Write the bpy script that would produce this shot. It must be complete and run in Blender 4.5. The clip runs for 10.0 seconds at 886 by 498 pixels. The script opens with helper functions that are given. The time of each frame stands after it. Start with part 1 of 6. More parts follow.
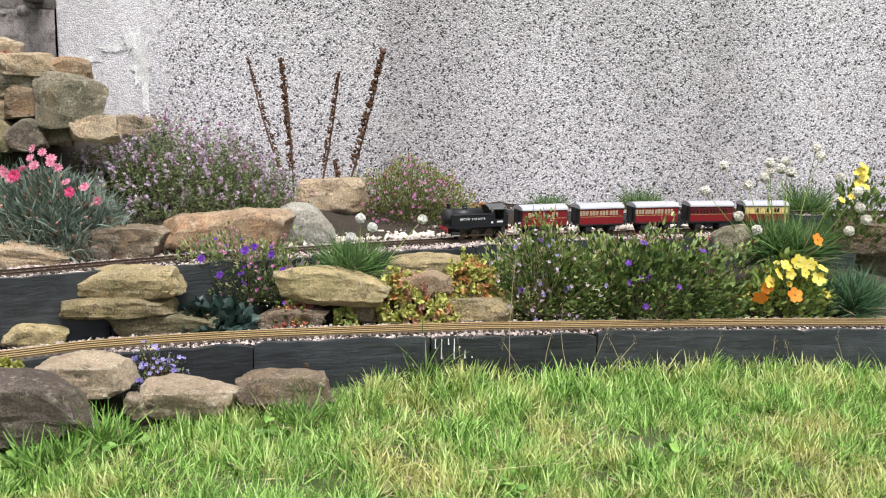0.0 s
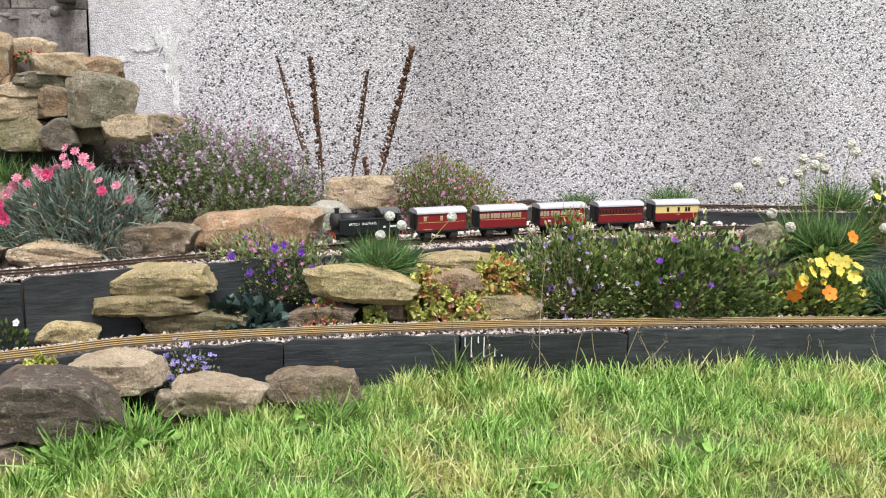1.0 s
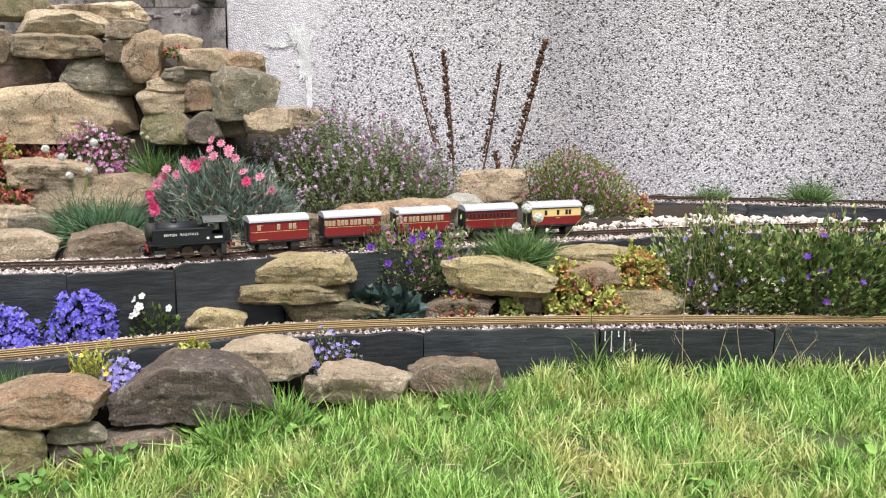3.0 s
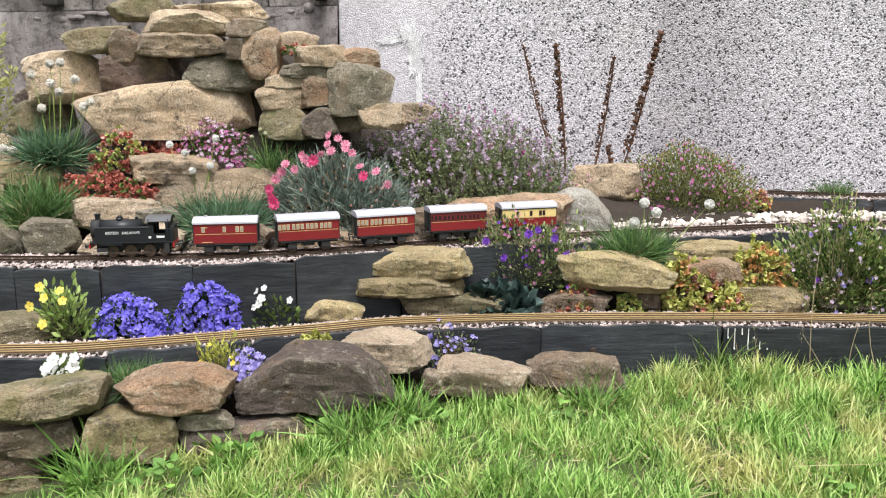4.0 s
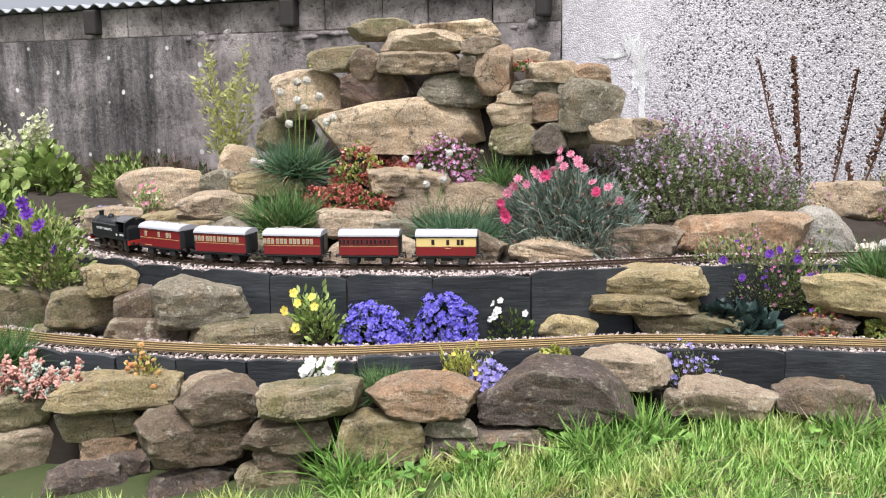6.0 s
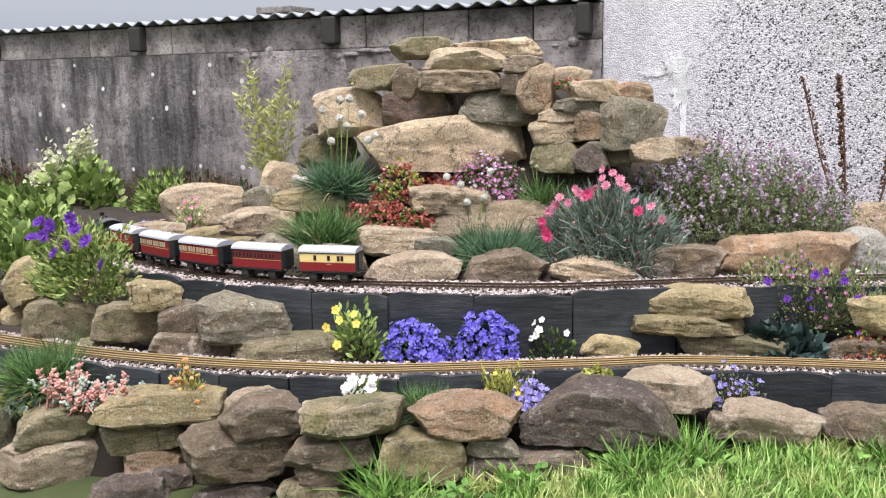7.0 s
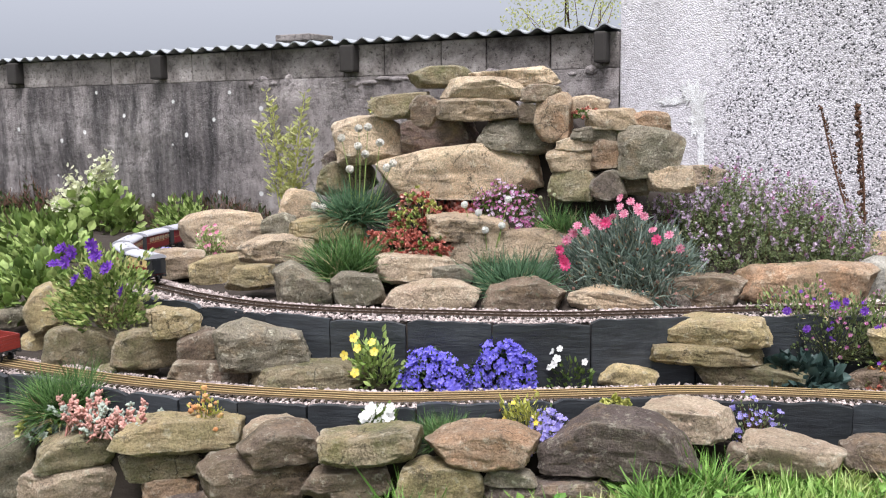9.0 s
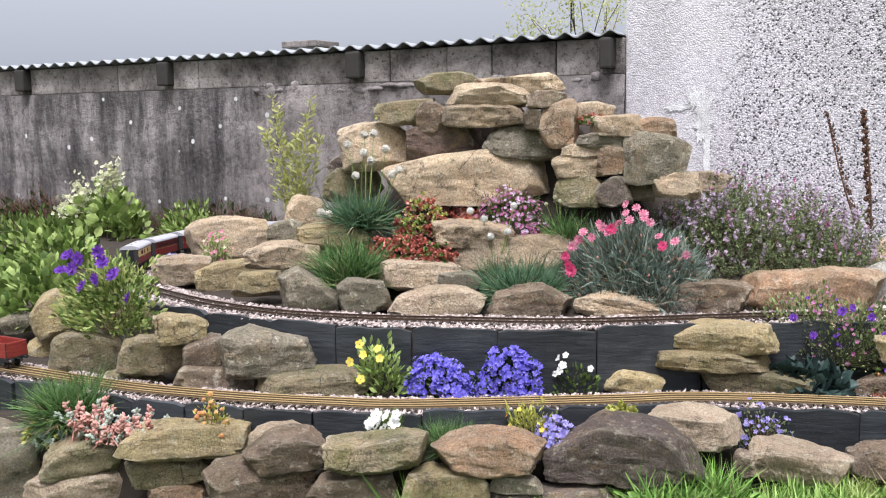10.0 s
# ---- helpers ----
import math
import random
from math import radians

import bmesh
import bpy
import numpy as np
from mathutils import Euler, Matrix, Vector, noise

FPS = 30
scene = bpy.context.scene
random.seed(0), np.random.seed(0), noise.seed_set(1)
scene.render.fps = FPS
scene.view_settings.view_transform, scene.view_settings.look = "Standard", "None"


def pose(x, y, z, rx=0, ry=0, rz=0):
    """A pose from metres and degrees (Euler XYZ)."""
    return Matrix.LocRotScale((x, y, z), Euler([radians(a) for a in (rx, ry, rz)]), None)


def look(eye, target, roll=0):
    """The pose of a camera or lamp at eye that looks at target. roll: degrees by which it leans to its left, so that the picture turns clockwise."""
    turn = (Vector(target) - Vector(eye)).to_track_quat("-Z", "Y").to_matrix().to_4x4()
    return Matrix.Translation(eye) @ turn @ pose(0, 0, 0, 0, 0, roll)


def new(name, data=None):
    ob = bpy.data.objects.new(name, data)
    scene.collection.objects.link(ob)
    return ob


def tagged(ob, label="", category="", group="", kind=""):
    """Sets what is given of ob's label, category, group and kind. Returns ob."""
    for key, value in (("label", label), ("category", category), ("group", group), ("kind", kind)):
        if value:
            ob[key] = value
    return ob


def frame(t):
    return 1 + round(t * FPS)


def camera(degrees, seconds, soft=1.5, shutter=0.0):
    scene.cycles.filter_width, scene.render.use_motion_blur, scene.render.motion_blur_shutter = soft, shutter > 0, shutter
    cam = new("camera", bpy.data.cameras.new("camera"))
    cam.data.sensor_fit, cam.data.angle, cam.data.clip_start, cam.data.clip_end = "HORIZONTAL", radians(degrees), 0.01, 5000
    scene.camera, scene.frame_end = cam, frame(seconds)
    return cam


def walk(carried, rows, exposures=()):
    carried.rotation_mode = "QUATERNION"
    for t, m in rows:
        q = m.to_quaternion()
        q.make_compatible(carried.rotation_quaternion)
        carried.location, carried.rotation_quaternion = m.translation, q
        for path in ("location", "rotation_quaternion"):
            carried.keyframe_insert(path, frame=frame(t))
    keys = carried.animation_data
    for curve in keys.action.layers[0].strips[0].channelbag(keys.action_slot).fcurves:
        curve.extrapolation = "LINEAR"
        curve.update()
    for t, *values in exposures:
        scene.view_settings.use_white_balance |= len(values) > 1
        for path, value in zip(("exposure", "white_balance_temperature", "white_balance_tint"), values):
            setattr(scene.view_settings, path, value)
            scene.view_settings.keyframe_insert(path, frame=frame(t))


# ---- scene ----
EXPO, SKY, SUN = 0.55, 0.080, 3.7
# camera and its walk
cam = camera(50.0, 10.0, soft=1.15)
ROWS = [
    (0.0, 0.0, 0.0, 0.812, 0.0, -11.0, 1.5),
    (0.5, 0.006, 0.003, 0.812, 0.95, -11.18, 1.25),
    (1.0, -0.005, 0.006, 0.809, 1.68, -11.13, 1.14),
    (1.5, -0.016, 0.008, 0.806, 2.59, -11.15, 1.06),
    (2.0, -0.034, 0.008, 0.804, 3.87, -11.22, 0.92),
    (3.5, -0.122, 0.003, 0.781, 10.42, -11.22, 0.18),
    (4.0, -0.151, 0.0, 0.777, 13.39, -11.33, -0.26),
    (4.5, -0.184, -0.013, 0.770, 16.95, -11.57, -0.57),
    (5.0, -0.217, -0.025, 0.773, 19.9, -11.39, -0.7),
    (5.5, -0.245, -0.042, 0.782, 22.29, -10.99, -0.85),
    (6.0, -0.267, -0.056, 0.792, 24.29, -10.6, -0.91),
    (7.5, -0.285, -0.066, 0.804, 26.61, -9.24, -0.69),
    (8.0, -0.285, -0.068, 0.807, 26.75, -8.81, -0.65),
    (8.5, -0.286, -0.069, 0.810, 26.96, -8.48, -0.68),
    (9.0, -0.287, -0.071, 0.812, 27.24, -8.24, -0.74),
    (9.5, -0.288, -0.071, 0.813, 27.44, -8.05, -0.79),
    (10.0, -0.286, -0.071, 0.814, 27.6, -7.9, -0.82),
]
walk(cam, [(t, pose(x, y, z, 90 + pitch, 0, yaw) @ pose(0, 0, 0, 0, 0, roll)) for t, x, y, z, yaw, pitch, roll in ROWS], exposures=[(0.0, EXPO - 0.06, 6500, 10), (4.0, EXPO, 6450, 12), (7.5, EXPO, 6250, 15), (10.0, EXPO - 0.03, 6200, 15)])

# overcast daylight: a bright sky and one wide sun high in front of the walls
world = bpy.data.worlds.new("overcast_sky")
scene.world = world
world.use_nodes = True
wn = world.node_tree
sky = wn.nodes.new("ShaderNodeTexSky")
sky.sky_type, sky.sun_disc = "NISHITA", False
sky.sun_elevation, sky.sun_rotation = radians(66), radians(156)
sky.air_density, sky.dust_density, sky.ozone_density = 1.0, 6.0, 0.6
cloud = wn.nodes.new("ShaderNodeMix")
cloud.data_type = "RGBA"
cloud.inputs["Factor"].default_value = 0.9
# an overcast sky is dimmer near the horizon than overhead
up = wn.nodes.new("ShaderNodeSeparateXYZ")
wn.links.new(wn.nodes.new("ShaderNodeTexCoord").outputs["Generated"], up.inputs[0])
grad = wn.nodes.new("ShaderNodeValToRGB")
grad.color_ramp.elements[0].position, grad.color_ramp.elements[0].color = 0.0, (0.205, 0.222, 0.25, 1)
grad.color_ramp.elements[1].position, grad.color_ramp.elements[1].color = 0.9, (1.0, 1.0, 1.0, 1)
wn.links.new(up.outputs["Z"], grad.inputs[0])
lift = wn.nodes.new("ShaderNodeMix")
lift.data_type, lift.blend_type = "RGBA", "MULTIPLY"
lift.inputs["Factor"].default_value = 1.0
lift.inputs["B"].default_value = (18.0, 18.0, 18.0, 1)
wn.links.new(grad.outputs[0], lift.inputs["A"])
wn.links.new(lift.outputs["Result"], cloud.inputs["B"])
wn.links.new(sky.outputs[0], cloud.inputs["A"])
wn.links.new(cloud.outputs["Result"], wn.nodes["Background"].inputs["Color"])
wn.nodes["Background"].inputs["Strength"].default_value = SKY
lamp = new("sun", bpy.data.lights.new("sun", "SUN"))
lamp.data.energy, lamp.data.angle, lamp.data.color = SUN, radians(22), (1.0, 0.985, 0.965)
lamp.matrix_world = look((0.8, -1.8, 4.5), (0, 0, 0))


# ---- materials ----
def nodes_of(name, rough=0.8, metal=0.0, spec=0.4):
    m = bpy.data.materials.new(name)
    m.use_nodes = True
    nt = m.node_tree
    b = nt.nodes["Principled BSDF"]
    b.inputs["Roughness"].default_value, b.inputs["Metallic"].default_value = rough, metal
    b.inputs["Specular IOR Level"].default_value = spec
    return m, nt, b


def texco(nt, local=True):
    if local:
        return nt.nodes.new("ShaderNodeTexCoord").outputs["Object"]
    return nt.nodes.new("ShaderNodeNewGeometry").outputs["Position"]


def noise_tex(nt, co, scale, detail=5, rough=0.6, stretch=None):
    if stretch:
        mp = nt.nodes.new("ShaderNodeMapping")
        mp.inputs["Scale"].default_value = stretch
        nt.links.new(co, mp.inputs[0])
        co = mp.outputs[0]
    n = nt.nodes.new("ShaderNodeTexNoise")
    n.inputs["Scale"].default_value, n.inputs["Detail"].default_value, n.inputs["Roughness"].default_value = scale, detail, rough
    nt.links.new(co, n.inputs["Vector"])
    return n.outputs["Fac"]


def ramp(nt, fac, stops):
    r = nt.nodes.new("ShaderNodeValToRGB")
    e = r.color_ramp.elements
    while len(e) < len(stops):
        e.new(0.5)
    for k, (p, c) in enumerate(stops):
        e[k].position, e[k].color = p, (c if len(c) == 4 else (*c, 1)) if isinstance(c, tuple) else (c, c, c, 1)
    nt.links.new(fac, r.inputs[0])
    return r.outputs[0]


def blend(nt, fac, a, b, mode="MIX"):
    m = nt.nodes.new("ShaderNodeMix")
    m.data_type, m.blend_type = "RGBA", mode
    for sock, v in ((m.inputs["Factor"], fac), (m.inputs["A"], a), (m.inputs["B"], b)):
        if isinstance(v, (int, float)):
            sock.default_value = v
        elif isinstance(v, tuple):
            sock.default_value = (*v, 1)
        else:
            nt.links.new(v, sock)
    return m.outputs["Result"]


def bump(nt, b, height, strength, dist=0.005):
    n = nt.nodes.new("ShaderNodeBump")
    n.inputs["Strength"].default_value, n.inputs["Distance"].default_value = strength, dist
    nt.links.new(height, n.inputs["Height"])
    nt.links.new(n.outputs[0], b.inputs["Normal"])


def vary(nt, col, amount, island=True):
    """Lightens or darkens each island (or each object) by its own chance."""
    if island:
        rnd = nt.nodes.new("ShaderNodeNewGeometry").outputs["Random Per Island"]
    else:
        rnd = nt.nodes.new("ShaderNodeObjectInfo").outputs["Random"]
    return blend(nt, 1.0, col, ramp(nt, rnd, [(0, 1 - amount), (1, 1 + amount * 0.6)]), "MULTIPLY")


def stone_mat(name, c1, c2, c3, lichen=0.3, moss=0.0):
    m, nt, b = nodes_of(name, 0.9, 0, 0.25)
    co = texco(nt)
    rnd = nt.nodes.new("ShaderNodeObjectInfo").outputs["Random"]
    mp = nt.nodes.new("ShaderNodeVectorMath")
    mp.operation = "ADD"
    sc = nt.nodes.new("ShaderNodeVectorMath")
    sc.operation = "SCALE"
    sc.inputs[0].default_value = (31, 17, 23)
    nt.links.new(rnd, sc.inputs["Scale"])
    nt.links.new(co, mp.inputs[0]), nt.links.new(sc.outputs[0], mp.inputs[1])
    co = mp.outputs[0]
    big = noise_tex(nt, co, 9, 6, 0.65)
    bed = noise_tex(nt, co, 11, 5, 0.65, (0.8, 0.8, 1.5))
    fine = noise_tex(nt, co, 220, 3, 0.7)
    col = blend(nt, ramp(nt, big, [(0.42, 0.0), (0.56, 1.0)]), c1, c2)
    col = blend(nt, ramp(nt, bed, [(0.46, 0.0), (0.62, 0.6)]), col, c3)
    spots = noise_tex(nt, co, 48, 5, 0.75)
    col = blend(nt, ramp(nt, spots, [(0.57, 0.0), (0.63, min(lichen * 1.5, 0.65))]), col, (0.62, 0.58, 0.46))
    rust = noise_tex(nt, co, 14, 6, 0.7, (1, 1, 1.6))
    col = blend(nt, ramp(nt, rust, [(0.53, 0.0), (0.66, 0.38)]), col, (0.38, 0.25, 0.135))
    dark = noise_tex(nt, co, 19, 8, 0.78)
    col = blend(nt, ramp(nt, dark, [(0.34, 0.8), (0.45, 0.0)]), col, (0.05, 0.043, 0.033))
    if moss:
        col = blend(nt, ramp(nt, noise_tex(nt, co, 16, 6, 0.7), [(0.45, 0.0), (0.65, moss)]), col, (0.13, 0.15, 0.045))
    col = blend(nt, 1.0, col, ramp(nt, fine, [(0.3, 0.6), (0.7, 1.38)]), "MULTIPLY")
    # hairline cracks
    cr = nt.nodes.new("ShaderNodeTexVoronoi")
    cr.feature = "DISTANCE_TO_EDGE"
    cr.inputs["Scale"].default_value = 13
    warp = blend(nt, 0.12, co, noise_tex(nt, co, 20, 4, 0.7))
    nt.links.new(warp, cr.inputs["Vector"])
    crack = ramp(nt, cr.outputs["Distance"], [(0.004, 1.0), (0.022, 0.0)])
    col = blend(nt, blend(nt, 1.0, crack, ramp(nt, noise_tex(nt, co, 6, 2), [(0.5, 0.0), (0.62, 0.75)]), "MULTIPLY"), col, (0.03, 0.026, 0.02))
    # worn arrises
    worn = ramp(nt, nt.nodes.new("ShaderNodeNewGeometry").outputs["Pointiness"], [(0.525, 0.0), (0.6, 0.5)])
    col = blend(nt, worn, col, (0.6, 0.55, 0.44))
    # thin olive film of algae
    col = blend(nt, ramp(nt, noise_tex(nt, co, 7, 7, 0.72), [(0.48, 0.0), (0.66, 0.22)]), col, (0.25, 0.23, 0.12))
    col = vary(nt, col, 0.3, False)
    nt.links.new(col, b.inputs["Base Color"])
    h = blend(nt, 0.1, noise_tex(nt, co, 40, 9, 0.78), bed)
    h = blend(nt, 0.25, h, fine)
    bump(nt, b, h, 1.0, 0.022)
    return m


def plain_mat(name, c1, c2=None, scale=40, rough=0.6, metal=0.0, spec=0.4, bumps=0.15, island=0.0, local=True):
    m, nt, b = nodes_of(name, rough, metal, spec)
    co = texco(nt, local)
    col = blend(nt, noise_tex(nt, co, scale, 5), c1, c2 or tuple(0.75 * v for v in c1))
    if island:
        col = vary(nt, col, island)
    nt.links.new(col, b.inputs["Base Color"])
    if bumps:
        bump(nt, b, noise_tex(nt, co, scale * 3, 5), bumps, 0.002)
    return m


def leaf_mat(name, c1, c2, rough=0.55, amount=0.35, through_light=0.16):
    m, nt, b = nodes_of(name, rough, 0, 0.3)
    rnd = nt.nodes.new("ShaderNodeNewGeometry").outputs["Random Per Island"]
    col = ramp(nt, rnd, [(0.0, c1), (1.0, c2)])
    col = blend(nt, 1.0, col, ramp(nt, noise_tex(nt, texco(nt), 35, 3), [(0.3, 1 - amount), (0.7, 1 + amount * 0.5)]), "MULTIPLY")
    nt.links.new(col, b.inputs["Base Color"])
    tr = nt.nodes.new("ShaderNodeBsdfTranslucent")
    nt.links.new(col, tr.inputs["Color"])
    mix = nt.nodes.new("ShaderNodeMixShader")
    mix.inputs[0].default_value = through_light
    out = nt.nodes["Material Output"]
    nt.links.new(b.outputs[0], mix.inputs[1]), nt.links.new(tr.outputs[0], mix.inputs[2])
    nt.links.new(mix.outputs[0], out.inputs["Surface"])
    return m


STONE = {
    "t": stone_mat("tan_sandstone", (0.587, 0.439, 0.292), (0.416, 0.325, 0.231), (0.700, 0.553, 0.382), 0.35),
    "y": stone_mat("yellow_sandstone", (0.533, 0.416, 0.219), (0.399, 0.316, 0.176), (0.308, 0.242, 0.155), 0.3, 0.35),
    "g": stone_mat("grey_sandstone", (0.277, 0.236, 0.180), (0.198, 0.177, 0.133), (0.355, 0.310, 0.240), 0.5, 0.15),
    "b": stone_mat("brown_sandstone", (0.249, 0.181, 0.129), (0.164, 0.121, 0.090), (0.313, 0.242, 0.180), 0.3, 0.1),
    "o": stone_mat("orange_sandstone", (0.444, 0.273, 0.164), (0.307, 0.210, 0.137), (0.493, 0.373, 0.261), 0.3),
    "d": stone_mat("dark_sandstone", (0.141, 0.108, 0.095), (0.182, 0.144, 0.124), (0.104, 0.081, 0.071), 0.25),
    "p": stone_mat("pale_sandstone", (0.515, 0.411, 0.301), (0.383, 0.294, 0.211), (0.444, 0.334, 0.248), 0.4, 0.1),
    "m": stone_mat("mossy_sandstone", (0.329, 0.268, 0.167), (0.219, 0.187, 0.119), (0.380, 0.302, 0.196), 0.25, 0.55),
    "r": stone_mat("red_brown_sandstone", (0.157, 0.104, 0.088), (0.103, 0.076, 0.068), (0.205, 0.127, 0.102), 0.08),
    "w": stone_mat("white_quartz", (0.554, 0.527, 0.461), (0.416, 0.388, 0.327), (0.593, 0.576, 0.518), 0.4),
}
STONE_WORDS = {"t": "tan", "y": "yellow", "g": "grey lichened", "b": "brown", "o": "rusty orange", "d": "dark brown", "p": "pale", "m": "mossy", "r": "dark reddish", "w": "whitish"}


def pebbledash():
    m, nt, b = nodes_of("pebbledash", 0.85, 0, 0.3)
    co = texco(nt, False)
    v = nt.nodes.new("ShaderNodeTexVoronoi")
    v.inputs["Scale"].default_value = 208
    nt.links.new(co, v.inputs["Vector"])
    sep = nt.nodes.new("ShaderNodeSeparateColor")
    nt.links.new(v.outputs["Color"], sep.inputs[0])
    # Near-black cells: black grains, and shade in the dash's pits put into colour.
    col = ramp(nt, sep.outputs[0], [(0.0, (0.016, 0.016, 0.017)), (0.13, (0.05, 0.05, 0.052)), (0.17, (0.40, 0.39, 0.395)), (0.34, (0.50, 0.48, 0.492)), (0.6, (0.66, 0.635, 0.655)), (1.0, (0.82, 0.795, 0.82))])
    col = blend(nt, ramp(nt, v.outputs["Distance"], [(0.42, 0.0), (0.8, 0.75)]), col, (0.24, 0.235, 0.24))
    # limy, smoother ground towards the corner, with a ragged edge
    place = nt.nodes.new("ShaderNodeSeparateXYZ")
    nt.links.new(co, place.inputs[0])
    along = nt.nodes.new("ShaderNodeMath")
    along.operation = "MULTIPLY_ADD"
    along.inputs[1].default_value = 0.35
    nt.links.new(noise_tex(nt, co, 5, 6, 0.7, (1, 1, 0.5)), along.inputs[0])
    nt.links.new(place.outputs["X"], along.inputs[2])
    shift = nt.nodes.new("ShaderNodeMapRange")
    shift.inputs["From Min"].default_value, shift.inputs["From Max"].default_value = -0.66, -0.80
    nt.links.new(along.outputs[0], shift.inputs["Value"])
    skin = ramp(nt, noise_tex(nt, co, 60, 5, 0.7), [(0.35, (0.50, 0.48, 0.49)), (0.6, (0.74, 0.72, 0.735))])
    part_lime = blend(nt, 1.0, shift.outputs["Result"], (0.72, 0.72, 0.72), "MULTIPLY")
    col = blend(nt, part_lime, col, skin)
    # weather stains: broad grey runs and one dark damp band
    stain = noise_tex(nt, co, 1.9, 5, 0.6, (1, 1, 0.3))
    col = blend(nt, 1.0, col, ramp(nt, stain, [(0.34, (0.74, 0.73, 0.73)), (0.56, (1.04, 1.03, 1.05))]), "MULTIPLY")
    band = nt.nodes.new("ShaderNodeMath")
    band.operation = "MULTIPLY_ADD"
    band.inputs[1].default_value = 0.16
    nt.links.new(noise_tex(nt, co, 4, 4, 0.6, (1, 1, 0.35)), band.inputs[0])
    nt.links.new(place.outputs["X"], band.inputs[2])
    run = nt.nodes.new("ShaderNodeMapRange")
    run.interpolation_type = "SMOOTHSTEP"
    run.inputs["From Min"].default_value, run.inputs["From Max"].default_value = -0.16, -0.06
    nt.links.new(band.outputs[0], run.inputs["Value"])
    fade = nt.nodes.new("ShaderNodeMapRange")
    fade.interpolation_type = "SMOOTHSTEP"
    fade.inputs["From Min"].default_value, fade.inputs["From Max"].default_value = 0.42, -0.04
    nt.links.new(band.outputs[0], fade.inputs["Value"])
    wet = blend(nt, 1.0, run.outputs["Result"], fade.outputs["Result"], "MULTIPLY")
    col = blend(nt, wet, col, blend(nt, 1.0, col, (0.70, 0.69, 0.69), "MULTIPLY"))
    damp = noise_tex(nt, co, 6, 5, 0.65)
    col = blend(nt, ramp(nt, damp, [(0.56, 0.0), (0.72, 0.3)]), col, (0.52, 0.49, 0.47))
    nt.links.new(col, b.inputs["Base Color"])
    h = ramp(nt, v.outputs["Distance"], [(0.0, 1.0), (0.8, 0.0)])
    bump(nt, b, h, 0.6, 0.003)
    return m


def limewash():
    """Smooth limy streaks left on the pebbledash by the corner."""
    m, nt, b = nodes_of("limy_render", 0.9)
    co = texco(nt, False)
    n = noise_tex(nt, co, 26, 6, 0.75, (1, 1, 0.5))
    nt.links.new(ramp(nt, n, [(0.35, (0.5, 0.49, 0.48)), (0.55, (0.8, 0.8, 0.8))]), b.inputs["Base Color"])
    bump(nt, b, noise_tex(nt, co, 110, 5, 0.8), 0.9, 0.004)
    return m


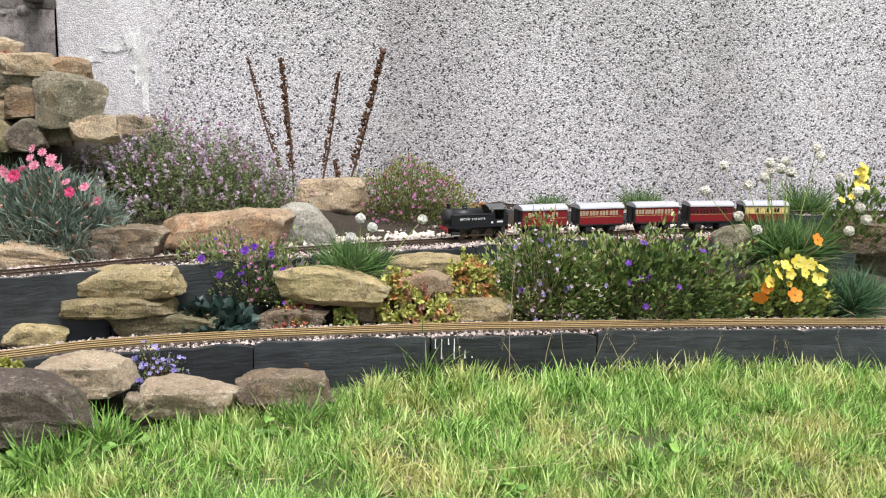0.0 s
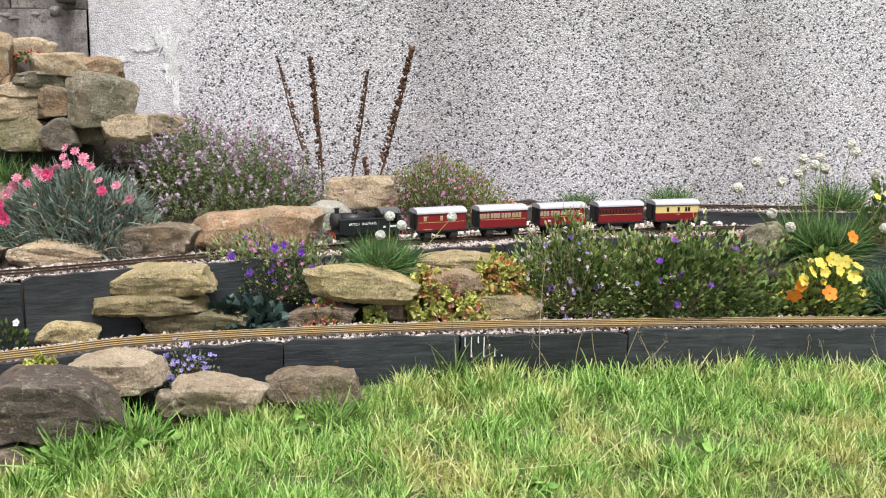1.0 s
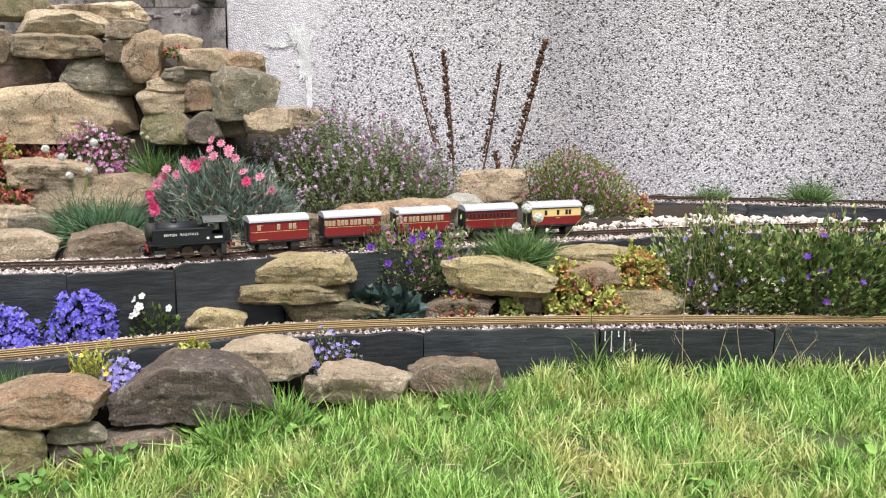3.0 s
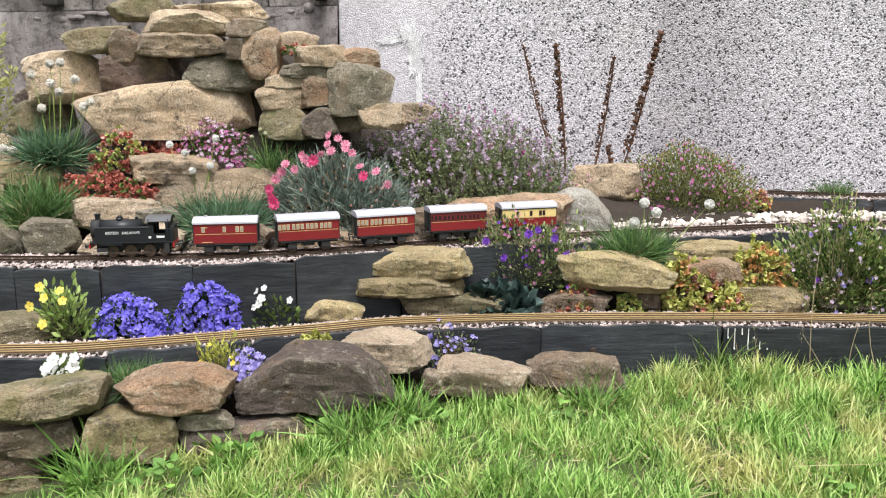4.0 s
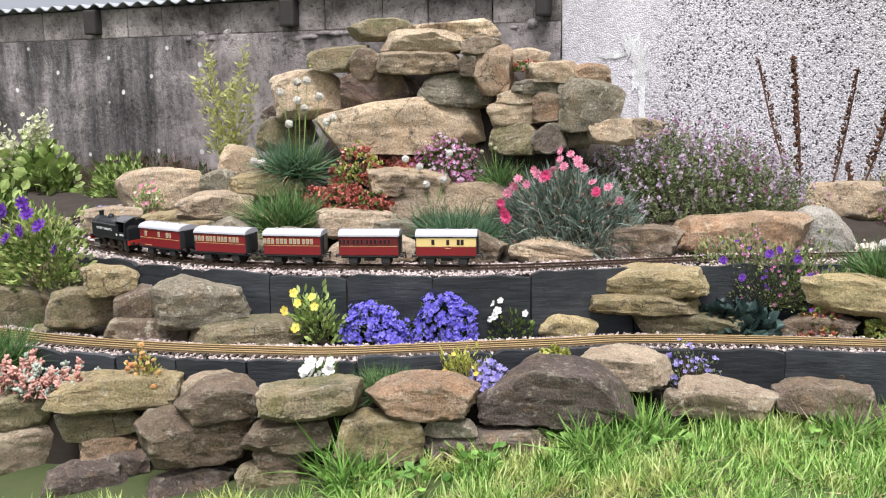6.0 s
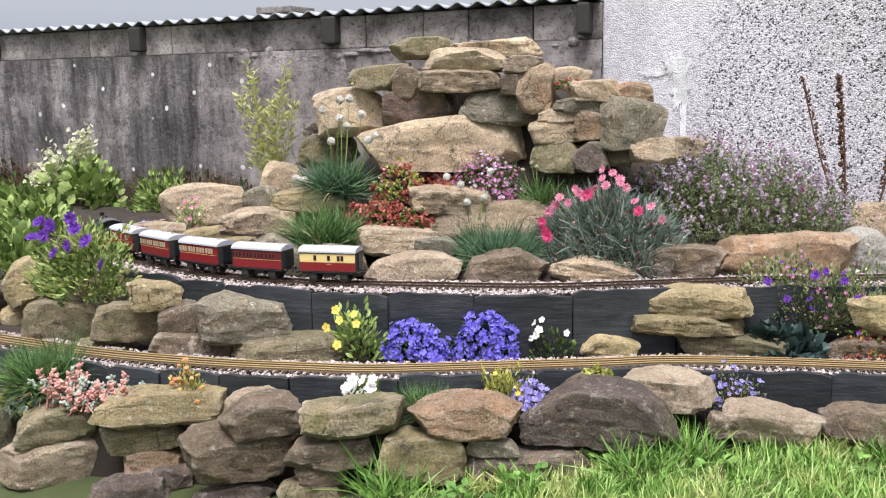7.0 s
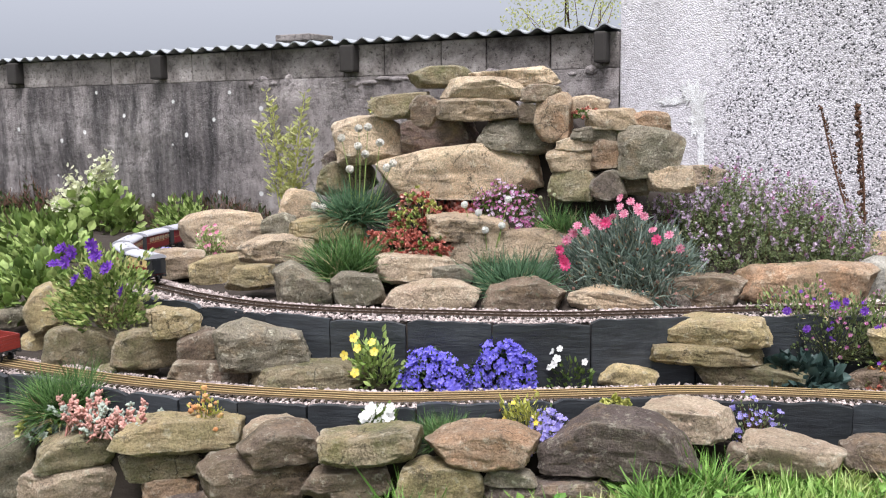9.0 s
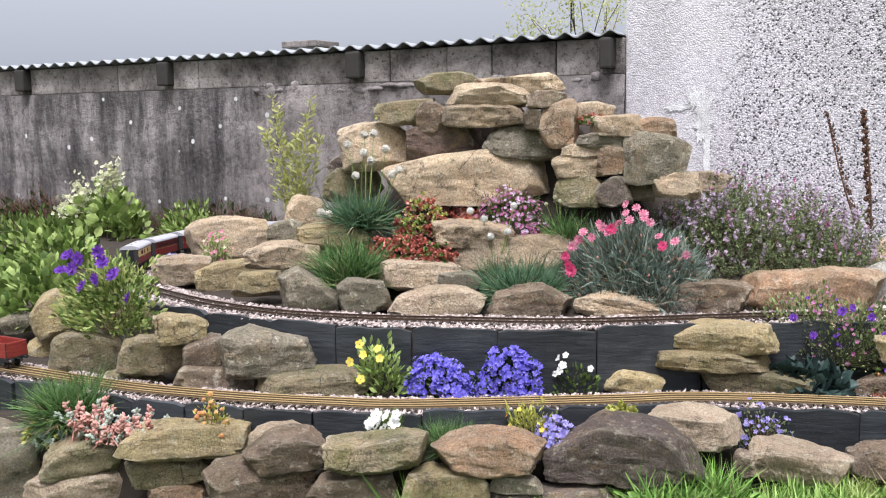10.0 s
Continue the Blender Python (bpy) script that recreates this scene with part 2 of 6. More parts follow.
def old_render():
    m, nt, b = nodes_of("weathered_render", 0.92, 0, 0.2)
    co = texco(nt, False)
    big = noise_tex(nt, co, 3.5, 9, 0.72)
    col = ramp(nt, big, [(0.3, (0.19, 0.165, 0.16)), (0.5, (0.33, 0.295, 0.285)), (0.68, (0.48, 0.44, 0.42))])
    # soot-dark runs down the part left of the broken render
    place = nt.nodes.new("ShaderNodeSeparateXYZ")
    nt.links.new(co, place.inputs[0])

    def reach(axis, a, z, wob, scale):
        ad = nt.nodes.new("ShaderNodeMath")
        ad.operation = "MULTIPLY_ADD"
        ad.inputs[1].default_value = wob
        nt.links.new(noise_tex(nt, co, scale, 7, 0.72), ad.inputs[0])
        nt.links.new(place.outputs[axis], ad.inputs[2])
        r = nt.nodes.new("ShaderNodeMapRange")
        r.interpolation_type = "SMOOTHSTEP"
        r.inputs["From Min"].default_value, r.inputs["From Max"].default_value = a, z
        nt.links.new(ad.outputs[0], r.inputs["Value"])
        return r.outputs["Result"]

    runs = noise_tex(nt, co, 5, 9, 0.74, (1.6, 1.6, 0.28))
    soot = blend(nt, 1.0, reach("X", -2.55, -2.75, 0.25, 6), ramp(nt, runs, [(0.36, 1.0), (0.6, 0.25)]), "MULTIPLY")
    col = blend(nt, soot, col, (0.075, 0.07, 0.072))
    col = blend(nt, 1.0, col, ramp(nt, runs, [(0.36, 0.55), (0.6, 1.08)]), "MULTIPLY")
    fine = noise_tex(nt, co, 30, 8, 0.78)
    col = blend(nt, ramp(nt, fine, [(0.40, 0.65), (0.5, 0.0)]), col, (0.07, 0.062, 0.06))
    # brown algae along the foot
    foot = blend(nt, 1.0, reach("Z", 0.56, 0.44, 0.16, 9), reach("X", -2.2, -2.7, 0.3, 5), "MULTIPLY")
    alga = ramp(nt, noise_tex(nt, co, 22, 7, 0.75, (1, 1, 0.6)), [(0.38, (0.028, 0.022, 0.014)), (0.6, (0.13, 0.095, 0.06))])
    col = blend(nt, foot, col, alga)
    # white lichen discs
    v = nt.nodes.new("ShaderNodeTexVoronoi")
    v.inputs["Scale"].default_value = 13
    nt.links.new(co, v.inputs["Vector"])
    sep = nt.nodes.new("ShaderNodeSeparateColor")
    nt.links.new(v.outputs["Color"], sep.inputs[0])
    disc = ramp(nt, v.outputs["Distance"], [(0.12, 1.0), (0.155, 0.0)])
    dot = blend(nt, 1.0, disc, ramp(nt, sep.outputs[0], [(0.62, 0.0), (0.64, 0.95)]), "MULTIPLY")
    dot = blend(nt, 1.0, dot, reach("X", -2.3, -2.6, 0.3, 6), "MULTIPLY")
    col = blend(nt, dot, col, (0.74, 0.74, 0.72))
    fl = noise_tex(nt, co, 90, 4, 0.8)
    col = blend(nt, ramp(nt, fl, [(0.60, 0.0), (0.68, 0.5)]), col, (0.45, 0.44, 0.42))
    nt.links.new(col, b.inputs["Base Color"])
    bump(nt, b, blend(nt, 0.5, noise_tex(nt, co, 28, 9, 0.75), fine), 1.0, 0.02)
    return m


def slate_mat():
    m, nt, b = nodes_of("slate", 0.5, 0, 0.4)
    co = texco(nt, False)
    lay = noise_tex(nt, co, 26, 6, 0.7, (0.5, 0.5, 3))
    col = ramp(nt, lay, [(0.3, (0.016, 0.018, 0.021)), (0.6, (0.036, 0.041, 0.046)), (0.8, (0.07, 0.075, 0.08))])
    dust = noise_tex(nt, co, 12, 6, 0.75)
    col = blend(nt, ramp(nt, dust, [(0.6, 0.0), (0.85, 0.35)]), col, (0.16, 0.155, 0.145))
    nt.links.new(vary(nt, col, 0.3, False), b.inputs["Base Color"])
    bump(nt, b, lay, 0.7, 0.004)
    return m


PEBBLE, LIME, RENDER_, SLATE = pebbledash(), limewash(), old_render(), slate_mat()


def block_mat():
    m, nt, b = nodes_of("concrete_block", 0.92, 0, 0.2)
    co = texco(nt, False)
    col = ramp(nt, noise_tex(nt, co, 7, 8, 0.75), [(0.34, (0.085, 0.075, 0.07)), (0.48, (0.24, 0.215, 0.20)), (0.66, (0.46, 0.42, 0.395))])
    pits = noise_tex(nt, co, 70, 5, 0.75)
    col = blend(nt, ramp(nt, pits, [(0.36, 0.8), (0.46, 0.0)]), col, (0.04, 0.036, 0.033))
    nt.links.new(vary(nt, col, 0.35, False), b.inputs["Base Color"])
    bump(nt, b, blend(nt, 0.5, pits, noise_tex(nt, co, 22, 7, 0.7)), 1.0, 0.012)
    return m


BLOCK = block_mat()
SOIL = plain_mat("dark_soil", (0.018, 0.013, 0.0095), (0.042, 0.031, 0.023), 30, 0.95, bumps=0.9, local=False)
TURF = plain_mat("turf_soil", (0.026, 0.044, 0.011), (0.07, 0.08, 0.028), 14, 0.95, bumps=0.6, local=False)
BALLAST = plain_mat("pink_granite_chips", (0.36, 0.29, 0.27), (0.50, 0.43, 0.40), 60, 0.85, island=0.6, local=False)
COBBLE = plain_mat("pale_pebbles", (0.55, 0.46, 0.40), (0.70, 0.64, 0.57), 30, 0.8, island=0.4, local=False)
RAIL_OLD = plain_mat("rusty_steel_rail", (0.055, 0.04, 0.032), (0.12, 0.08, 0.055), 60, 0.5, 0.5)
RAIL_BRASS = plain_mat("brassy_rail", (0.52, 0.38, 0.19), (0.32, 0.21, 0.095), 30, 0.45, 0.3)
RAIL_BROWN = plain_mat("brown_rail_web", (0.10, 0.068, 0.038), (0.20, 0.14, 0.075), 25, 0.65, 0.1)
SLEEPER = plain_mat("dark_plastic_sleeper", (0.03, 0.024, 0.02), (0.06, 0.048, 0.038), 80, 0.8)
SLEEPER_WARM = plain_mat("weathered_brown_sleeper", (0.03, 0.022, 0.015), (0.06, 0.043, 0.028), 80, 0.85)
BLACK = plain_mat("black_enamel", (0.009, 0.01, 0.012), (0.016, 0.018, 0.021), 60, 0.42, 0.0, 0.3, 0.05)
BLACK_DULL = plain_mat("dull_black", (0.016, 0.016, 0.017), (0.03, 0.029, 0.028), 60, 0.75)
CRIMSON = plain_mat("crimson_paint", (0.21, 0.012, 0.017), (0.15, 0.010, 0.014), 30, 0.38, 0.0, 0.5, 0.05)
MAROON = plain_mat("maroon_paint", (0.115, 0.012, 0.014), (0.085, 0.01, 0.012), 30, 0.4, 0.0, 0.5, 0.05)
CREAM = plain_mat("cream_paint", (0.72, 0.56, 0.24), (0.66, 0.5, 0.2), 30, 0.4, 0.0, 0.5, 0.05)
GOLD = plain_mat("gold_lining", (0.62, 0.45, 0.2), None, 30, 0.5)
ROOF = plain_mat("pale_grey_roof", (0.40, 0.40, 0.43), (0.30, 0.30, 0.33), 30, 0.55, 0.0, 0.5, 0.05)
PANE = plain_mat("pale_window", (0.40, 0.38, 0.33), (0.20, 0.19, 0.17), 200, 0.15, 0.0, 0.6, 0.0)
WHITE = plain_mat("white_paint", (0.78, 0.78, 0.76), None, 60, 0.6)
REDBEAM = plain_mat("red_buffer_beam", (0.42, 0.03, 0.02), None, 60, 0.5)
WAGON_RED = plain_mat("wagon_red", (0.27, 0.035, 0.025), (0.19, 0.026, 0.02), 40, 0.5)
TIN = plain_mat("galvanised_sheet", (0.42, 0.44, 0.46), (0.30, 0.32, 0.33), 12, 0.45, 0.4, bumps=0.2, local=False)
RAFTER = plain_mat("dark_rafter", (0.025, 0.022, 0.02), (0.045, 0.04, 0.036), 40, 0.85)


# ---- mesh helpers ----
def obj(name, bm, mat, parent=None, label="", smooth=False):
    me = bpy.data.meshes.new(name)
    bm.to_mesh(me)
    bm.free()
    me.materials.append(mat)
    if smooth:
        me.polygons.foreach_set("use_smooth", [True] * len(me.polygons))
    ob = new(name, me)
    if parent is not None:
        ob.parent = parent
    if label:
        tagged(ob, label)
    return ob


part = obj


def mesh_from(name, verts, faces, mat, parent=None, smooth=False, label=""):
    me = bpy.data.meshes.new(name)
    me.from_pydata([tuple(v) for v in verts], [], [tuple(int(i) for i in f) for f in faces])
    me.materials.append(mat)
    if smooth:
        me.polygons.foreach_set("use_smooth", [True] * len(me.polygons))
    ob = new(name, me)
    if parent is not None:
        ob.parent = parent
    if label:
        tagged(ob, label)
    return ob


def add_box(bm, cx, cy, cz, sx, sy, sz, bevel=0.0, m=None):
    r = bmesh.ops.create_cube(bm, size=1.0, matrix=(m or Matrix()) @ Matrix.Translation((cx, cy, cz)) @ Matrix.Diagonal((sx, sy, sz, 1)))
    if bevel:
        es = list({e for v in r["verts"] for e in v.link_edges})
        bmesh.ops.bevel(bm, geom=es, offset=bevel, segments=2, affect="EDGES", profile=0.6)
    return bm


def box(cx, cy, cz, sx, sy, sz, bevel=0.0):
    return add_box(bmesh.new(), cx, cy, cz, sx, sy, sz, bevel)


def add_cyl(bm, p, q, r1, r2=None, seg=14):
    p, q = Vector(p), Vector(q)
    d = q - p
    m = Matrix.Translation((p + q) / 2) @ d.to_track_quat("Z", "Y").to_matrix().to_4x4()
    bmesh.ops.create_cone(bm, cap_ends=True, segments=seg, radius1=r1, radius2=r1 if r2 is None else r2, depth=d.length, matrix=m)
    return bm


def cyl(p, q, r1, r2=None, seg=14):
    return add_cyl(bmesh.new(), p, q, r1, r2, seg)


def catmull(pts, n=24):
    P = np.array(pts, float)
    P = np.vstack([2 * P[0] - P[1], P, 2 * P[-1] - P[-2]])
    out = []
    for i in range(1, len(P) - 2):
        for k in range(n):
            u = k / n
            out.append(0.5 * (2 * P[i] + (P[i + 1] - P[i - 1]) * u + (2 * P[i - 1] - 5 * P[i] + 4 * P[i + 1] - P[i + 2]) * u * u + (3 * P[i] - P[i - 1] - 3 * P[i + 1] + P[i + 2]) * u ** 3))
    out.append(P[-2])
    return np.array(out)


class Line:
    """A smooth line in plan, with its length measured along it."""

    def __init__(self, pts):
        self.p = catmull(pts)
        self.s = np.r_[0, np.cumsum(np.linalg.norm(np.diff(self.p, axis=0), axis=1))]
        self.length = self.s[-1]

    def at(self, s):
        return np.array([np.interp(s, self.s, self.p[:, 0]), np.interp(s, self.s, self.p[:, 1])])

    def dir(self, s):
        d = self.at(s + 0.012) - self.at(s - 0.012)
        return d / np.linalg.norm(d)

    def off(self, s, o):
        """The point at s, o metres to the left of the line's way."""
        d = self.dir(s)
        return self.at(s) + o * np.array([-d[1], d[0]])

    def y(self, x):
        k = np.argsort(self.p[:, 0])
        return np.interp(x, self.p[k, 0], self.p[k, 1])

    def dist(self, x, y):
        q = self.p[::6]
        return np.sqrt(((x[..., None] - q[:, 0]) ** 2 + (y[..., None] - q[:, 1]) ** 2).min(-1))


# ---- plan: the three tracks and the walls ----
LOW_Z, UP_Z, TOP_Z = 0.208, 0.338, 0.378
EDGE_LOW = Line([(-2.8, 1.41), (-2.2, 1.40), (-1.9, 1.405), (-1.683, 1.435), (-1.54, 1.465), (-1.399, 1.505), (-1.229, 1.565), (-0.836, 1.785), (-0.691, 1.87), (-0.404, 1.967), (0.022, 2.067), (0.254, 2.105), (0.932, 2.20), (1.9, 2.28)])
UPPER = Line([(2.6, 2.95), (1.7, 2.925), (1.2, 2.885), (0.75, 2.80), (0.36, 2.675), (0, 2.53), (-0.28, 2.395), (-0.64, 2.205), (-1.01, 1.975), (-1.29, 1.875), (-1.51, 1.808), (-1.7, 1.78), (-1.89, 1.792), (-2.1, 1.845), (-2.33, 1.935), (-2.48, 2.05), (-2.56, 2.18), (-2.60, 2.32), (-2.63, 2.46), (-2.64, 2.60), (-2.58, 2.74), (-2.42, 2.83), (-2.1, 2.86), (-1.7, 2.86)])
THIRD = Line([(-0.1, 2.935), (0.3, 2.945), (1.2, 2.99), (2.6, 3.06)])


def house_y(x):
    return 2.985 + 0.06 * (x + 1.235) + 0.02


def shed_y(x):
    return 2.985 - 0.031 * (x + 1.235)


def lawn_z(x, y):
    z = np.interp(x, [-2.6, -1.5, -0.9, -0.3, 0.4], [-0.05, -0.01, 0.055, 0.096, 0.105])
    return z - 0.03 * np.clip(1.5 - y, 0, 1.5)


def smooth01(v, a, b):
    u = np.clip((v - a) / (b - a), 0, 1)
    return u * u * (3 - 2 * u)


def bed_z(x, y):
    """The rockery's soil: two terraces and a mound behind the upper track."""
    x, y = np.asarray(x, float), np.asarray(y, float)
    front = y - EDGE_LOW.y(x)
    d = UPPER.dist(x, y)
    back = y - np.interp(x, [-2.6, -2.1, -1.89, -1.7, -1.51, -1.29, -1.01, -0.64, -0.28, 0, 0.36, 0.75, 1.2, 2.6], [2.1, 1.845, 1.792, 1.78, 1.808, 1.875, 1.975, 2.205, 2.395, 2.53, 2.675, 2.80, 2.885, 2.95])
    low = 0.19 + 0.05 * smooth01(front, 0.24, 0.36)
    up = UP_Z - 0.014 + 0 * x
    mound = 0.42 * np.exp(-((x + 1.42) / 0.52) ** 2 - ((y - 2.66) / 0.36) ** 2) + 0.09 * np.exp(-((x + 0.6) / 0.5) ** 2 - ((y - 2.75) / 0.25) ** 2)
    up = up + mound * smooth01(d, 0.07, 0.22)
    up = up + (TOP_Z - 0.012 - UP_Z + 0.014) * smooth01(y - THIRD.y(x), -0.075, -0.055) * smooth01(x, -0.25, -0.1)
    # rubble core that the stones of the pile lean on
    crest = np.interp(x, [-2.0, -1.78, -1.55, -1.2, -1.02, -0.86], [0.33, 0.60, 0.80, 0.79, 0.60, 0.35])
    core = crest * smooth01(y, 2.41, 2.47) * (1 - smooth01(y, 2.72, 2.86))
    up = np.maximum(up, np.where(d > 0.12, core, 0))
    z = np.where(back > -0.07, up, low)
    return z


# ---- ground, bed and walls ----
def grid_mesh(name, X, Y, Z, mat, smooth=True):
    n, m = X.shape
    v = np.stack([X, Y, Z], -1).reshape(-1, 3)
    i = np.arange(n * m).reshape(n, m)
    f = np.stack([i[:-1, :-1], i[:-1, 1:], i[1:, 1:], i[1:, :-1]], -1).reshape(-1, 4)
    return mesh_from(name, v, f, mat, smooth=smooth)


def build_ground():
    xs = np.r_[-900, -200, -40, -12, -6, np.arange(-4, 3.01, 0.1), 6, 12, 40, 200, 900]
    ys = np.r_[-900, -200, -40, -12, -4, -1, np.arange(-0.5, 3.2, 0.1), 6, 14, 40, 200, 900]
    X, Y = np.meshgrid(xs, ys)
    Z = lawn_z(X, Y) + np.where((abs(X) < 5) & (abs(Y) < 4), 0.008 * np.sin(7 * X + 3 * Y) * np.sin(5 * Y - 2 * X), 0)
    tagged(grid_mesh("ground", X, Y, Z, TURF), "green mown lawn turf under the grass", "lawn", kind="structure")
    u = np.arange(-5.0, 3.0, 0.02)
    v = np.linspace(0, 1, 84)
    U, V = np.meshgrid(u, v)
    y0 = EDGE_LOW.y(U) + 0.014
    Yb = y0 + V * (3.3 - y0)
    Zb = bed_z(U, Yb)
    rough = np.array([noise.noise(Vector((a * 14, b * 14, 3))) for a, b in zip(U.ravel(), Yb.ravel())]).reshape(U.shape)
    near = np.minimum(UPPER.dist(U, Yb), np.abs(Yb - EDGE_LOW.y(U) - 0.065))
    Zb = Zb + 0.014 * rough * smooth01(near, 0.06, 0.12)
    tagged(grid_mesh("rockery_bed", U, Yb, Zb, SOIL), "dark garden soil of the raised rockery bed", "soil", kind="structure")


def build_house():
    x0, x1, h = -1.212, 6.0, 3.4
    bm = bmesh.new()
    a, b = Vector((x0, house_y(x0), 0)), Vector((x1, house_y(x1), 0))
    d = (b - a).normalized()
    n = Vector((-d.y, d.x, 0))
    add_box(bm, (b - a).length / 2, 0.2, h / 2 - 0.2, (b - a).length, 0.4, h + 0.4, 0.006, Matrix.Translation(a) @ Matrix(((d.x, n.x, 0, 0), (d.y, n.y, 0, 0), (0, 0, 1, 0), (0, 0, 0, 1))))
    w = obj("wall_house", bm, PEBBLE)
    tagged(w, "grey and white pebbledashed house wall", "wall", kind="structure")
    # limy run-off streaks lying proud of the wall near its corner
    bm = bmesh.new()
    rng = random.Random(4)
    for cx, cz, sx, sz in ((-0.958, 0.80, 0.026, 0.085), (-0.985, 0.86, 0.030, 0.035), (-0.945, 0.69, 0.011, 0.10), (-1.045, 0.835, 0.045, 0.012), (-1.13, 0.80, 0.05, 0.009)):
        vs = []
        for k in range(60):
            t = math.tau * k / 60
            rr = 1 + rng.uniform(-0.4, 0.3)
            x = cx + sx * rr * math.cos(t)
            vs.append(bm.verts.new((x, house_y(x) - 0.003 - 0.0006 * abs(cx), cz + sz * rr * math.sin(t))))
        bm.faces.new(vs)
    st = obj("lime_streak", bm, LIME)
    tagged(st, "white limy run-off streak on the pebbledash", "stain", kind="structure")


def build_shed():
    x0, x1 = -7.0, -1.205
    wall = new("wall_shed")
    tagged(wall, "old grey rendered shed wall with a course of concrete blocks", "wall", kind="structure")
    nx, nz = 150, 46
    xs, zs = np.linspace(x0, x1, nx), np.linspace(-0.1, 0.945, nz)
    X, Z = np.meshgrid(xs, zs)
    R = np.array([noise.fractal(Vector((a * 5, b * 5, 7)), 0.9, 2.0, 6) for a, b in zip(X.ravel(), Z.ravel())]).reshape(X.shape)
    Y = shed_y(X) + 0.012 * R - 0.006
    v = np.stack([X, Y, Z], -1).reshape(-1, 3)
    i = np.arange(nx * nz).reshape(nz, nx)
    f = np.stack([i[:-1, :-1], i[:-1, 1:], i[1:, 1:], i[1:, :-1]], -1).reshape(-1, 4)
    mesh_from("render_face", v, f, RENDER_, wall, True)
    obj("core", box((x0 + x1) / 2, 3.42, 0.47, x1 - x0, 0.3, 1.14), BLOCK, wall)
    # the block course under the eaves
    rng = random.Random(11)
    x = x1 - 0.004
    while x > x0:
        wd = rng.choice((0.15, 0.18, 0.2, 0.24))
        bm = box(0, 0, 0, wd - 0.006, 0.1, 0.116, 0.004)
        ob = obj("concrete_block", bm, BLOCK, wall)
        ob.location = (x - wd / 2, shed_y(x) + 0.056 + rng.uniform(-0.003, 0.003), 1.004)
        x -= wd
    # ragged lip of the render where it has broken off
    for k in range(26):
        xx = -2.75 + k * 0.058 + rng.uniform(-0.02, 0.02)
        bm = bmesh.new()
        bmesh.ops.create_icosphere(bm, subdivisions=2, radius=1.0)
        for vv in bm.verts:
            vv.co *= 1 + 0.25 * noise.noise(vv.co * 2 + Vector((k, 0, 0)))
        bmesh.ops.scale(bm, vec=(rng.uniform(0.02, 0.05), 0.016, rng.uniform(0.008, 0.02)), verts=bm.verts)
        lip = obj("render_lump", bm, RENDER_, wall, smooth=True)
        lip.location = (xx, shed_y(xx) + 0.004, 0.935 + rng.uniform(-0.02, 0.012))
    # rafter ends
    for xr in (-4.15, -3.227, -2.251, -1.262):
        r = obj("rafter_end", box(xr, shed_y(xr) - 0.008, 1.012, 0.062 if xr < -2 else 0.042, 0.07, 0.1, 0.008), RAFTER)
        tagged(r, "dark weathered rafter end under the tin roof", "rafter", group="rafter ends")
    # corrugated roof sheet
    pitch, wob = 0.078, 0.011
    xs = np.arange(-7.2, -1.214, pitch / 10)
    prof = np.abs(np.sin(np.pi * xs / pitch)) ** 1.6
    v, f = [], []
    for lev in (0, -0.004):
        for yy, zz in ((2.95, 1.070), (3.9, 1.045)):
            for a, q in zip(xs, prof):
                v.append((a, yy - 0.031 * (a + 1.235), zz + wob * 2 * (1 - q) * 0.8 + lev))
    n = len(xs)
    for k in range(n - 1):
        f += [(k, k + 1, n + k + 1, n + k), (2 * n + k, 3 * n + k, 3 * n + k + 1, 2 * n + k + 1), (k, 2 * n + k, 2 * n + k + 1, k + 1)]
    roof = mesh_from("roof_sheet", v, f, TIN, smooth=False)
    tagged(roof, "corrugated grey tin roof along the shed wall", "roof", kind="structure")
    cap = new("chimney_stump")
    tagged(cap, "low concrete chimney stump behind the tin roof", "chimney")
    obj("shaft", box(-3.3, 4.2, 0.55, 0.17, 0.17, 1.28, 0.008), BLOCK, cap)
    obj("capping", box(-3.3, 4.2, 1.205, 0.22, 0.22, 0.034, 0.006), BLOCK, cap)


def build_bank():
    """Dark soil packed between the front stones and the lower slate."""
    ss = np.linspace(0.05, 2.45, 90)
    oo = np.linspace(-0.07, -0.008, 9)
    X, Y, Z = np.zeros((90, 9)), np.zeros((90, 9)), np.zeros((90, 9))
    for i, s in enumerate(ss):
        for j, o in enumerate(oo):
            q = EDGE_LOW.off(s, o)
            X[i, j], Y[i, j] = q
            ground = float(lawn_z(q[0], q[1]))
            top = 0.135 + 0.02 * noise.noise(Vector((q[0] * 12, q[1] * 12, 1)))
            Z[i, j] = ground - 0.05 + max(top - ground + 0.05, 0.02) * float(smooth01(o, -0.07, -0.05))
    tagged(grid_mesh("soil_bank", X, Y, Z, SOIL), "dark soil packed behind the front stones", "soil", kind="structure")


build_ground()
build_bank()
build_house()
build_shed()


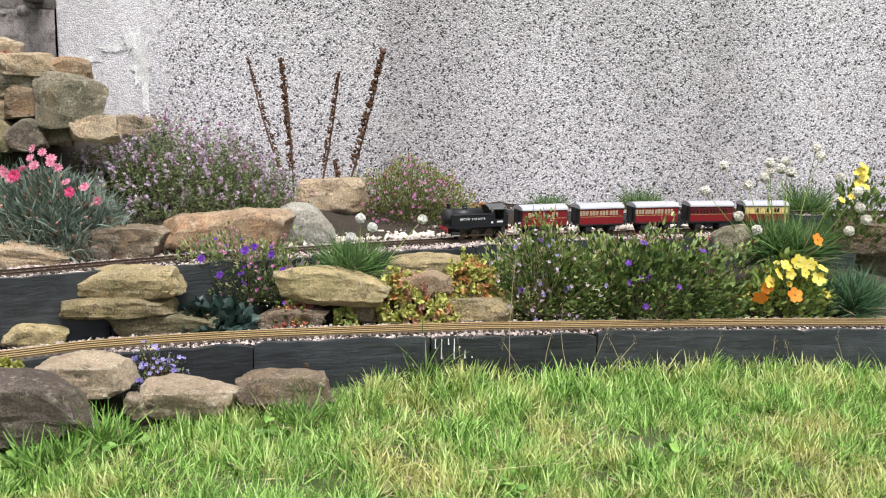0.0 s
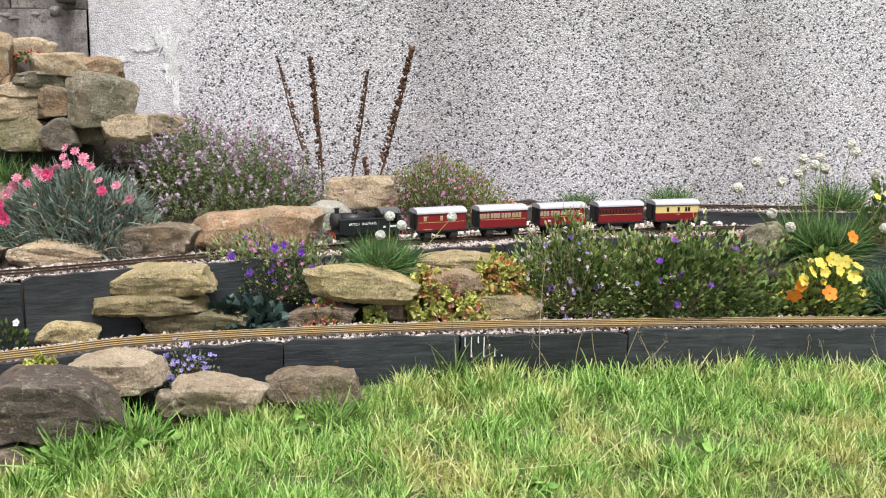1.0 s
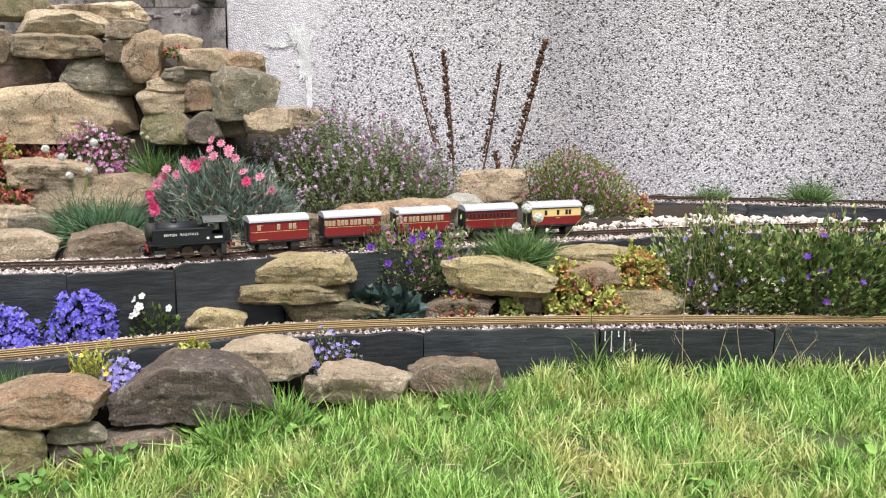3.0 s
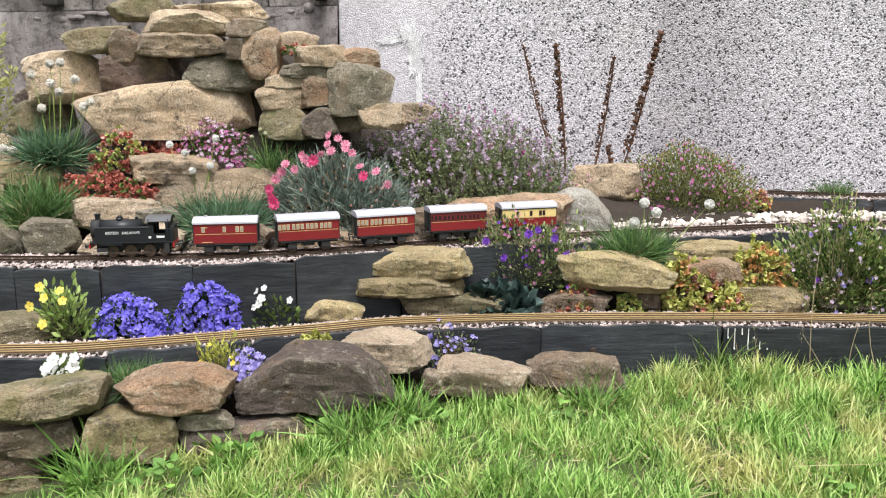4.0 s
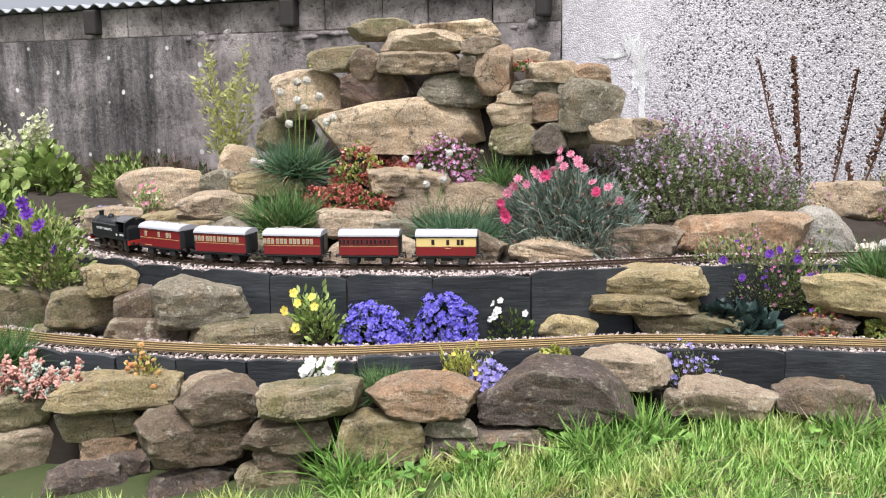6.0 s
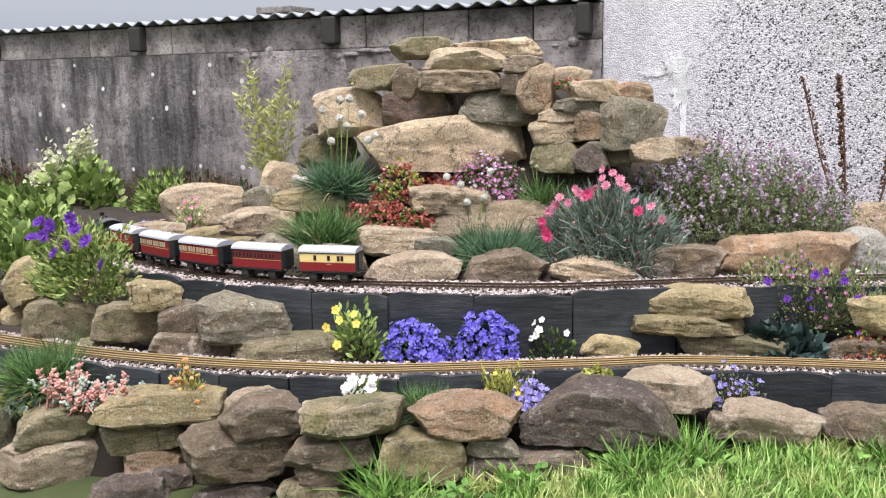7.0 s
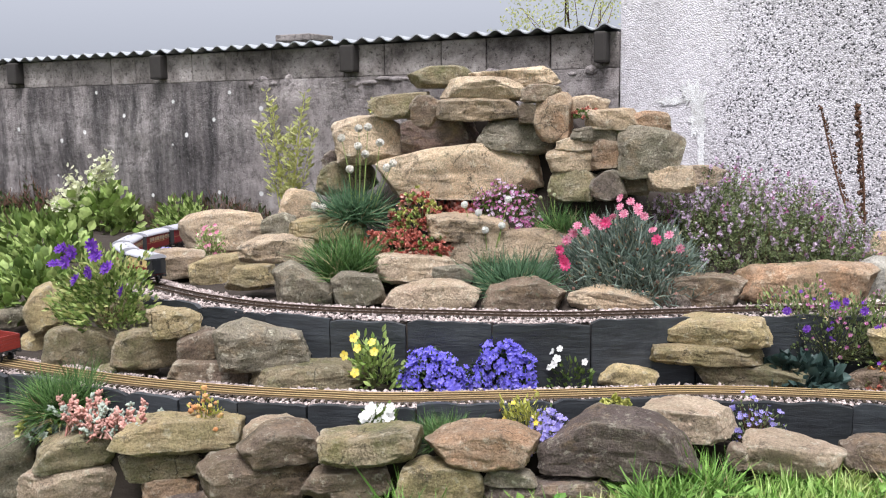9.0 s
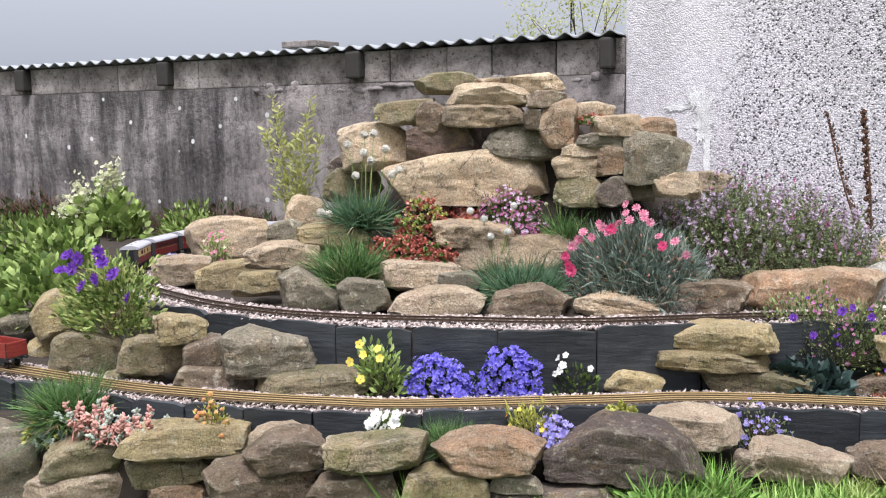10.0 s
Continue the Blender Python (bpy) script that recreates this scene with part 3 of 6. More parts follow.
# ---- tracks, ballast and slate edging ----
def sweep(line, s0, s1, off, profile, z, step=0.03):
    """A bar of the given profile (across, up) that follows a line."""
    ss = np.linspace(s0, s1, max(2, int((s1 - s0) / step)))
    v, f, k = [], [], len(profile)
    for s in ss:
        p, d = line.at(s), line.dir(s)
        n = np.array([-d[1], d[0]])
        for a, u in profile:
            q = p + n * (off + a)
            v.append((q[0], q[1], z + u))
    for i in range(len(ss) - 1):
        for j in range(k):
            f.append((i * k + j, i * k + (j + 1) % k, (i + 1) * k + (j + 1) % k, (i + 1) * k + j))
    f.append(tuple(range(k))[::-1])
    f.append(tuple(range((len(ss) - 1) * k, len(ss) * k)))
    return v, f


RAIL_PROFILE = [(-0.0022, 0), (0.0022, 0), (0.0022, 0.001), (0.0006, 0.0015), (0.0006, 0.0035), (0.0014, 0.004), (0.0014, 0.0052), (-0.0014, 0.0052), (-0.0014, 0.004), (-0.0006, 0.0035), (-0.0006, 0.0015), (-0.0022, 0.001)]


def build_track(line, s0, s1, z, off, mat, sl_mat, label, pitch=0.017, gauges=(0.016,), wide=0.062):
    tr = new("railway_track")
    tagged(tr, label, "track")
    rng = random.Random(2)
    for o in [k * g for g in gauges for k in (-1, 1)]:
        v, f = sweep(line, s0, s1, off + o, RAIL_PROFILE, z + 0.004)
        rail = mesh_from("rail", v, f, RAIL_BROWN if mat is RAIL_BRASS else mat, tr)
        if mat is RAIL_BRASS:
            v, f = sweep(line, s0, s1, off + o, [(-0.0016, 0), (0.0016, 0), (0.0013, 0.0013), (-0.0013, 0.0013)], z + 0.0088)
            mesh_from("rail_head", v, f, mat, rail, label="worn brassy rail head")
    bm = box(0, 0, 0, 0.0068, wide, 0.005, 0.0008)
    me = bpy.data.meshes.new("sleeper")
    bm.to_mesh(me), bm.free()
    me.materials.append(sl_mat)
    n = int((s1 - s0) / pitch)
    for k in range(n):
        s = s0 + (k + 0.5) * pitch
        q, d = line.off(s, off), line.dir(s)
        ob = new("sleeper", me)
        ob.parent = tr
        ob.location = (q[0], q[1], z + 0.0015)
        ob.rotation_euler = (0, 0, math.atan2(d[1], d[0]) + rng.uniform(-0.03, 0.03))
    return tr


def pebbles(name, pts, size, mat, label, seed=1):
    """Loose chips, each a jittered octahedron."""
    rng = np.random.default_rng(seed)
    n = len(pts)
    base = np.array([(1, 0, 0), (-1, 0, 0), (0, 1, 0), (0, -1, 0), (0, 0, 1), (0, 0, -1)], float)
    faces = np.array([(0, 2, 4), (2, 1, 4), (1, 3, 4), (3, 0, 4), (2, 0, 5), (1, 2, 5), (3, 1, 5), (0, 3, 5)])
    V = base[None] * rng.uniform(0.6, 1.25, (n, 6, 1)) + rng.uniform(-0.25, 0.25, (n, 6, 3))
    q = rng.normal(size=(n, 4))
    q /= np.linalg.norm(q, axis=1)[:, None]
    a, b, c, d = q.T
    R = np.stack([1 - 2 * (c * c + d * d), 2 * (b * c - a * d), 2 * (b * d + a * c), 2 * (b * c + a * d), 1 - 2 * (b * b + d * d), 2 * (c * d - a * b), 2 * (b * d - a * c), 2 * (c * d + a * b), 1 - 2 * (b * b + c * c)], 1).reshape(n, 3, 3)
    V = np.einsum("nij,nkj->nki", R, V) * (size * rng.uniform(0.6, 1.3, n))[:, None, None]
    V[:, :, 2] *= 0.8
    V += pts[:, None, :]
    F = (faces[None] + 6 * np.arange(n)[:, None, None]).reshape(-1, 3)
    ob = mesh_from(name, V.reshape(-1, 3), F, mat)
    return tagged(ob, label, "gravel", kind="stuff")


def strip(line, s0, s1, o0, o1, z, per, seed, dome=0.0):
    rng = np.random.default_rng(seed)
    n = int((s1 - s0) * abs(o1 - o0) * per)
    ss, oo = rng.uniform(s0, s1, n), rng.uniform(o0, o1, n)
    pts = []
    for s, o in zip(ss, oo):
        q = line.off(s, o)
        pts.append((q[0], q[1], z + rng.uniform(-0.003, 0.0015) + dome))
    return np.array(pts)


E_LEN, U_LEN, T_LEN = EDGE_LOW.length, UPPER.length, THIRD.length
build_track(EDGE_LOW, 0.02, E_LEN - 0.02, LOW_Z, 0.060, RAIL_BRASS, SLEEPER_WARM, "lower mixed-gauge garden track with four brassy rails in ballast", 0.017, (0.0085, 0.0225), 0.074)
build_track(UPPER, 0.02, U_LEN - 0.4, UP_Z, 0.0, RAIL_OLD, SLEEPER, "upper garden railway track with dark rusty rails in pinkish ballast")
build_track(THIRD, 0.02, T_LEN - 0.02, TOP_Z, 0.0, RAIL_OLD, SLEEPER, "narrow third track along the foot of the house wall")
pebbles("ballast", strip(EDGE_LOW, 0, E_LEN, 0.008, 0.128, LOW_Z, 30000, 1), 0.004, BALLAST, "pinkish granite ballast chips under the lower track", 1)
pebbles("ballast", strip(UPPER, 0, U_LEN - 0.4, -0.075, 0.068, UP_Z, 26000, 2), 0.0046, BALLAST, "pinkish granite ballast chips under the upper track", 2)
pebbles("ballast", strip(THIRD, 0, T_LEN, -0.055, 0.06, TOP_Z, 16000, 3), 0.005, BALLAST, "pale ballast chips under the third track", 3)
cob = strip(UPPER, 1.0, 3.1, -0.2, -0.075, UP_Z + 0.004, 3800, 5)
cob = cob[(cob[:, 1] < THIRD.y(cob[:, 0]) - 0.07) | (cob[:, 0] < -0.12)]
pebbles("cobbles", cob, 0.0125, COBBLE, "pale pinkish rounded pebbles between the two tracks", 6)


def slab_wall(name, line, off, cuts, z0, z1, label, thick=0.014):
    """Slate slabs on edge, one between each two cuts."""
    wall = new(name)
    tagged(wall, label, "edging", kind="structure")
    rng = random.Random(8)
    for a, b in zip(cuts[:-1], cuts[1:]):
        p, q = Vector(line.off(a, off)), Vector(line.off(b, off))
        if q.x < p.x:
            p, q = q, p
        d = q - p
        L = d.length - 0.004
        n, m = max(2, int(L / 0.02)), 7
        top = z1 + rng.uniform(-0.004, 0.004)
        v, f = [], []
        seed = rng.uniform(0, 99)
        for side in (0, 1):
            for i in range(n + 1):
                for j in range(m + 1):
                    u, w = i / n, j / m
                    h = top + 0.006 * noise.noise(Vector((u * L * 18, seed, 0))) - (0.005 if i in (0, n) else 0)
                    dep = 0.0035 * noise.fractal(Vector((u * L * 9, w * 2.5, seed)), 1.0, 2.0, 4)
                    v.append((0.002 + u * L, (-thick / 2 + dep) if side == 0 else thick / 2, z0 + (h - z0) * w))
        w1 = (n + 1) * (m + 1)
        ix = lambda s, i, j: s * w1 + i * (m + 1) + j
        for i in range(n):
            for j in range(m):
                f.append((ix(0, i, j), ix(0, i + 1, j), ix(0, i + 1, j + 1), ix(0, i, j + 1)))
            f.append((ix(0, i, m), ix(0, i + 1, m), ix(1, i + 1, m), ix(1, i, m)))
        for j in range(m):
            f.append((ix(0, 0, j), ix(0, 0, j + 1), ix(1, 0, j + 1), ix(1, 0, j)))
            f.append((ix(0, n, j), ix(1, n, j), ix(1, n, j + 1), ix(0, n, j + 1)))
        for i in range(n):
            f.append((ix(1, i, 0), ix(1, i, m), ix(1, i + 1, m), ix(1, i + 1, 0)))
        ob = mesh_from("slate_slab", v, f, SLATE, wall)
        ob.location = (p.x, p.y, 0)
        ob.rotation_euler = (rng.uniform(-0.03, 0.03), 0, math.atan2(d.y, d.x) + rng.uniform(-0.012, 0.012))
    return wall


def cuts_at(line, xs):
    """Distances along a line of the places with these x."""
    return [float(line.s[np.argmin(np.abs(line.p[:, 0] - x) + (line.p[:, 1] > 2.5) * (x < -1.5) * 9)]) for x in xs]


slab_wall("slate_edging_lower", EDGE_LOW, 0.0, cuts_at(EDGE_LOW, (-2.78, -2.45, -2.2, -1.98, -1.84, -1.703, -1.569, -1.42, -1.2, -0.95, -0.70, -0.403, -0.023, 0.372, 0.86, 1.4, 1.88)), -0.06, LOW_Z + 0.004, "dark slate slabs on edge along the lower track")
slab_wall("slate_edging_upper", UPPER, 0.078, cuts_at(UPPER, (2.5, 1.9, 1.5, 1.1, 0.75, 0.4, 0.05, -0.25, -0.5, -0.78, -0.98, -1.174, -1.355, -1.53, -1.688, -1.87, -2.05, -2.3, -2.5)), 0.15, UP_Z + 0.002, "dark slate slabs on edge along the upper track")
slab_wall("slate_edging_top", THIRD, -0.062, cuts_at(THIRD, (-0.09, 0.42, 0.95, 1.5, 2.1, 2.55)), 0.28, TOP_Z + 0.001, "slate slabs on edge along the third track")


def small_marks():
    """Lime drips and a bolt on the lower slate, and a wire hoop between the stones."""
    rng = random.Random(3)
    for k in range(9):
        x = -0.01 + k * 0.0135 + rng.uniform(-0.003, 0.003)
        y = float(EDGE_LOW.y(x)) - 0.0115
        L = rng.choice((0.012, 0.02, 0.034, 0.045))
        bm = bmesh.new()
        add_box(bm, x, y, LOW_Z - L / 2, 0.0022, 0.002, L, 0.0007)
        add_box(bm, x + 0.0006, y, LOW_Z - L, 0.0032, 0.0024, 0.005, 0.001)
        tagged(obj("lime_drip", bm, LIME), "white lime drip down the lower slate", "drip", "lime drips")
    x = -0.292
    y = float(EDGE_LOW.y(x)) - 0.009
    bm = cyl((x, y + 0.004, 0.158), (x, y - 0.004, 0.158), 0.006, seg=12)
    add_cyl(bm, (x, y - 0.003, 0.158), (x, y - 0.006, 0.158), 0.0032, seg=6)
    tagged(obj("bolt", bm, RAIL_OLD), "small rusty bolt in the lower slate", "bolt")
    v, f = [], []
    hx, hy = -1.735, 1.62
    path = [(-0.015, 0.19), (-0.015, 0.222), (-0.011, 0.232), (0, 0.237), (0.011, 0.233), (0.016, 0.222), (0.018, 0.205)]
    for i, (a, z) in enumerate(path):
        for j in range(6):
            t = math.tau * j / 6
            v.append((hx + a + 0.0014 * math.cos(t), hy + 0.0014 * math.sin(t), z))
    for i in range(len(path) - 1):
        for j in range(6):
            f.append((i * 6 + j, i * 6 + (j + 1) % 6, (i + 1) * 6 + (j + 1) % 6, (i + 1) * 6 + j))
    tagged(mesh_from("wire_hoop", v, f, TIN), "bent galvanised wire hoop between stones", "hoop")


small_marks()


# ---- rocks ----
ROCK_SEED = [0]


def cube_grid(n):
    """A cube's surface as an even grid: corner places and quads."""
    bm = bmesh.new()
    bmesh.ops.create_cube(bm, size=2.0)
    bmesh.ops.subdivide_edges(bm, edges=bm.edges, cuts=n, use_grid_fill=True)
    bm.verts.index_update()
    v = np.array([tuple(q.co) for q in bm.verts])
    f = [tuple(q.index for q in g.verts) for g in bm.faces]
    bm.free()
    return v, f


GRIDS = {n: cube_grid(n) for n in (9, 13, 19)}


def split_planes(rng):
    """The cleavage planes of one stone in a unit box: six faces and knocked-off edges and corners."""
    out = []
    for ax in range(3):
        for sg in (-1, 1):
            n = [rng.uniform(-0.24, 0.24) for k in range(3)]
            if ax == 2:
                n = [0.45 * a for a in n]
            n[ax] = sg
            out.append((n, 1.0))
    for sx in (-1, 1):
        for sz in (-1, 1):
            out.append(((sx * rng.uniform(0.5, 1.3), rng.uniform(-0.35, 0.35), sz), rng.choice((1.12, 1.27, 1.33, 1.36)) + rng.uniform(-0.04, 0.04)))
        out.append(((sx, -rng.uniform(0.5, 1.2), rng.uniform(-0.2, 0.2)), rng.uniform(1.15, 1.40)))
        out.append(((sx, rng.uniform(0.5, 1.2), rng.uniform(-0.2, 0.2)), rng.uniform(1.15, 1.40)))
        out.append(((rng.uniform(-0.3, 0.3), -1, sx * rng.uniform(0.5, 1.1)), rng.uniform(1.2, 1.42)))
    for k in range(10):
        c = (rng.choice((-1, 1)), -1 if k < 5 else 1, rng.choice((-1, 1)))
        out.append(((c[0] * rng.uniform(0.4, 1.2), c[1] * rng.uniform(0.5, 1.3), c[2] * rng.uniform(0.4, 1.2)), rng.uniform(1.22, 1.58)))
    n = np.array([q[0] for q in out], float)
    return n / np.linalg.norm(n, axis=1)[:, None], np.array([q[1] for q in out])


def rock(kind, x, y, z, w, d, h, yaw, top, group="stones of the rockery"):
    """A quarried stone split along chance planes, its top edge following four heights in tenths, its sides stepped by the bedding."""
    ROCK_SEED[0] += 1
    rng = random.Random(ROCK_SEED[0] * 7 + 3)
    V, F = GRIDS[19 if w > 0.2 else 13 if w > 0.12 else 9]
    so = Vector((rng.uniform(0, 50), rng.uniform(0, 50), rng.uniform(0, 50)))
    N, D = split_planes(rng)
    way = V / np.linalg.norm(V, axis=1)[:, None]
    sharp = 90 if kind != "w" else 9
    r = (np.clip(way @ N.T / D, 0, None) ** sharp).sum(1) ** (-1 / sharp)
    P = way * r[:, None]
    lo, hi = P.min(0), P.max(0)
    P = 2 * (P - lo) / (hi - lo) - 1
    tops = [10 - 0.7 * (10 - (10 if c == "a" else int(c))) for c in top]
    lim = np.interp(P[:, 0], (-1, -0.33, 0.33, 1), tops) / 10
    P[:, 2] = (P[:, 2] + 1) * lim - 1
    half = np.array((w * 0.505, d / 2, h * 0.52))
    slab = h < 0.62 * w
    out = []
    for p in P:
        q = Vector(p * half)
        f = noise.fractal(q * 9 + so, 0.8, 2.0, 3) * 0.03
        chip = noise.fractal(q * 38 + so, 0.6, 2.0, 5) * 0.0042
        crack = max(0, 0.05 - abs(noise.noise(Vector((q.x * 7 + q.z * 5, q.y * 7, q.z * 9)) + so))) * 0.045
        bed = noise.noise(Vector((q.x * 3, q.y * 3, q.z * (95 if slab else 50))) + so)
        step = max(-1, min(1, bed * 6)) * (0.0006 if slab else 0.0003)
        o = Vector((p[0], p[1], p[2] * 0.5))
        out.append(Vector((q.x * (1 + f), q.y * (1 + f), q.z * (1 + f * 0.4) + h / 2)) + o * (chip - crack) + Vector((p[0], p[1], 0)) * step)
    ob = mesh_from("rock", out, F, STONE[kind], smooth=True)
    ob.data.set_sharp_from_angle(angle=radians(24))
    ob.location = (x, y, z)
    ob.rotation_euler = (0, rng.uniform(-0.04, 0.04), radians(yaw))
    size_word = "large" if w > 0.27 else "small" if w < 0.13 else "flat" if h < 0.4 * w else "blocky"
    tagged(ob, f"{size_word} {STONE_WORDS[kind]} sandstone rock in the dry stone rockery" if kind != "w" else "rounded whitish quartz rock beside the upper track", "rock", group)
    return ob


rock("y", -1.647, 1.369, 0.125, 0.286, 0.110, 0.067, 43, "9aa9")
rock("m", -1.899, 1.329, 0.062, 0.194, 0.108, 0.081, 49, "79a9")
rock("p", -1.433, 1.411, 0.150, 0.136, 0.066, 0.059, 38, "5aa4")
rock("b", -1.396, 1.366, 0.131, 0.166, 0.093, 0.081, 38, "49a9")
rock("m", -1.220, 1.431, 0.145, 0.206, 0.101, 0.069, 32, "889a")
rock("o", -1.030, 1.532, 0.136, 0.230, 0.113, 0.080, 25, "6a95")
rock("d", -0.794, 1.660, 0.101, 0.321, 0.106, 0.133, 16, "3a94")
rock("p", -0.696, 1.788, 0.161, 0.197, 0.110, 0.070, 12, "a999")
rock("b", -0.589, 1.747, 0.124, 0.046, 0.036, 0.048, 9, "7a96")
rock("p", -0.492, 1.798, 0.111, 0.193, 0.095, 0.071, 6, "aa98")
rock("b", -0.315, 1.850, 0.113, 0.203, 0.085, 0.077, 6, "8aa9")
rock("m", -1.686, 1.355, 0.059, 0.177, 0.087, 0.063, 44, "9aa8")
rock("p", -1.897, 1.329, -0.031, 0.275, 0.106, 0.101, 49, "8a98")
rock("o", -1.662, 1.351, 0.016, 0.124, 0.052, 0.052, 44, "aa97")
rock("b", -1.441, 1.356, 0.045, 0.238, 0.100, 0.105, 39, "9a87")
rock("b", -1.265, 1.406, 0.078, 0.176, 0.074, 0.061, 34, "79aa")
rock("y", -1.102, 1.479, 0.044, 0.173, 0.075, 0.100, 29, "9aa9")
rock("g", -0.978, 1.537, 0.098, 0.105, 0.044, 0.039, 23, "9a85")
rock("d", -0.907, 1.588, 0.029, 0.279, 0.077, 0.076, 22, "89aa")
rock("g", -2.170, 1.318, -0.070, 0.215, 0.170, 0.212, 53, "9a99")
rock("b", -1.275, 1.392, 0.040, 0.099, 0.042, 0.047, 36, "7a98")
rock("d", -1.452, 1.341, -0.037, 0.174, 0.061, 0.071, 41, "89a8")
rock("m", -1.291, 1.392, -0.021, 0.148, 0.059, 0.079, 36, "8a97")
rock("d", -1.672, 1.292, -0.067, 0.203, 0.071, 0.094, 47, "9aa9")
rock("d", -1.620, 1.357, -0.018, 0.088, 0.043, 0.057, 44, "9a88")
rock("b", -2.345, 1.324, -0.102, 0.136, 0.130, 0.174, 56, "8aa8")
rock("g", -1.627, 1.627, 0.231, 0.218, 0.107, 0.122, 38, "8a75")
rock("m", -1.519, 1.655, 0.192, 0.269, 0.103, 0.058, 36, "8aa9")
rock("b", -1.765, 1.601, 0.177, 0.200, 0.112, 0.079, 41, "a985")
rock("y", -1.851, 1.585, 0.296, 0.123, 0.069, 0.069, 43, "aa97")
rock("b", -1.787, 1.593, 0.240, 0.105, 0.059, 0.079, 42, "68a9")
rock("m", -1.936, 1.576, 0.214, 0.170, 0.084, 0.097, 45, "8a96")
rock("g", -2.088, 1.675, 0.247, 0.123, 0.060, 0.057, 46, "79a7")
rock("m", -1.998, 1.574, 0.156, 0.140, 0.068, 0.066, 46, "8a85")
rock("y", -2.116, 1.680, 0.282, 0.138, 0.087, 0.060, 46, "5aa7")
rock("m", -2.157, 1.573, 0.173, 0.179, 0.096, 0.128, 49, "9a98")
rock("y", -2.428, 1.678, 0.142, 0.100, 0.075, 0.100, 51, "79a9")
rock("y", -2.406, 1.681, 0.239, 0.104, 0.094, 0.126, 50, "48a9")
rock("g", -2.524, 1.675, 0.235, 0.108, 0.053, 0.061, 52, "79a7")
rock("y", -0.700, 2.062, 0.284, 0.245, 0.105, 0.064, 9, "7aa9")
rock("y", -0.722, 2.050, 0.246, 0.265, 0.120, 0.044, 12, "8aa8")
rock("m", -0.618, 2.082, 0.189, 0.281, 0.108, 0.063, 9, "9a97")
rock("y", -0.874, 1.963, 0.192, 0.142, 0.070, 0.056, 16, "4a96")
rock("y", -0.261, 2.182, 0.252, 0.272, 0.108, 0.085, 4, "aa86")
rock("y", -0.039, 2.356, 0.280, 0.216, 0.121, 0.058, -2, "79a9")
rock("o", -0.048, 2.230, 0.271, 0.151, 0.084, 0.051, -2, "69a7")
rock("b", -0.189, 2.193, 0.205, 0.080, 0.049, 0.065, 2, "9a86")
rock("y", 0.061, 2.252, 0.198, 0.230, 0.097, 0.064, -5, "69a8")
rock("b", -0.348, 2.158, 0.198, 0.167, 0.070, 0.046, 6, "6aa8")
rock("d", 0.279, 2.283, 0.196, 0.156, 0.066, 0.029, -7, "8a86")
rock("g", 0.754, 2.454, 0.338, 0.105, 0.061, 0.081, -17, "69a9")
rock("b", 1.126, 2.509, 0.345, 0.216, 0.121, 0.090, -24, "9aa9")
rock("b", 1.192, 2.505, 0.287, 0.156, 0.088, 0.078, -25, "9aa9")
rock("g", -1.550, 1.919, 0.328, 0.143, 0.080, 0.087, 32, "aa99")
rock("g", -1.706, 1.898, 0.317, 0.164, 0.089, 0.119, 36, "aa62")
rock("y", -1.874, 1.902, 0.353, 0.142, 0.080, 0.065, 39, "89aa")
rock("y", -2.103, 2.109, 0.315, 0.261, 0.100, 0.092, 40, "89a9")
rock("p", -2.268, 2.040, 0.333, 0.176, 0.099, 0.085, 43, "9aa9")
rock("d", -2.073, 2.092, 0.272, 0.194, 0.082, 0.059, 40, "8a96")
rock("p", -1.376, 1.983, 0.320, 0.246, 0.121, 0.078, 28, "99a9")
rock("b", -1.158, 2.052, 0.324, 0.208, 0.102, 0.082, 22, "69a6")
rock("t", -0.968, 2.143, 0.325, 0.206, 0.101, 0.060, 17, "9a85")
rock("b", -0.784, 2.257, 0.320, 0.238, 0.100, 0.093, 12, "79a9")
rock("o", -0.559, 2.390, 0.316, 0.346, 0.114, 0.121, 6, "78aa")
rock("w", -0.372, 2.486, 0.318, 0.173, 0.097, 0.125, 9, "8a94")
rock("p", -1.488, 2.085, 0.371, 0.215, 0.121, 0.072, 29, "9aa9")
rock("g", -1.376, 2.099, 0.365, 0.114, 0.056, 0.054, 27, "9aa9")
rock("t", -1.316, 2.282, 0.396, 0.385, 0.169, 0.100, 24, "79a9")
rock("t", -1.404, 2.243, 0.467, 0.228, 0.144, 0.067, 26, "9a97")
rock("y", -1.804, 2.158, 0.448, 0.215, 0.120, 0.079, 34, "79a9")
rock("t", -1.896, 2.051, 0.403, 0.220, 0.139, 0.073, 37, "8aa8")
rock("t", -2.359, 2.388, 0.353, 0.303, 0.133, 0.145, 40, "8aa9")
rock("g", -1.991, 2.183, 0.446, 0.106, 0.060, 0.078, 37, "69a8")
rock("t", -1.980, 2.283, 0.477, 0.142, 0.084, 0.112, 36, "8a97")
rock("d", -0.825, 2.213, 0.313, 0.078, 0.044, 0.056, 14, "5a97")
rock("t", -1.466, 2.355, 0.569, 0.505, 0.139, 0.187, 26, "478a")
rock("m", -1.822, 2.295, 0.574, 0.185, 0.091, 0.099, 33, "6aa8")
rock("t", -1.742, 2.305, 0.662, 0.225, 0.110, 0.141, 31, "8aa6")
rock("r", -1.538, 2.365, 0.693, 0.236, 0.098, 0.112, 27, "9aa9")
rock("g", -1.319, 2.395, 0.689, 0.222, 0.093, 0.100, 23, "9a95")
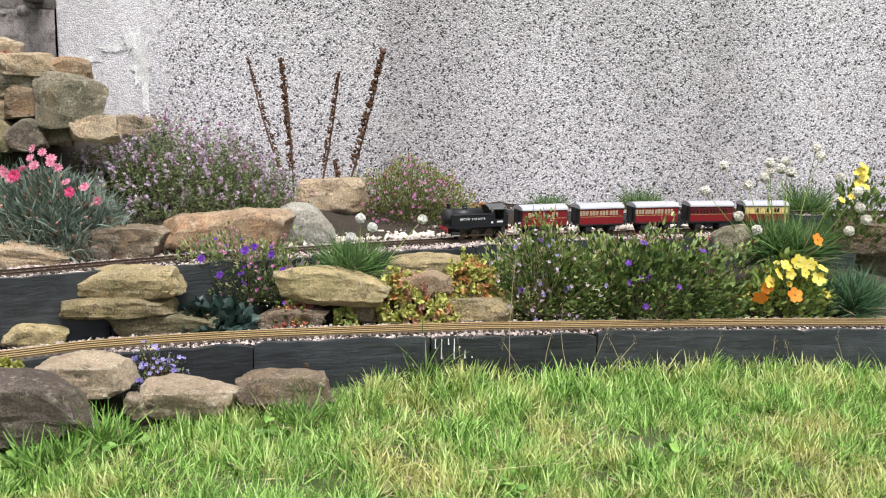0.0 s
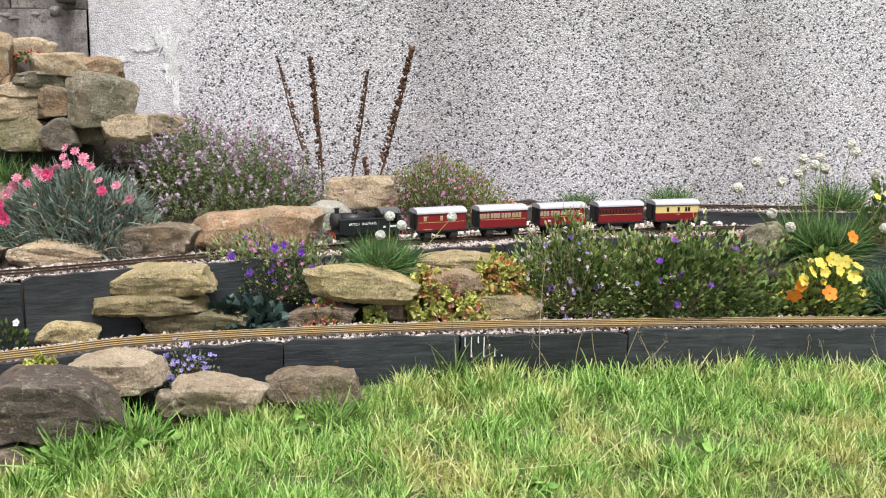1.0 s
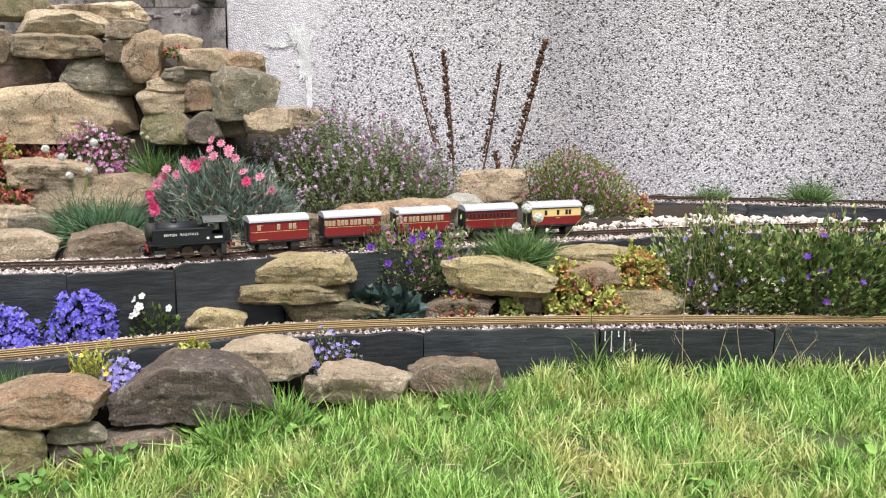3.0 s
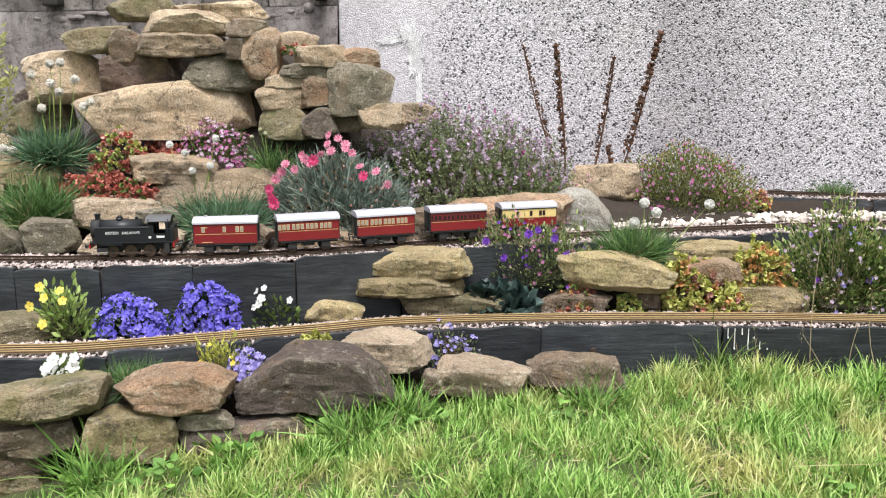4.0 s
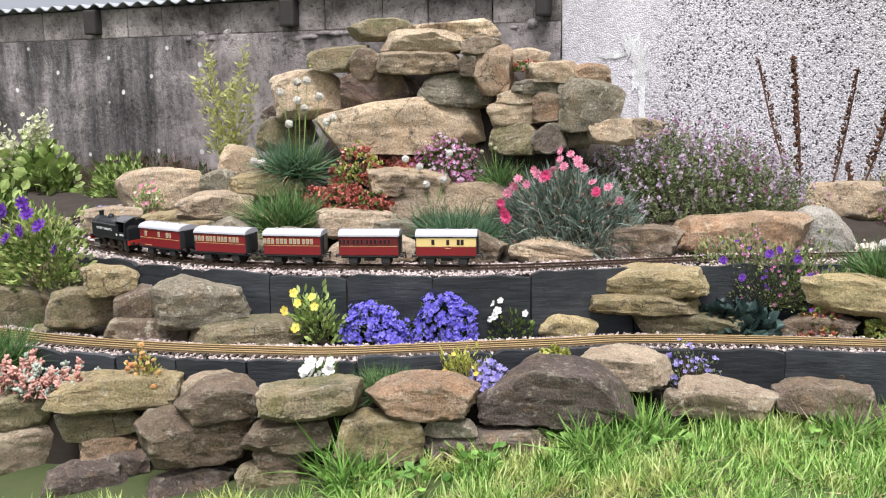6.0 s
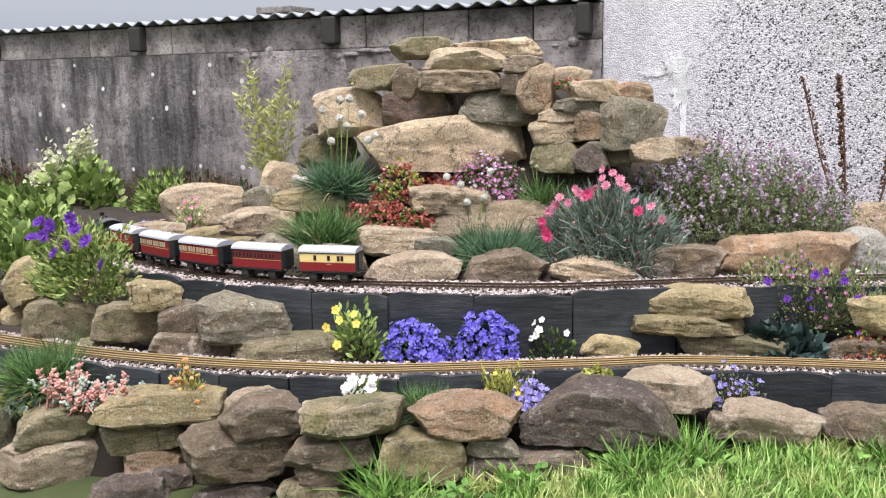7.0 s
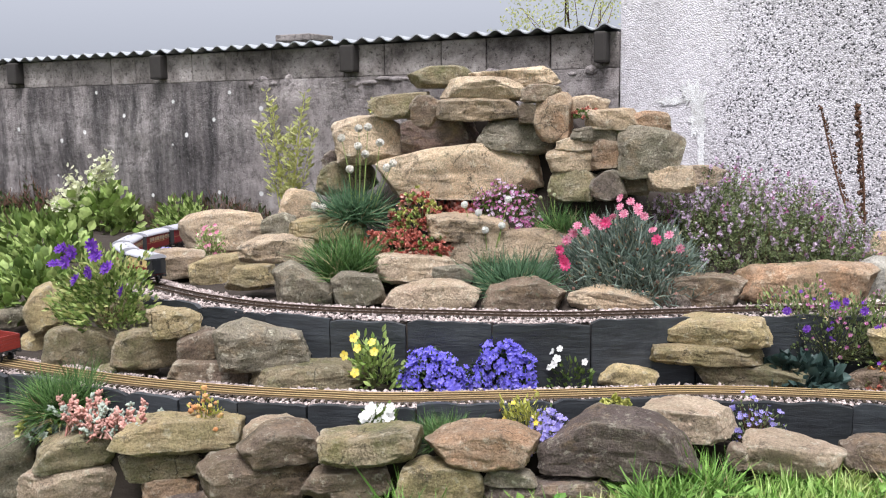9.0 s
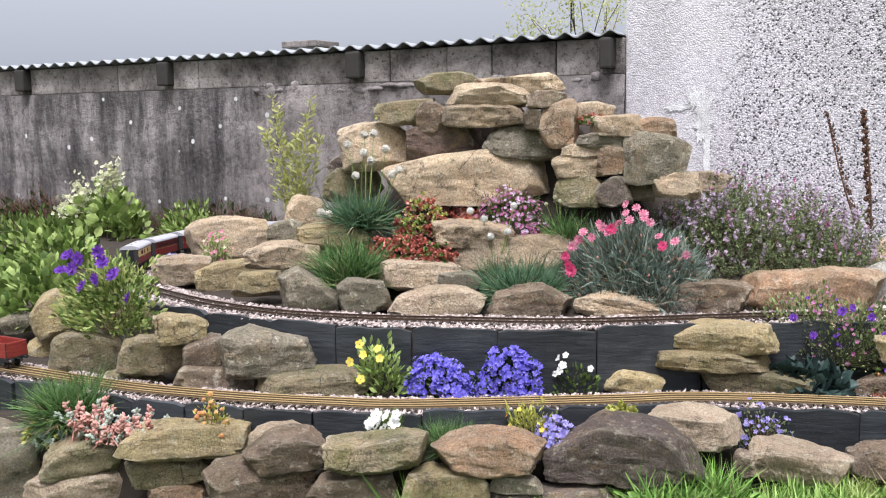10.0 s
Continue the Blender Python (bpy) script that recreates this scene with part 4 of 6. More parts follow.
rock("t", -1.420, 2.360, 0.785, 0.255, 0.126, 0.064, 25, "9a99")
rock("t", -1.415, 2.368, 0.837, 0.240, 0.151, 0.068, 25, "9aa7")
rock("m", -1.558, 2.400, 0.879, 0.198, 0.122, 0.067, 27, "79a8")
rock("t", -1.338, 2.420, 0.874, 0.258, 0.126, 0.060, 23, "889a")
rock("m", -1.650, 2.315, 0.793, 0.176, 0.111, 0.080, 30, "689a")
rock("b", -1.574, 2.315, 0.770, 0.097, 0.064, 0.086, 28, "5aa8")
rock("b", -1.240, 2.371, 0.831, 0.109, 0.061, 0.052, 21, "9aa8")
rock("o", -1.206, 2.389, 0.728, 0.112, 0.099, 0.132, 20, "89a9")
rock("t", -1.127, 2.440, 0.791, 0.116, 0.065, 0.061, 18, "9a97")
rock("t", -1.051, 2.415, 0.758, 0.149, 0.084, 0.058, 17, "99a9")
rock("o", -0.957, 2.460, 0.747, 0.102, 0.057, 0.063, 15, "9a97")
rock("g", -1.093, 2.404, 0.725, 0.150, 0.074, 0.044, 18, "8aa9")
rock("t", -1.146, 2.390, 0.698, 0.114, 0.064, 0.042, 19, "79aa")
rock("t", -1.159, 2.388, 0.645, 0.135, 0.066, 0.065, 20, "9aa9")
rock("o", -1.067, 2.406, 0.650, 0.080, 0.064, 0.086, 17, "7a99")
rock("g", -0.951, 2.441, 0.630, 0.177, 0.104, 0.138, 15, "aa97")
rock("m", -1.154, 2.391, 0.561, 0.139, 0.072, 0.096, 19, "9aa8")
rock("d", -1.061, 2.407, 0.570, 0.102, 0.062, 0.083, 17, "69a8")
rock("b", -1.007, 2.450, 0.583, 0.103, 0.065, 0.087, 16, "aa86")
rock("t", -0.902, 2.440, 0.591, 0.136, 0.067, 0.074, 14, "69a9")
rock("p", -0.855, 2.598, 0.599, 0.140, 0.068, 0.056, 12, "8aa8")
rock("b", -1.272, 2.361, 0.774, 0.059, 0.044, 0.058, 22, "9aa9")
rock("d", -1.661, 2.340, 0.647, 0.070, 0.057, 0.077, 30, "9aa9")
rock("d", -1.882, 2.330, 0.644, 0.093, 0.045, 0.057, 34, "6aa9")
rock("t", -0.332, 2.729, 0.382, 0.235, 0.132, 0.103, 7, "99aa")


# ---- the train ----
def wheel_set(parent, x, r, spokes=False):
    for side in (-1, 1):
        bm = bmesh.new()
        add_cyl(bm, (x, side * 0.0145, r), (x, side * 0.0185, r), r * 0.97, seg=20)
        add_cyl(bm, (x, side * 0.0135, r), (x, side * 0.0148, r), r * 1.08, seg=20)
        add_cyl(bm, (x, side * 0.0184, r), (x, side * 0.0195, r), r * 0.25, seg=10)
        wl = part("wheel", bm, BLACK_DULL, parent)
        part("tyre", cyl((x, side * 0.0178, r), (x, side * 0.0188, r), r * 0.93, r * 0.93, 20), RAIL_OLD, wl, "bare steel tyre")
    part("axle", cyl((x, -0.014, r), (x, 0.014, r), 0.002, seg=8), RAIL_OLD, parent)


def buffers(parent, x, sgn, mat):
    for side in (-0.0195, 0.0195):
        bm = cyl((x, side, 0.0265), (x + sgn * 0.009, side, 0.0265), 0.0022, seg=10)
        add_cyl(bm, (x + sgn * 0.009, side, 0.0265), (x + sgn * 0.0105, side, 0.0265), 0.0042, seg=12)
        part("buffer", bm, BLACK_DULL, parent)
    bm = cyl((x, 0, 0.025), (x + sgn * 0.012, 0, 0.025), 0.0014, seg=8)
    add_box(bm, x + sgn * 0.013, 0, 0.022, 0.003, 0.004, 0.008)
    part("coupling", bm, BLACK_DULL, parent)


def text_mesh(name, body, size, m, mat, parent, label):
    cu = bpy.data.curves.new(name, "FONT")
    cu.body, cu.size, cu.extrude, cu.align_x, cu.align_y = body, size, 0.0002, "CENTER", "CENTER"
    tmp = bpy.data.objects.new("tmp", cu)
    me = bpy.data.meshes.new_from_object(tmp)
    bpy.data.objects.remove(tmp)
    bpy.data.curves.remove(cu)
    me.materials.clear()
    me.materials.append(mat)
    ob = new(name, me)
    ob.parent = parent
    ob.matrix_basis = m
    return tagged(ob, label)


def side_pose(x, y, z, left=True):
    """Writing on a vehicle's side: left is the side to the left of its way."""
    return pose(x, y, z, 90, 0, 180 if left else 0)


def build_loco():
    """A black tank engine, 0.2 m long; x is its way."""
    lo = new("toy_locomotive")
    tagged(lo, "black enamelled toy tank locomotive with white lettering", "locomotive")
    part("running_plate", box(0, 0, 0.0335, 0.186, 0.058, 0.003, 0.0008), BLACK, lo)
    part("frame", box(0, 0, 0.024, 0.165, 0.024, 0.018, 0.001), BLACK_DULL, lo)
    part("side_skirt", box(0.045, 0, 0.0305, 0.05, 0.0575, 0.006, 0.001), BLACK, lo)
    part("boiler", cyl((-0.02, 0, 0.060), (0.078, 0, 0.060), 0.0195, seg=32), BLACK, lo, "", True)
    sm = part("smokebox", cyl((0.072, 0, 0.060), (0.092, 0, 0.060), 0.0205, seg=32), BLACK_DULL, lo, "", True)
    part("smokebox_door", cyl((0.092, 0, 0.060), (0.0945, 0, 0.060), 0.0165, 0.010, 28), BLACK_DULL, sm)
    part("smokebox_saddle", box(0.079, 0, 0.042, 0.024, 0.026, 0.018, 0.001), BLACK_DULL, lo)
    ch = cyl((0.079, 0, 0.078), (0.079, 0, 0.090), 0.0062, 0.0058, 20)
    add_cyl(ch, (0.079, 0, 0.090), (0.079, 0, 0.0925), 0.0074, seg=20)
    part("chimney", ch, BLACK, lo)
    do = cyl((0.03, 0, 0.077), (0.03, 0, 0.084), 0.0085, 0.0075, 20)
    add_cyl(do, (0.03, 0, 0.084), (0.03, 0, 0.0885), 0.0075, 0.003, 20)
    part("dome", do, BLACK, lo, "", True)
    sv = cyl((-0.008, 0, 0.078), (-0.008, 0, 0.0845), 0.0028, seg=10)
    part("safety_valve", sv, BLACK, lo)
    for s in (-1, 1):
        part("side_tank", box(0.017, s * 0.0228, 0.0505, 0.128, 0.0115, 0.033, 0.002), BLACK, lo)
        part("handrail", cyl((-0.045, s * 0.0292, 0.0655), (0.075, s * 0.0292, 0.0655), 0.0006, seg=6), BLACK_DULL, lo)
        part("cylinder", box(0.066, s * 0.0215, 0.0165, 0.026, 0.008, 0.012, 0.002), BLACK_DULL, lo)
        part("step", box(-0.078, s * 0.026, 0.020, 0.012, 0.004, 0.022, 0.001), BLACK_DULL, lo)
    cab = bmesh.new()
    for s in (-1, 1):
        add_box(cab, -0.045, s * 0.0275, 0.052, 0.012, 0.002, 0.036)
        add_box(cab, -0.0655, s * 0.0275, 0.043, 0.03, 0.002, 0.018)
        add_box(cab, -0.0805, s * 0.0275, 0.060, 0.006, 0.002, 0.036)
    add_box(cab, -0.039, 0, 0.06, 0.002, 0.055, 0.045)
    add_box(cab, -0.083, 0, 0.06, 0.002, 0.055, 0.045)
    part("cab", cab, BLACK, lo)
    rf = bmesh.new()
    for k in range(8):
        a0, a1 = radians(52 + k * 9.5), radians(52 + (k + 1) * 9.5)
        p0, p1 = (0.047 * math.cos(a0), 0.047 * math.sin(a0)), (0.047 * math.cos(a1), 0.047 * math.sin(a1))
        mid, ang = ((p0[0] + p1[0]) / 2, (p0[1] + p1[1]) / 2), math.atan2(p1[1] - p0[1], p1[0] - p0[0])
        add_box(rf, 0, 0, 0, 0.056, 0.0079, 0.0018, 0, Matrix.Translation((-0.061, mid[0], 0.0405 + mid[1])) @ Matrix.Rotation(ang, 4, "X"))
    # Lighter than the cab's black: sunlight on the roof is put into its colour.
    part("cab_roof", rf, plain_mat("sunlit_dark_roof", (0.09, 0.092, 0.095), (0.06, 0.06, 0.062), 50, 0.4), lo)
    part("bunker", box(-0.0885, 0, 0.0485, 0.012, 0.052, 0.030, 0.002), BLACK, lo)
    coal = bmesh.new()
    rng = random.Random(5)
    for k in range(26):
        add_box(coal, -0.0885 + rng.uniform(-0.004, 0.004), rng.uniform(-0.021, 0.021), 0.064 + rng.uniform(0, 0.003), 0.005, 0.005, 0.004, 0, Matrix())
    part("coal", coal, BLACK_DULL, lo)
    for s in (1, -1):
        part("buffer_beam", box(s * 0.093, 0, 0.0275, 0.003, 0.056, 0.012, 0.0006), REDBEAM, lo, "red buffer beam")
        buffers(lo, s * 0.0945, s, BLACK_DULL)
    for x in (0.045, 0.004, -0.038):
        wheel_set(lo, x, 0.0142)
    wheel_set(lo, -0.07, 0.0095)
    for s in (-1, 1):
        part("coupling_rod", box(0.004, s * 0.0212, 0.0105, 0.088, 0.0015, 0.004, 0.0004), RAIL_OLD, lo, "bare steel coupling rod")
        left = s > 0
        text_mesh("lettering", "BRITISH   RAILWAYS", 0.0084, side_pose(0.018, s * 0.0288, 0.0545, left), WHITE, lo, "white lettering on the tank side")
        bar = box(-0.066, s * 0.0290, 0.0455, 0.018, 0.0004, 0.0045)
        part("number_bar", bar, WHITE, lo, "white painted running number, as a plain bar")
        part("power_mark", box(-0.042, s * 0.0290, 0.0445, 0.006, 0.0004, 0.005), WHITE, lo, "small pale crest")
        part("cylinder_band", box(0.066, s * 0.0258, 0.0125, 0.024, 0.0006, 0.0025), PANE, lo, "bright metal valve rod")
    lo.scale = (0.97, 1.04, 1.04)
    return lo


def build_coach(kind):
    """A four-wheeled toy coach, 0.138 m long."""
    co = new("toy_coach")
    L, W = 0.138, 0.056
    upper, lower, label = {
        "van": (CRIMSON, CRIMSON, "crimson toy brake coach with few windows and pale roof"),
        "red": (CRIMSON, CRIMSON, "crimson toy passenger coach with a row of windows"),
        "dark": (MAROON, CRIMSON, "maroon and crimson toy passenger coach with dim windows"),
        "cream": (CREAM, CRIMSON, "cream and crimson toy brake coach with pale roof"),
    }[kind]
    tagged(co, label, "coach", group="coaches of the toy train")
    part("lower_body", box(0, 0, 0.0395, L, W, 0.023, 0.0012), lower, co)
    part("upper_body", box(0, 0, 0.0610, L - 0.0004, W - 0.0004, 0.0205, 0.0012), upper, co)
    part("cornice", box(0, 0, 0.0722, L + 0.0006, W + 0.001, 0.0032, 0.0004), MAROON if kind != "cream" else BLACK_DULL, co)
    rf = bmesh.new()
    n = 14
    ring = []
    for k in range(n + 1):
        a = math.pi * k / n
        ring.append((math.cos(a) * (W / 2 + 0.0025), 0.0735 + 0.0125 * math.sin(a) ** 0.8))
    vs = [[rf.verts.new((x, yy, zz)) for yy, zz in ring] for x in (-L / 2 - 0.002, L / 2 + 0.002)]
    for k in range(n):
        rf.faces.new((vs[0][k], vs[0][k + 1], vs[1][k + 1], vs[1][k]))
    rf.faces.new(vs[0][::-1]), rf.faces.new(vs[1])
    rf.faces.new((vs[0][0], vs[1][0], vs[1][n], vs[0][n]))
    roof = part("roof", rf, ROOF, co, "pale grey arched roof")
    for x in (-0.045, 0, 0.045):
        part("vent", cyl((x, 0, 0.084), (x, 0, 0.0885), 0.0028, seg=10), ROOF, roof)
    for s in (-1, 1):
        part("end_panel", box(s * (L / 2 + 0.0006), 0, 0.051, 0.0012, W - 0.002, 0.043, 0.0004), BLACK_DULL, co)
        part("gangway", box(s * (L / 2 + 0.0025), 0, 0.0515, 0.003, 0.024, 0.04, 0.0008), BLACK, co)
        part("waist_line", box(0, s * (W / 2 + 0.0001), 0.0505, L - 0.004, 0.0004, 0.0009), GOLD, co, "thin gold lining")
        part("base_line", box(0, s * (W / 2 + 0.0001), 0.0295, L - 0.004, 0.0004, 0.0008), BLACK_DULL, co)
        xs = {"van": (-0.048, -0.002, 0.026, 0.036), "cream": (-0.03, 0.004, 0.028, 0.037)}.get(kind)
        if xs is None:
            xs = [g * 0.0315 - 0.0475 + k * 0.0095 for g in range(4) for k in range(3)]
        # windows are numbered from the leading end
        for x in xs:
            fr = part("window", box(-x if kind in ("van", "cream") else x, s * (W / 2 + 0.0001), 0.0605, 0.0072, 0.0008, 0.0125, 0.0003), {"cream": MAROON, "dark": CRIMSON}.get(kind, GOLD), co)
            part("pane", box(-x if kind in ("van", "cream") else x, s * (W / 2 + 0.0006), 0.0605, 0.0052, 0.0005, 0.0102), PANE if kind in ("red", "van") else BLACK, fr)
        if kind == "van":
            part("name_bar", box(0.046, s * (W / 2 + 0.0002), 0.0655, 0.014, 0.0004, 0.0014), GOLD, co, "tiny gold lettering, as a bar")
            part("name_bar", box(0.04, s * (W / 2 + 0.0002), 0.0325, 0.024, 0.0004, 0.0014), GOLD, co, "tiny gold lettering, as a bar")
        if kind == "cream":
            part("name_bar", box(-0.004, s * (W / 2 + 0.0002), 0.0465, 0.013, 0.0004, 0.0016), GOLD, co, "tiny gold lettering, as a bar")
        part("footboard", box(0, s * 0.0265, 0.0265, L - 0.01, 0.004, 0.0016), BLACK_DULL, co)
        for x in (-0.038, 0.038):
            part("axlebox", box(x, s * 0.0235, 0.0165, 0.02, 0.004, 0.013, 0.001), BLACK_DULL, co)
        buffers(co, s * (L / 2), s, BLACK_DULL)
    part("underframe", box(0, 0, 0.0245, L - 0.006, 0.046, 0.006, 0.0008), BLACK_DULL, co)
    part("battery_box", box(0, 0, 0.0185, 0.026, 0.04, 0.008, 0.001), BLACK_DULL, co)
    for x in (-0.038, 0.038):
        wheel_set(co, x, 0.0108)
    return co


LOCO = build_loco()
COACHES = [build_coach(k) for k in ("van", "red", "red", "dark", "cream")]

# where the middle of the last coach stands along the upper track
TAIL = [(0, 1.637), (1, 2.048), (2, 2.438), (4, 3.198), (5, 3.576), (6, 3.953), (8, 4.728), (9, 5.09), (10, 5.46)]
TAIL_FIT = np.polyfit([t for t, s in TAIL], [s for t, s in TAIL], 3)


def on_track(s, base):
    """The pose of a vehicle whose wheels, base apart, stand about s."""
    a, b = UPPER.at(s + base / 2), UPPER.at(s - base / 2)
    d = a - b
    m = (a + b) / 2
    return pose(m[0], m[1], UP_Z + 0.0092, 0, 0, math.degrees(math.atan2(d[1], d[0])))


def build_wagon():
    wg = new("toy_wagon")
    tagged(wg, "red open toy wagon with black ironwork on the lower track", "wagon")
    L, W = 0.115, 0.058
    part("floor", box(0, 0, 0.028, L, W, 0.004), BLACK_DULL, wg)
    for s in (-1, 1):
        for k in range(4):
            part("plank", box(0, s * (W / 2 - 0.0015), 0.0345 + k * 0.0092, L, 0.003, 0.0086, 0.0006), WAGON_RED, wg)
            part("end_plank", box(s * (L / 2 - 0.0015), 0, 0.0345 + k * 0.0092, 0.003, W - 0.006, 0.0086, 0.0006), WAGON_RED, wg)
        for x in (-0.056, -0.02, 0.02, 0.056):
            part("iron_strap", box(x, s * (W / 2 + 0.0006), 0.0485, 0.003, 0.0014, 0.038), BLACK_DULL, wg)
        part("solebar", box(0, s * 0.026, 0.0235, L, 0.004, 0.007, 0.0006), BLACK_DULL, wg)
        for x in (-0.034, 0.034):
            part("axlebox", box(x, s * 0.0245, 0.0165, 0.016, 0.004, 0.012, 0.001), BLACK_DULL, wg)
        buffers(wg, s * L / 2, s, BLACK_DULL)
    for x in (-0.034, 0.034):
        wheel_set(wg, x, 0.0108)
    s = cuts_at(EDGE_LOW, (-2.335,))[0]
    q, d = EDGE_LOW.off(s, 0.060), EDGE_LOW.dir(s)
    wg.matrix_world = pose(q[0], q[1], LOW_Z + 0.0092, 0, 0, math.degrees(math.atan2(d[1], d[0])))


build_wagon()


# ---- plants ----
def leaf_shape(w=0.4, fold=0.12, curl=0.15, seg=3):
    """A pointed leaf of length 1 along z."""
    v, f = [(0, 0, 0)], []
    for k in range(1, seg + 1):
        t = k / seg
        half = w / 2 * math.sin(math.pi * min(t * 0.86 + 0.1, 1)) ** 0.8 if k < seg else 0
        y = curl * t * t
        if k < seg:
            v += [(-half, y + fold * half * 2, t), (0, y, t), (half, y + fold * half * 2, t)]
        else:
            v.append((0, y, t))
    f += [(0, 2, 1), (0, 3, 2)]
    for k in range(seg - 2):
        a = 1 + 3 * k
        f += [(a, a + 1, a + 4, a + 3), (a + 1, a + 2, a + 5, a + 4)]
    a, e = 1 + 3 * (seg - 2), len(v) - 1
    f += [(a, a + 1, e), (a + 1, a + 2, e)]
    return np.array(v, float), f


def blade_shape(w=0.05, curl=0.35, seg=4):
    v, f = [], []
    for k in range(seg + 1):
        t = k / seg
        half = w / 2 * (1 - t ** 2.2)
        y = curl * t * t
        if k < seg:
            v += [(-half, y, t * (1 - 0.12 * curl * t)), (half, y, t * (1 - 0.12 * curl * t))]
        else:
            v.append((0, y, 1 - 0.12 * curl))
    for k in range(seg - 1):
        f.append((2 * k, 2 * k + 1, 2 * k + 3, 2 * k + 2))
    f.append((2 * seg - 2, 2 * seg - 1, 2 * seg))
    return np.array(v, float), f


def flower_shape(petals=5, w=0.75, cup=0.25):
    """Open petals of length 1 round z."""
    v, f = [], []
    for k in range(petals):
        a = math.tau * k / petals
        ca, sa = math.cos(a), math.sin(a)
        for r, s, z in ((0.05, 0, 0), (0.55, -w / 2, cup * 0.5), (0.62, 0, cup * 0.35), (0.55, w / 2, cup * 0.5), (1.0, -w * 0.28, cup), (1.0, w * 0.28, cup)):
            v.append((r * ca - s * sa, r * sa + s * ca, z))
        b = 6 * k
        f += [(b, b + 2, b + 1), (b, b + 3, b + 2), (b + 1, b + 2, b + 5, b + 4), (b + 2, b + 3, b + 5)]
    return np.array(v, float), f


def blob_shape(sub=1, rough=0.3, seed=1):
    bm = bmesh.new()
    bmesh.ops.create_icosphere(bm, subdivisions=sub, radius=1)
    rng = random.Random(seed)
    v = np.array([tuple(q.co * (1 + rng.uniform(-rough, rough))) for q in bm.verts])
    f = [tuple(w.index for w in q.verts) for q in bm.faces]
    bm.free()
    return v, f


def scatter(name, shape, pos, way, size, mat, parent, seed=0, flat=1.0, smooth=False):
    """One mesh of many copies of a small shape, each at pos, pointing way."""
    V, F = shape
    rng = np.random.default_rng(seed + 17)
    pos, way = np.asarray(pos, float), np.asarray(way, float)
    n = len(pos)
    size = np.broadcast_to(np.asarray(size, float), (n,))
    z = way / (np.linalg.norm(way, axis=1)[:, None] + 1e-9)
    ref = rng.normal(size=(n, 3))
    x = np.cross(ref, z)
    x /= np.linalg.norm(x, axis=1)[:, None] + 1e-9
    y = np.cross(z, x)
    P = V[None, :, 0:1] * x[:, None] + V[None, :, 1:2] * y[:, None] + V[None, :, 2:3] * z[:, None] * flat
    P = P * size[:, None, None] + pos[:, None]
    k = len(V)
    base = k * np.arange(n)
    faces = []
    for f in F:
        faces.append((np.array(f)[None] + base[:, None]).tolist())
    allf = [q for grp in faces for q in grp]
    me = bpy.data.meshes.new(name)
    me.from_pydata(P.reshape(-1, 3).tolist(), [], allf)
    me.materials.append(mat)
    if smooth:
        me.polygons.foreach_set("use_smooth", [True] * len(me.polygons))
    ob = new(name, me)
    ob.parent = parent
    if n > 9:
        ob['kind'] = 'stuff'
    return ob


LEAF, LEAF_N, LEAF_W = leaf_shape(0.42), leaf_shape(0.12, 0.1, 0.25), leaf_shape(0.75, 0.1, 0.3)
LEAF_T = leaf_shape(0.065, 0.1, 0.3)
BLADE, BLADE_S = blade_shape(0.026, 0.6), blade_shape(0.07, 0.15)
FLOWER, FLOWER4, DOUBLE = flower_shape(5, 0.8), flower_shape(5, 0.95, 0.1), flower_shape(9, 0.5, 0.18)
INNER = flower_shape(7, 0.5, 0.9)
DOUBLE = (np.concatenate([DOUBLE[0], INNER[0] * 0.6]), DOUBLE[1] + [tuple(i + len(DOUBLE[0]) for i in q) for q in INNER[1]])
BLOB, BLOB2 = blob_shape(1, 0.2), blob_shape(2, 0.16)

G_THYME = leaf_mat("thyme_leaf", (0.09, 0.125, 0.05), (0.30, 0.36, 0.17), 0.55, 0.35, 0.28)
G_DARK = leaf_mat("dark_leaf", (0.03, 0.055, 0.02), (0.085, 0.125, 0.04))
G_BELL = leaf_mat("glossy_green_leaf", (0.022, 0.055, 0.014), (0.20, 0.28, 0.085), 0.38)
G_MID = leaf_mat("green_leaf", (0.06, 0.11, 0.025), (0.17, 0.24, 0.06))
G_LIGHT = leaf_mat("light_leaf", (0.16, 0.26, 0.055), (0.4, 0.5, 0.17))
G_YELLOW = leaf_mat("yellow_green_leaf", (0.28, 0.31, 0.05), (0.5, 0.48, 0.12))
G_BLUE = leaf_mat("blue_grey_leaf", (0.075, 0.115, 0.09), (0.25, 0.31, 0.255))
G_TUFT = leaf_mat("tuft_blade", (0.025, 0.07, 0.018), (0.15, 0.27, 0.08))
G_TEAL = leaf_mat("blue_green_blade", (0.025, 0.07, 0.035), (0.13, 0.24, 0.12))
G_AJUGA = leaf_mat("dark_bronze_leaf", (0.02, 0.04, 0.035), (0.05, 0.085, 0.075), 0.4)
G_OLIVE = leaf_mat("olive_leaf", (0.11, 0.12, 0.035), (0.24, 0.25, 0.09))
R_SEDUM = leaf_mat("red_sedum", (0.36, 0.075, 0.055), (0.58, 0.24, 0.18))
O_SEDUM = leaf_mat("orange_sedum", (0.50, 0.22, 0.09), (0.66, 0.42, 0.17))
P_SEDUM = leaf_mat("pink_sedum", (0.50, 0.22, 0.18), (0.62, 0.38, 0.32))
Y_SEDUM = leaf_mat("lime_sedum", (0.36, 0.40, 0.09), (0.60, 0.57, 0.2))
S_SEDUM = leaf_mat("silver_sedum", (0.30, 0.36, 0.3), (0.45, 0.5, 0.42))
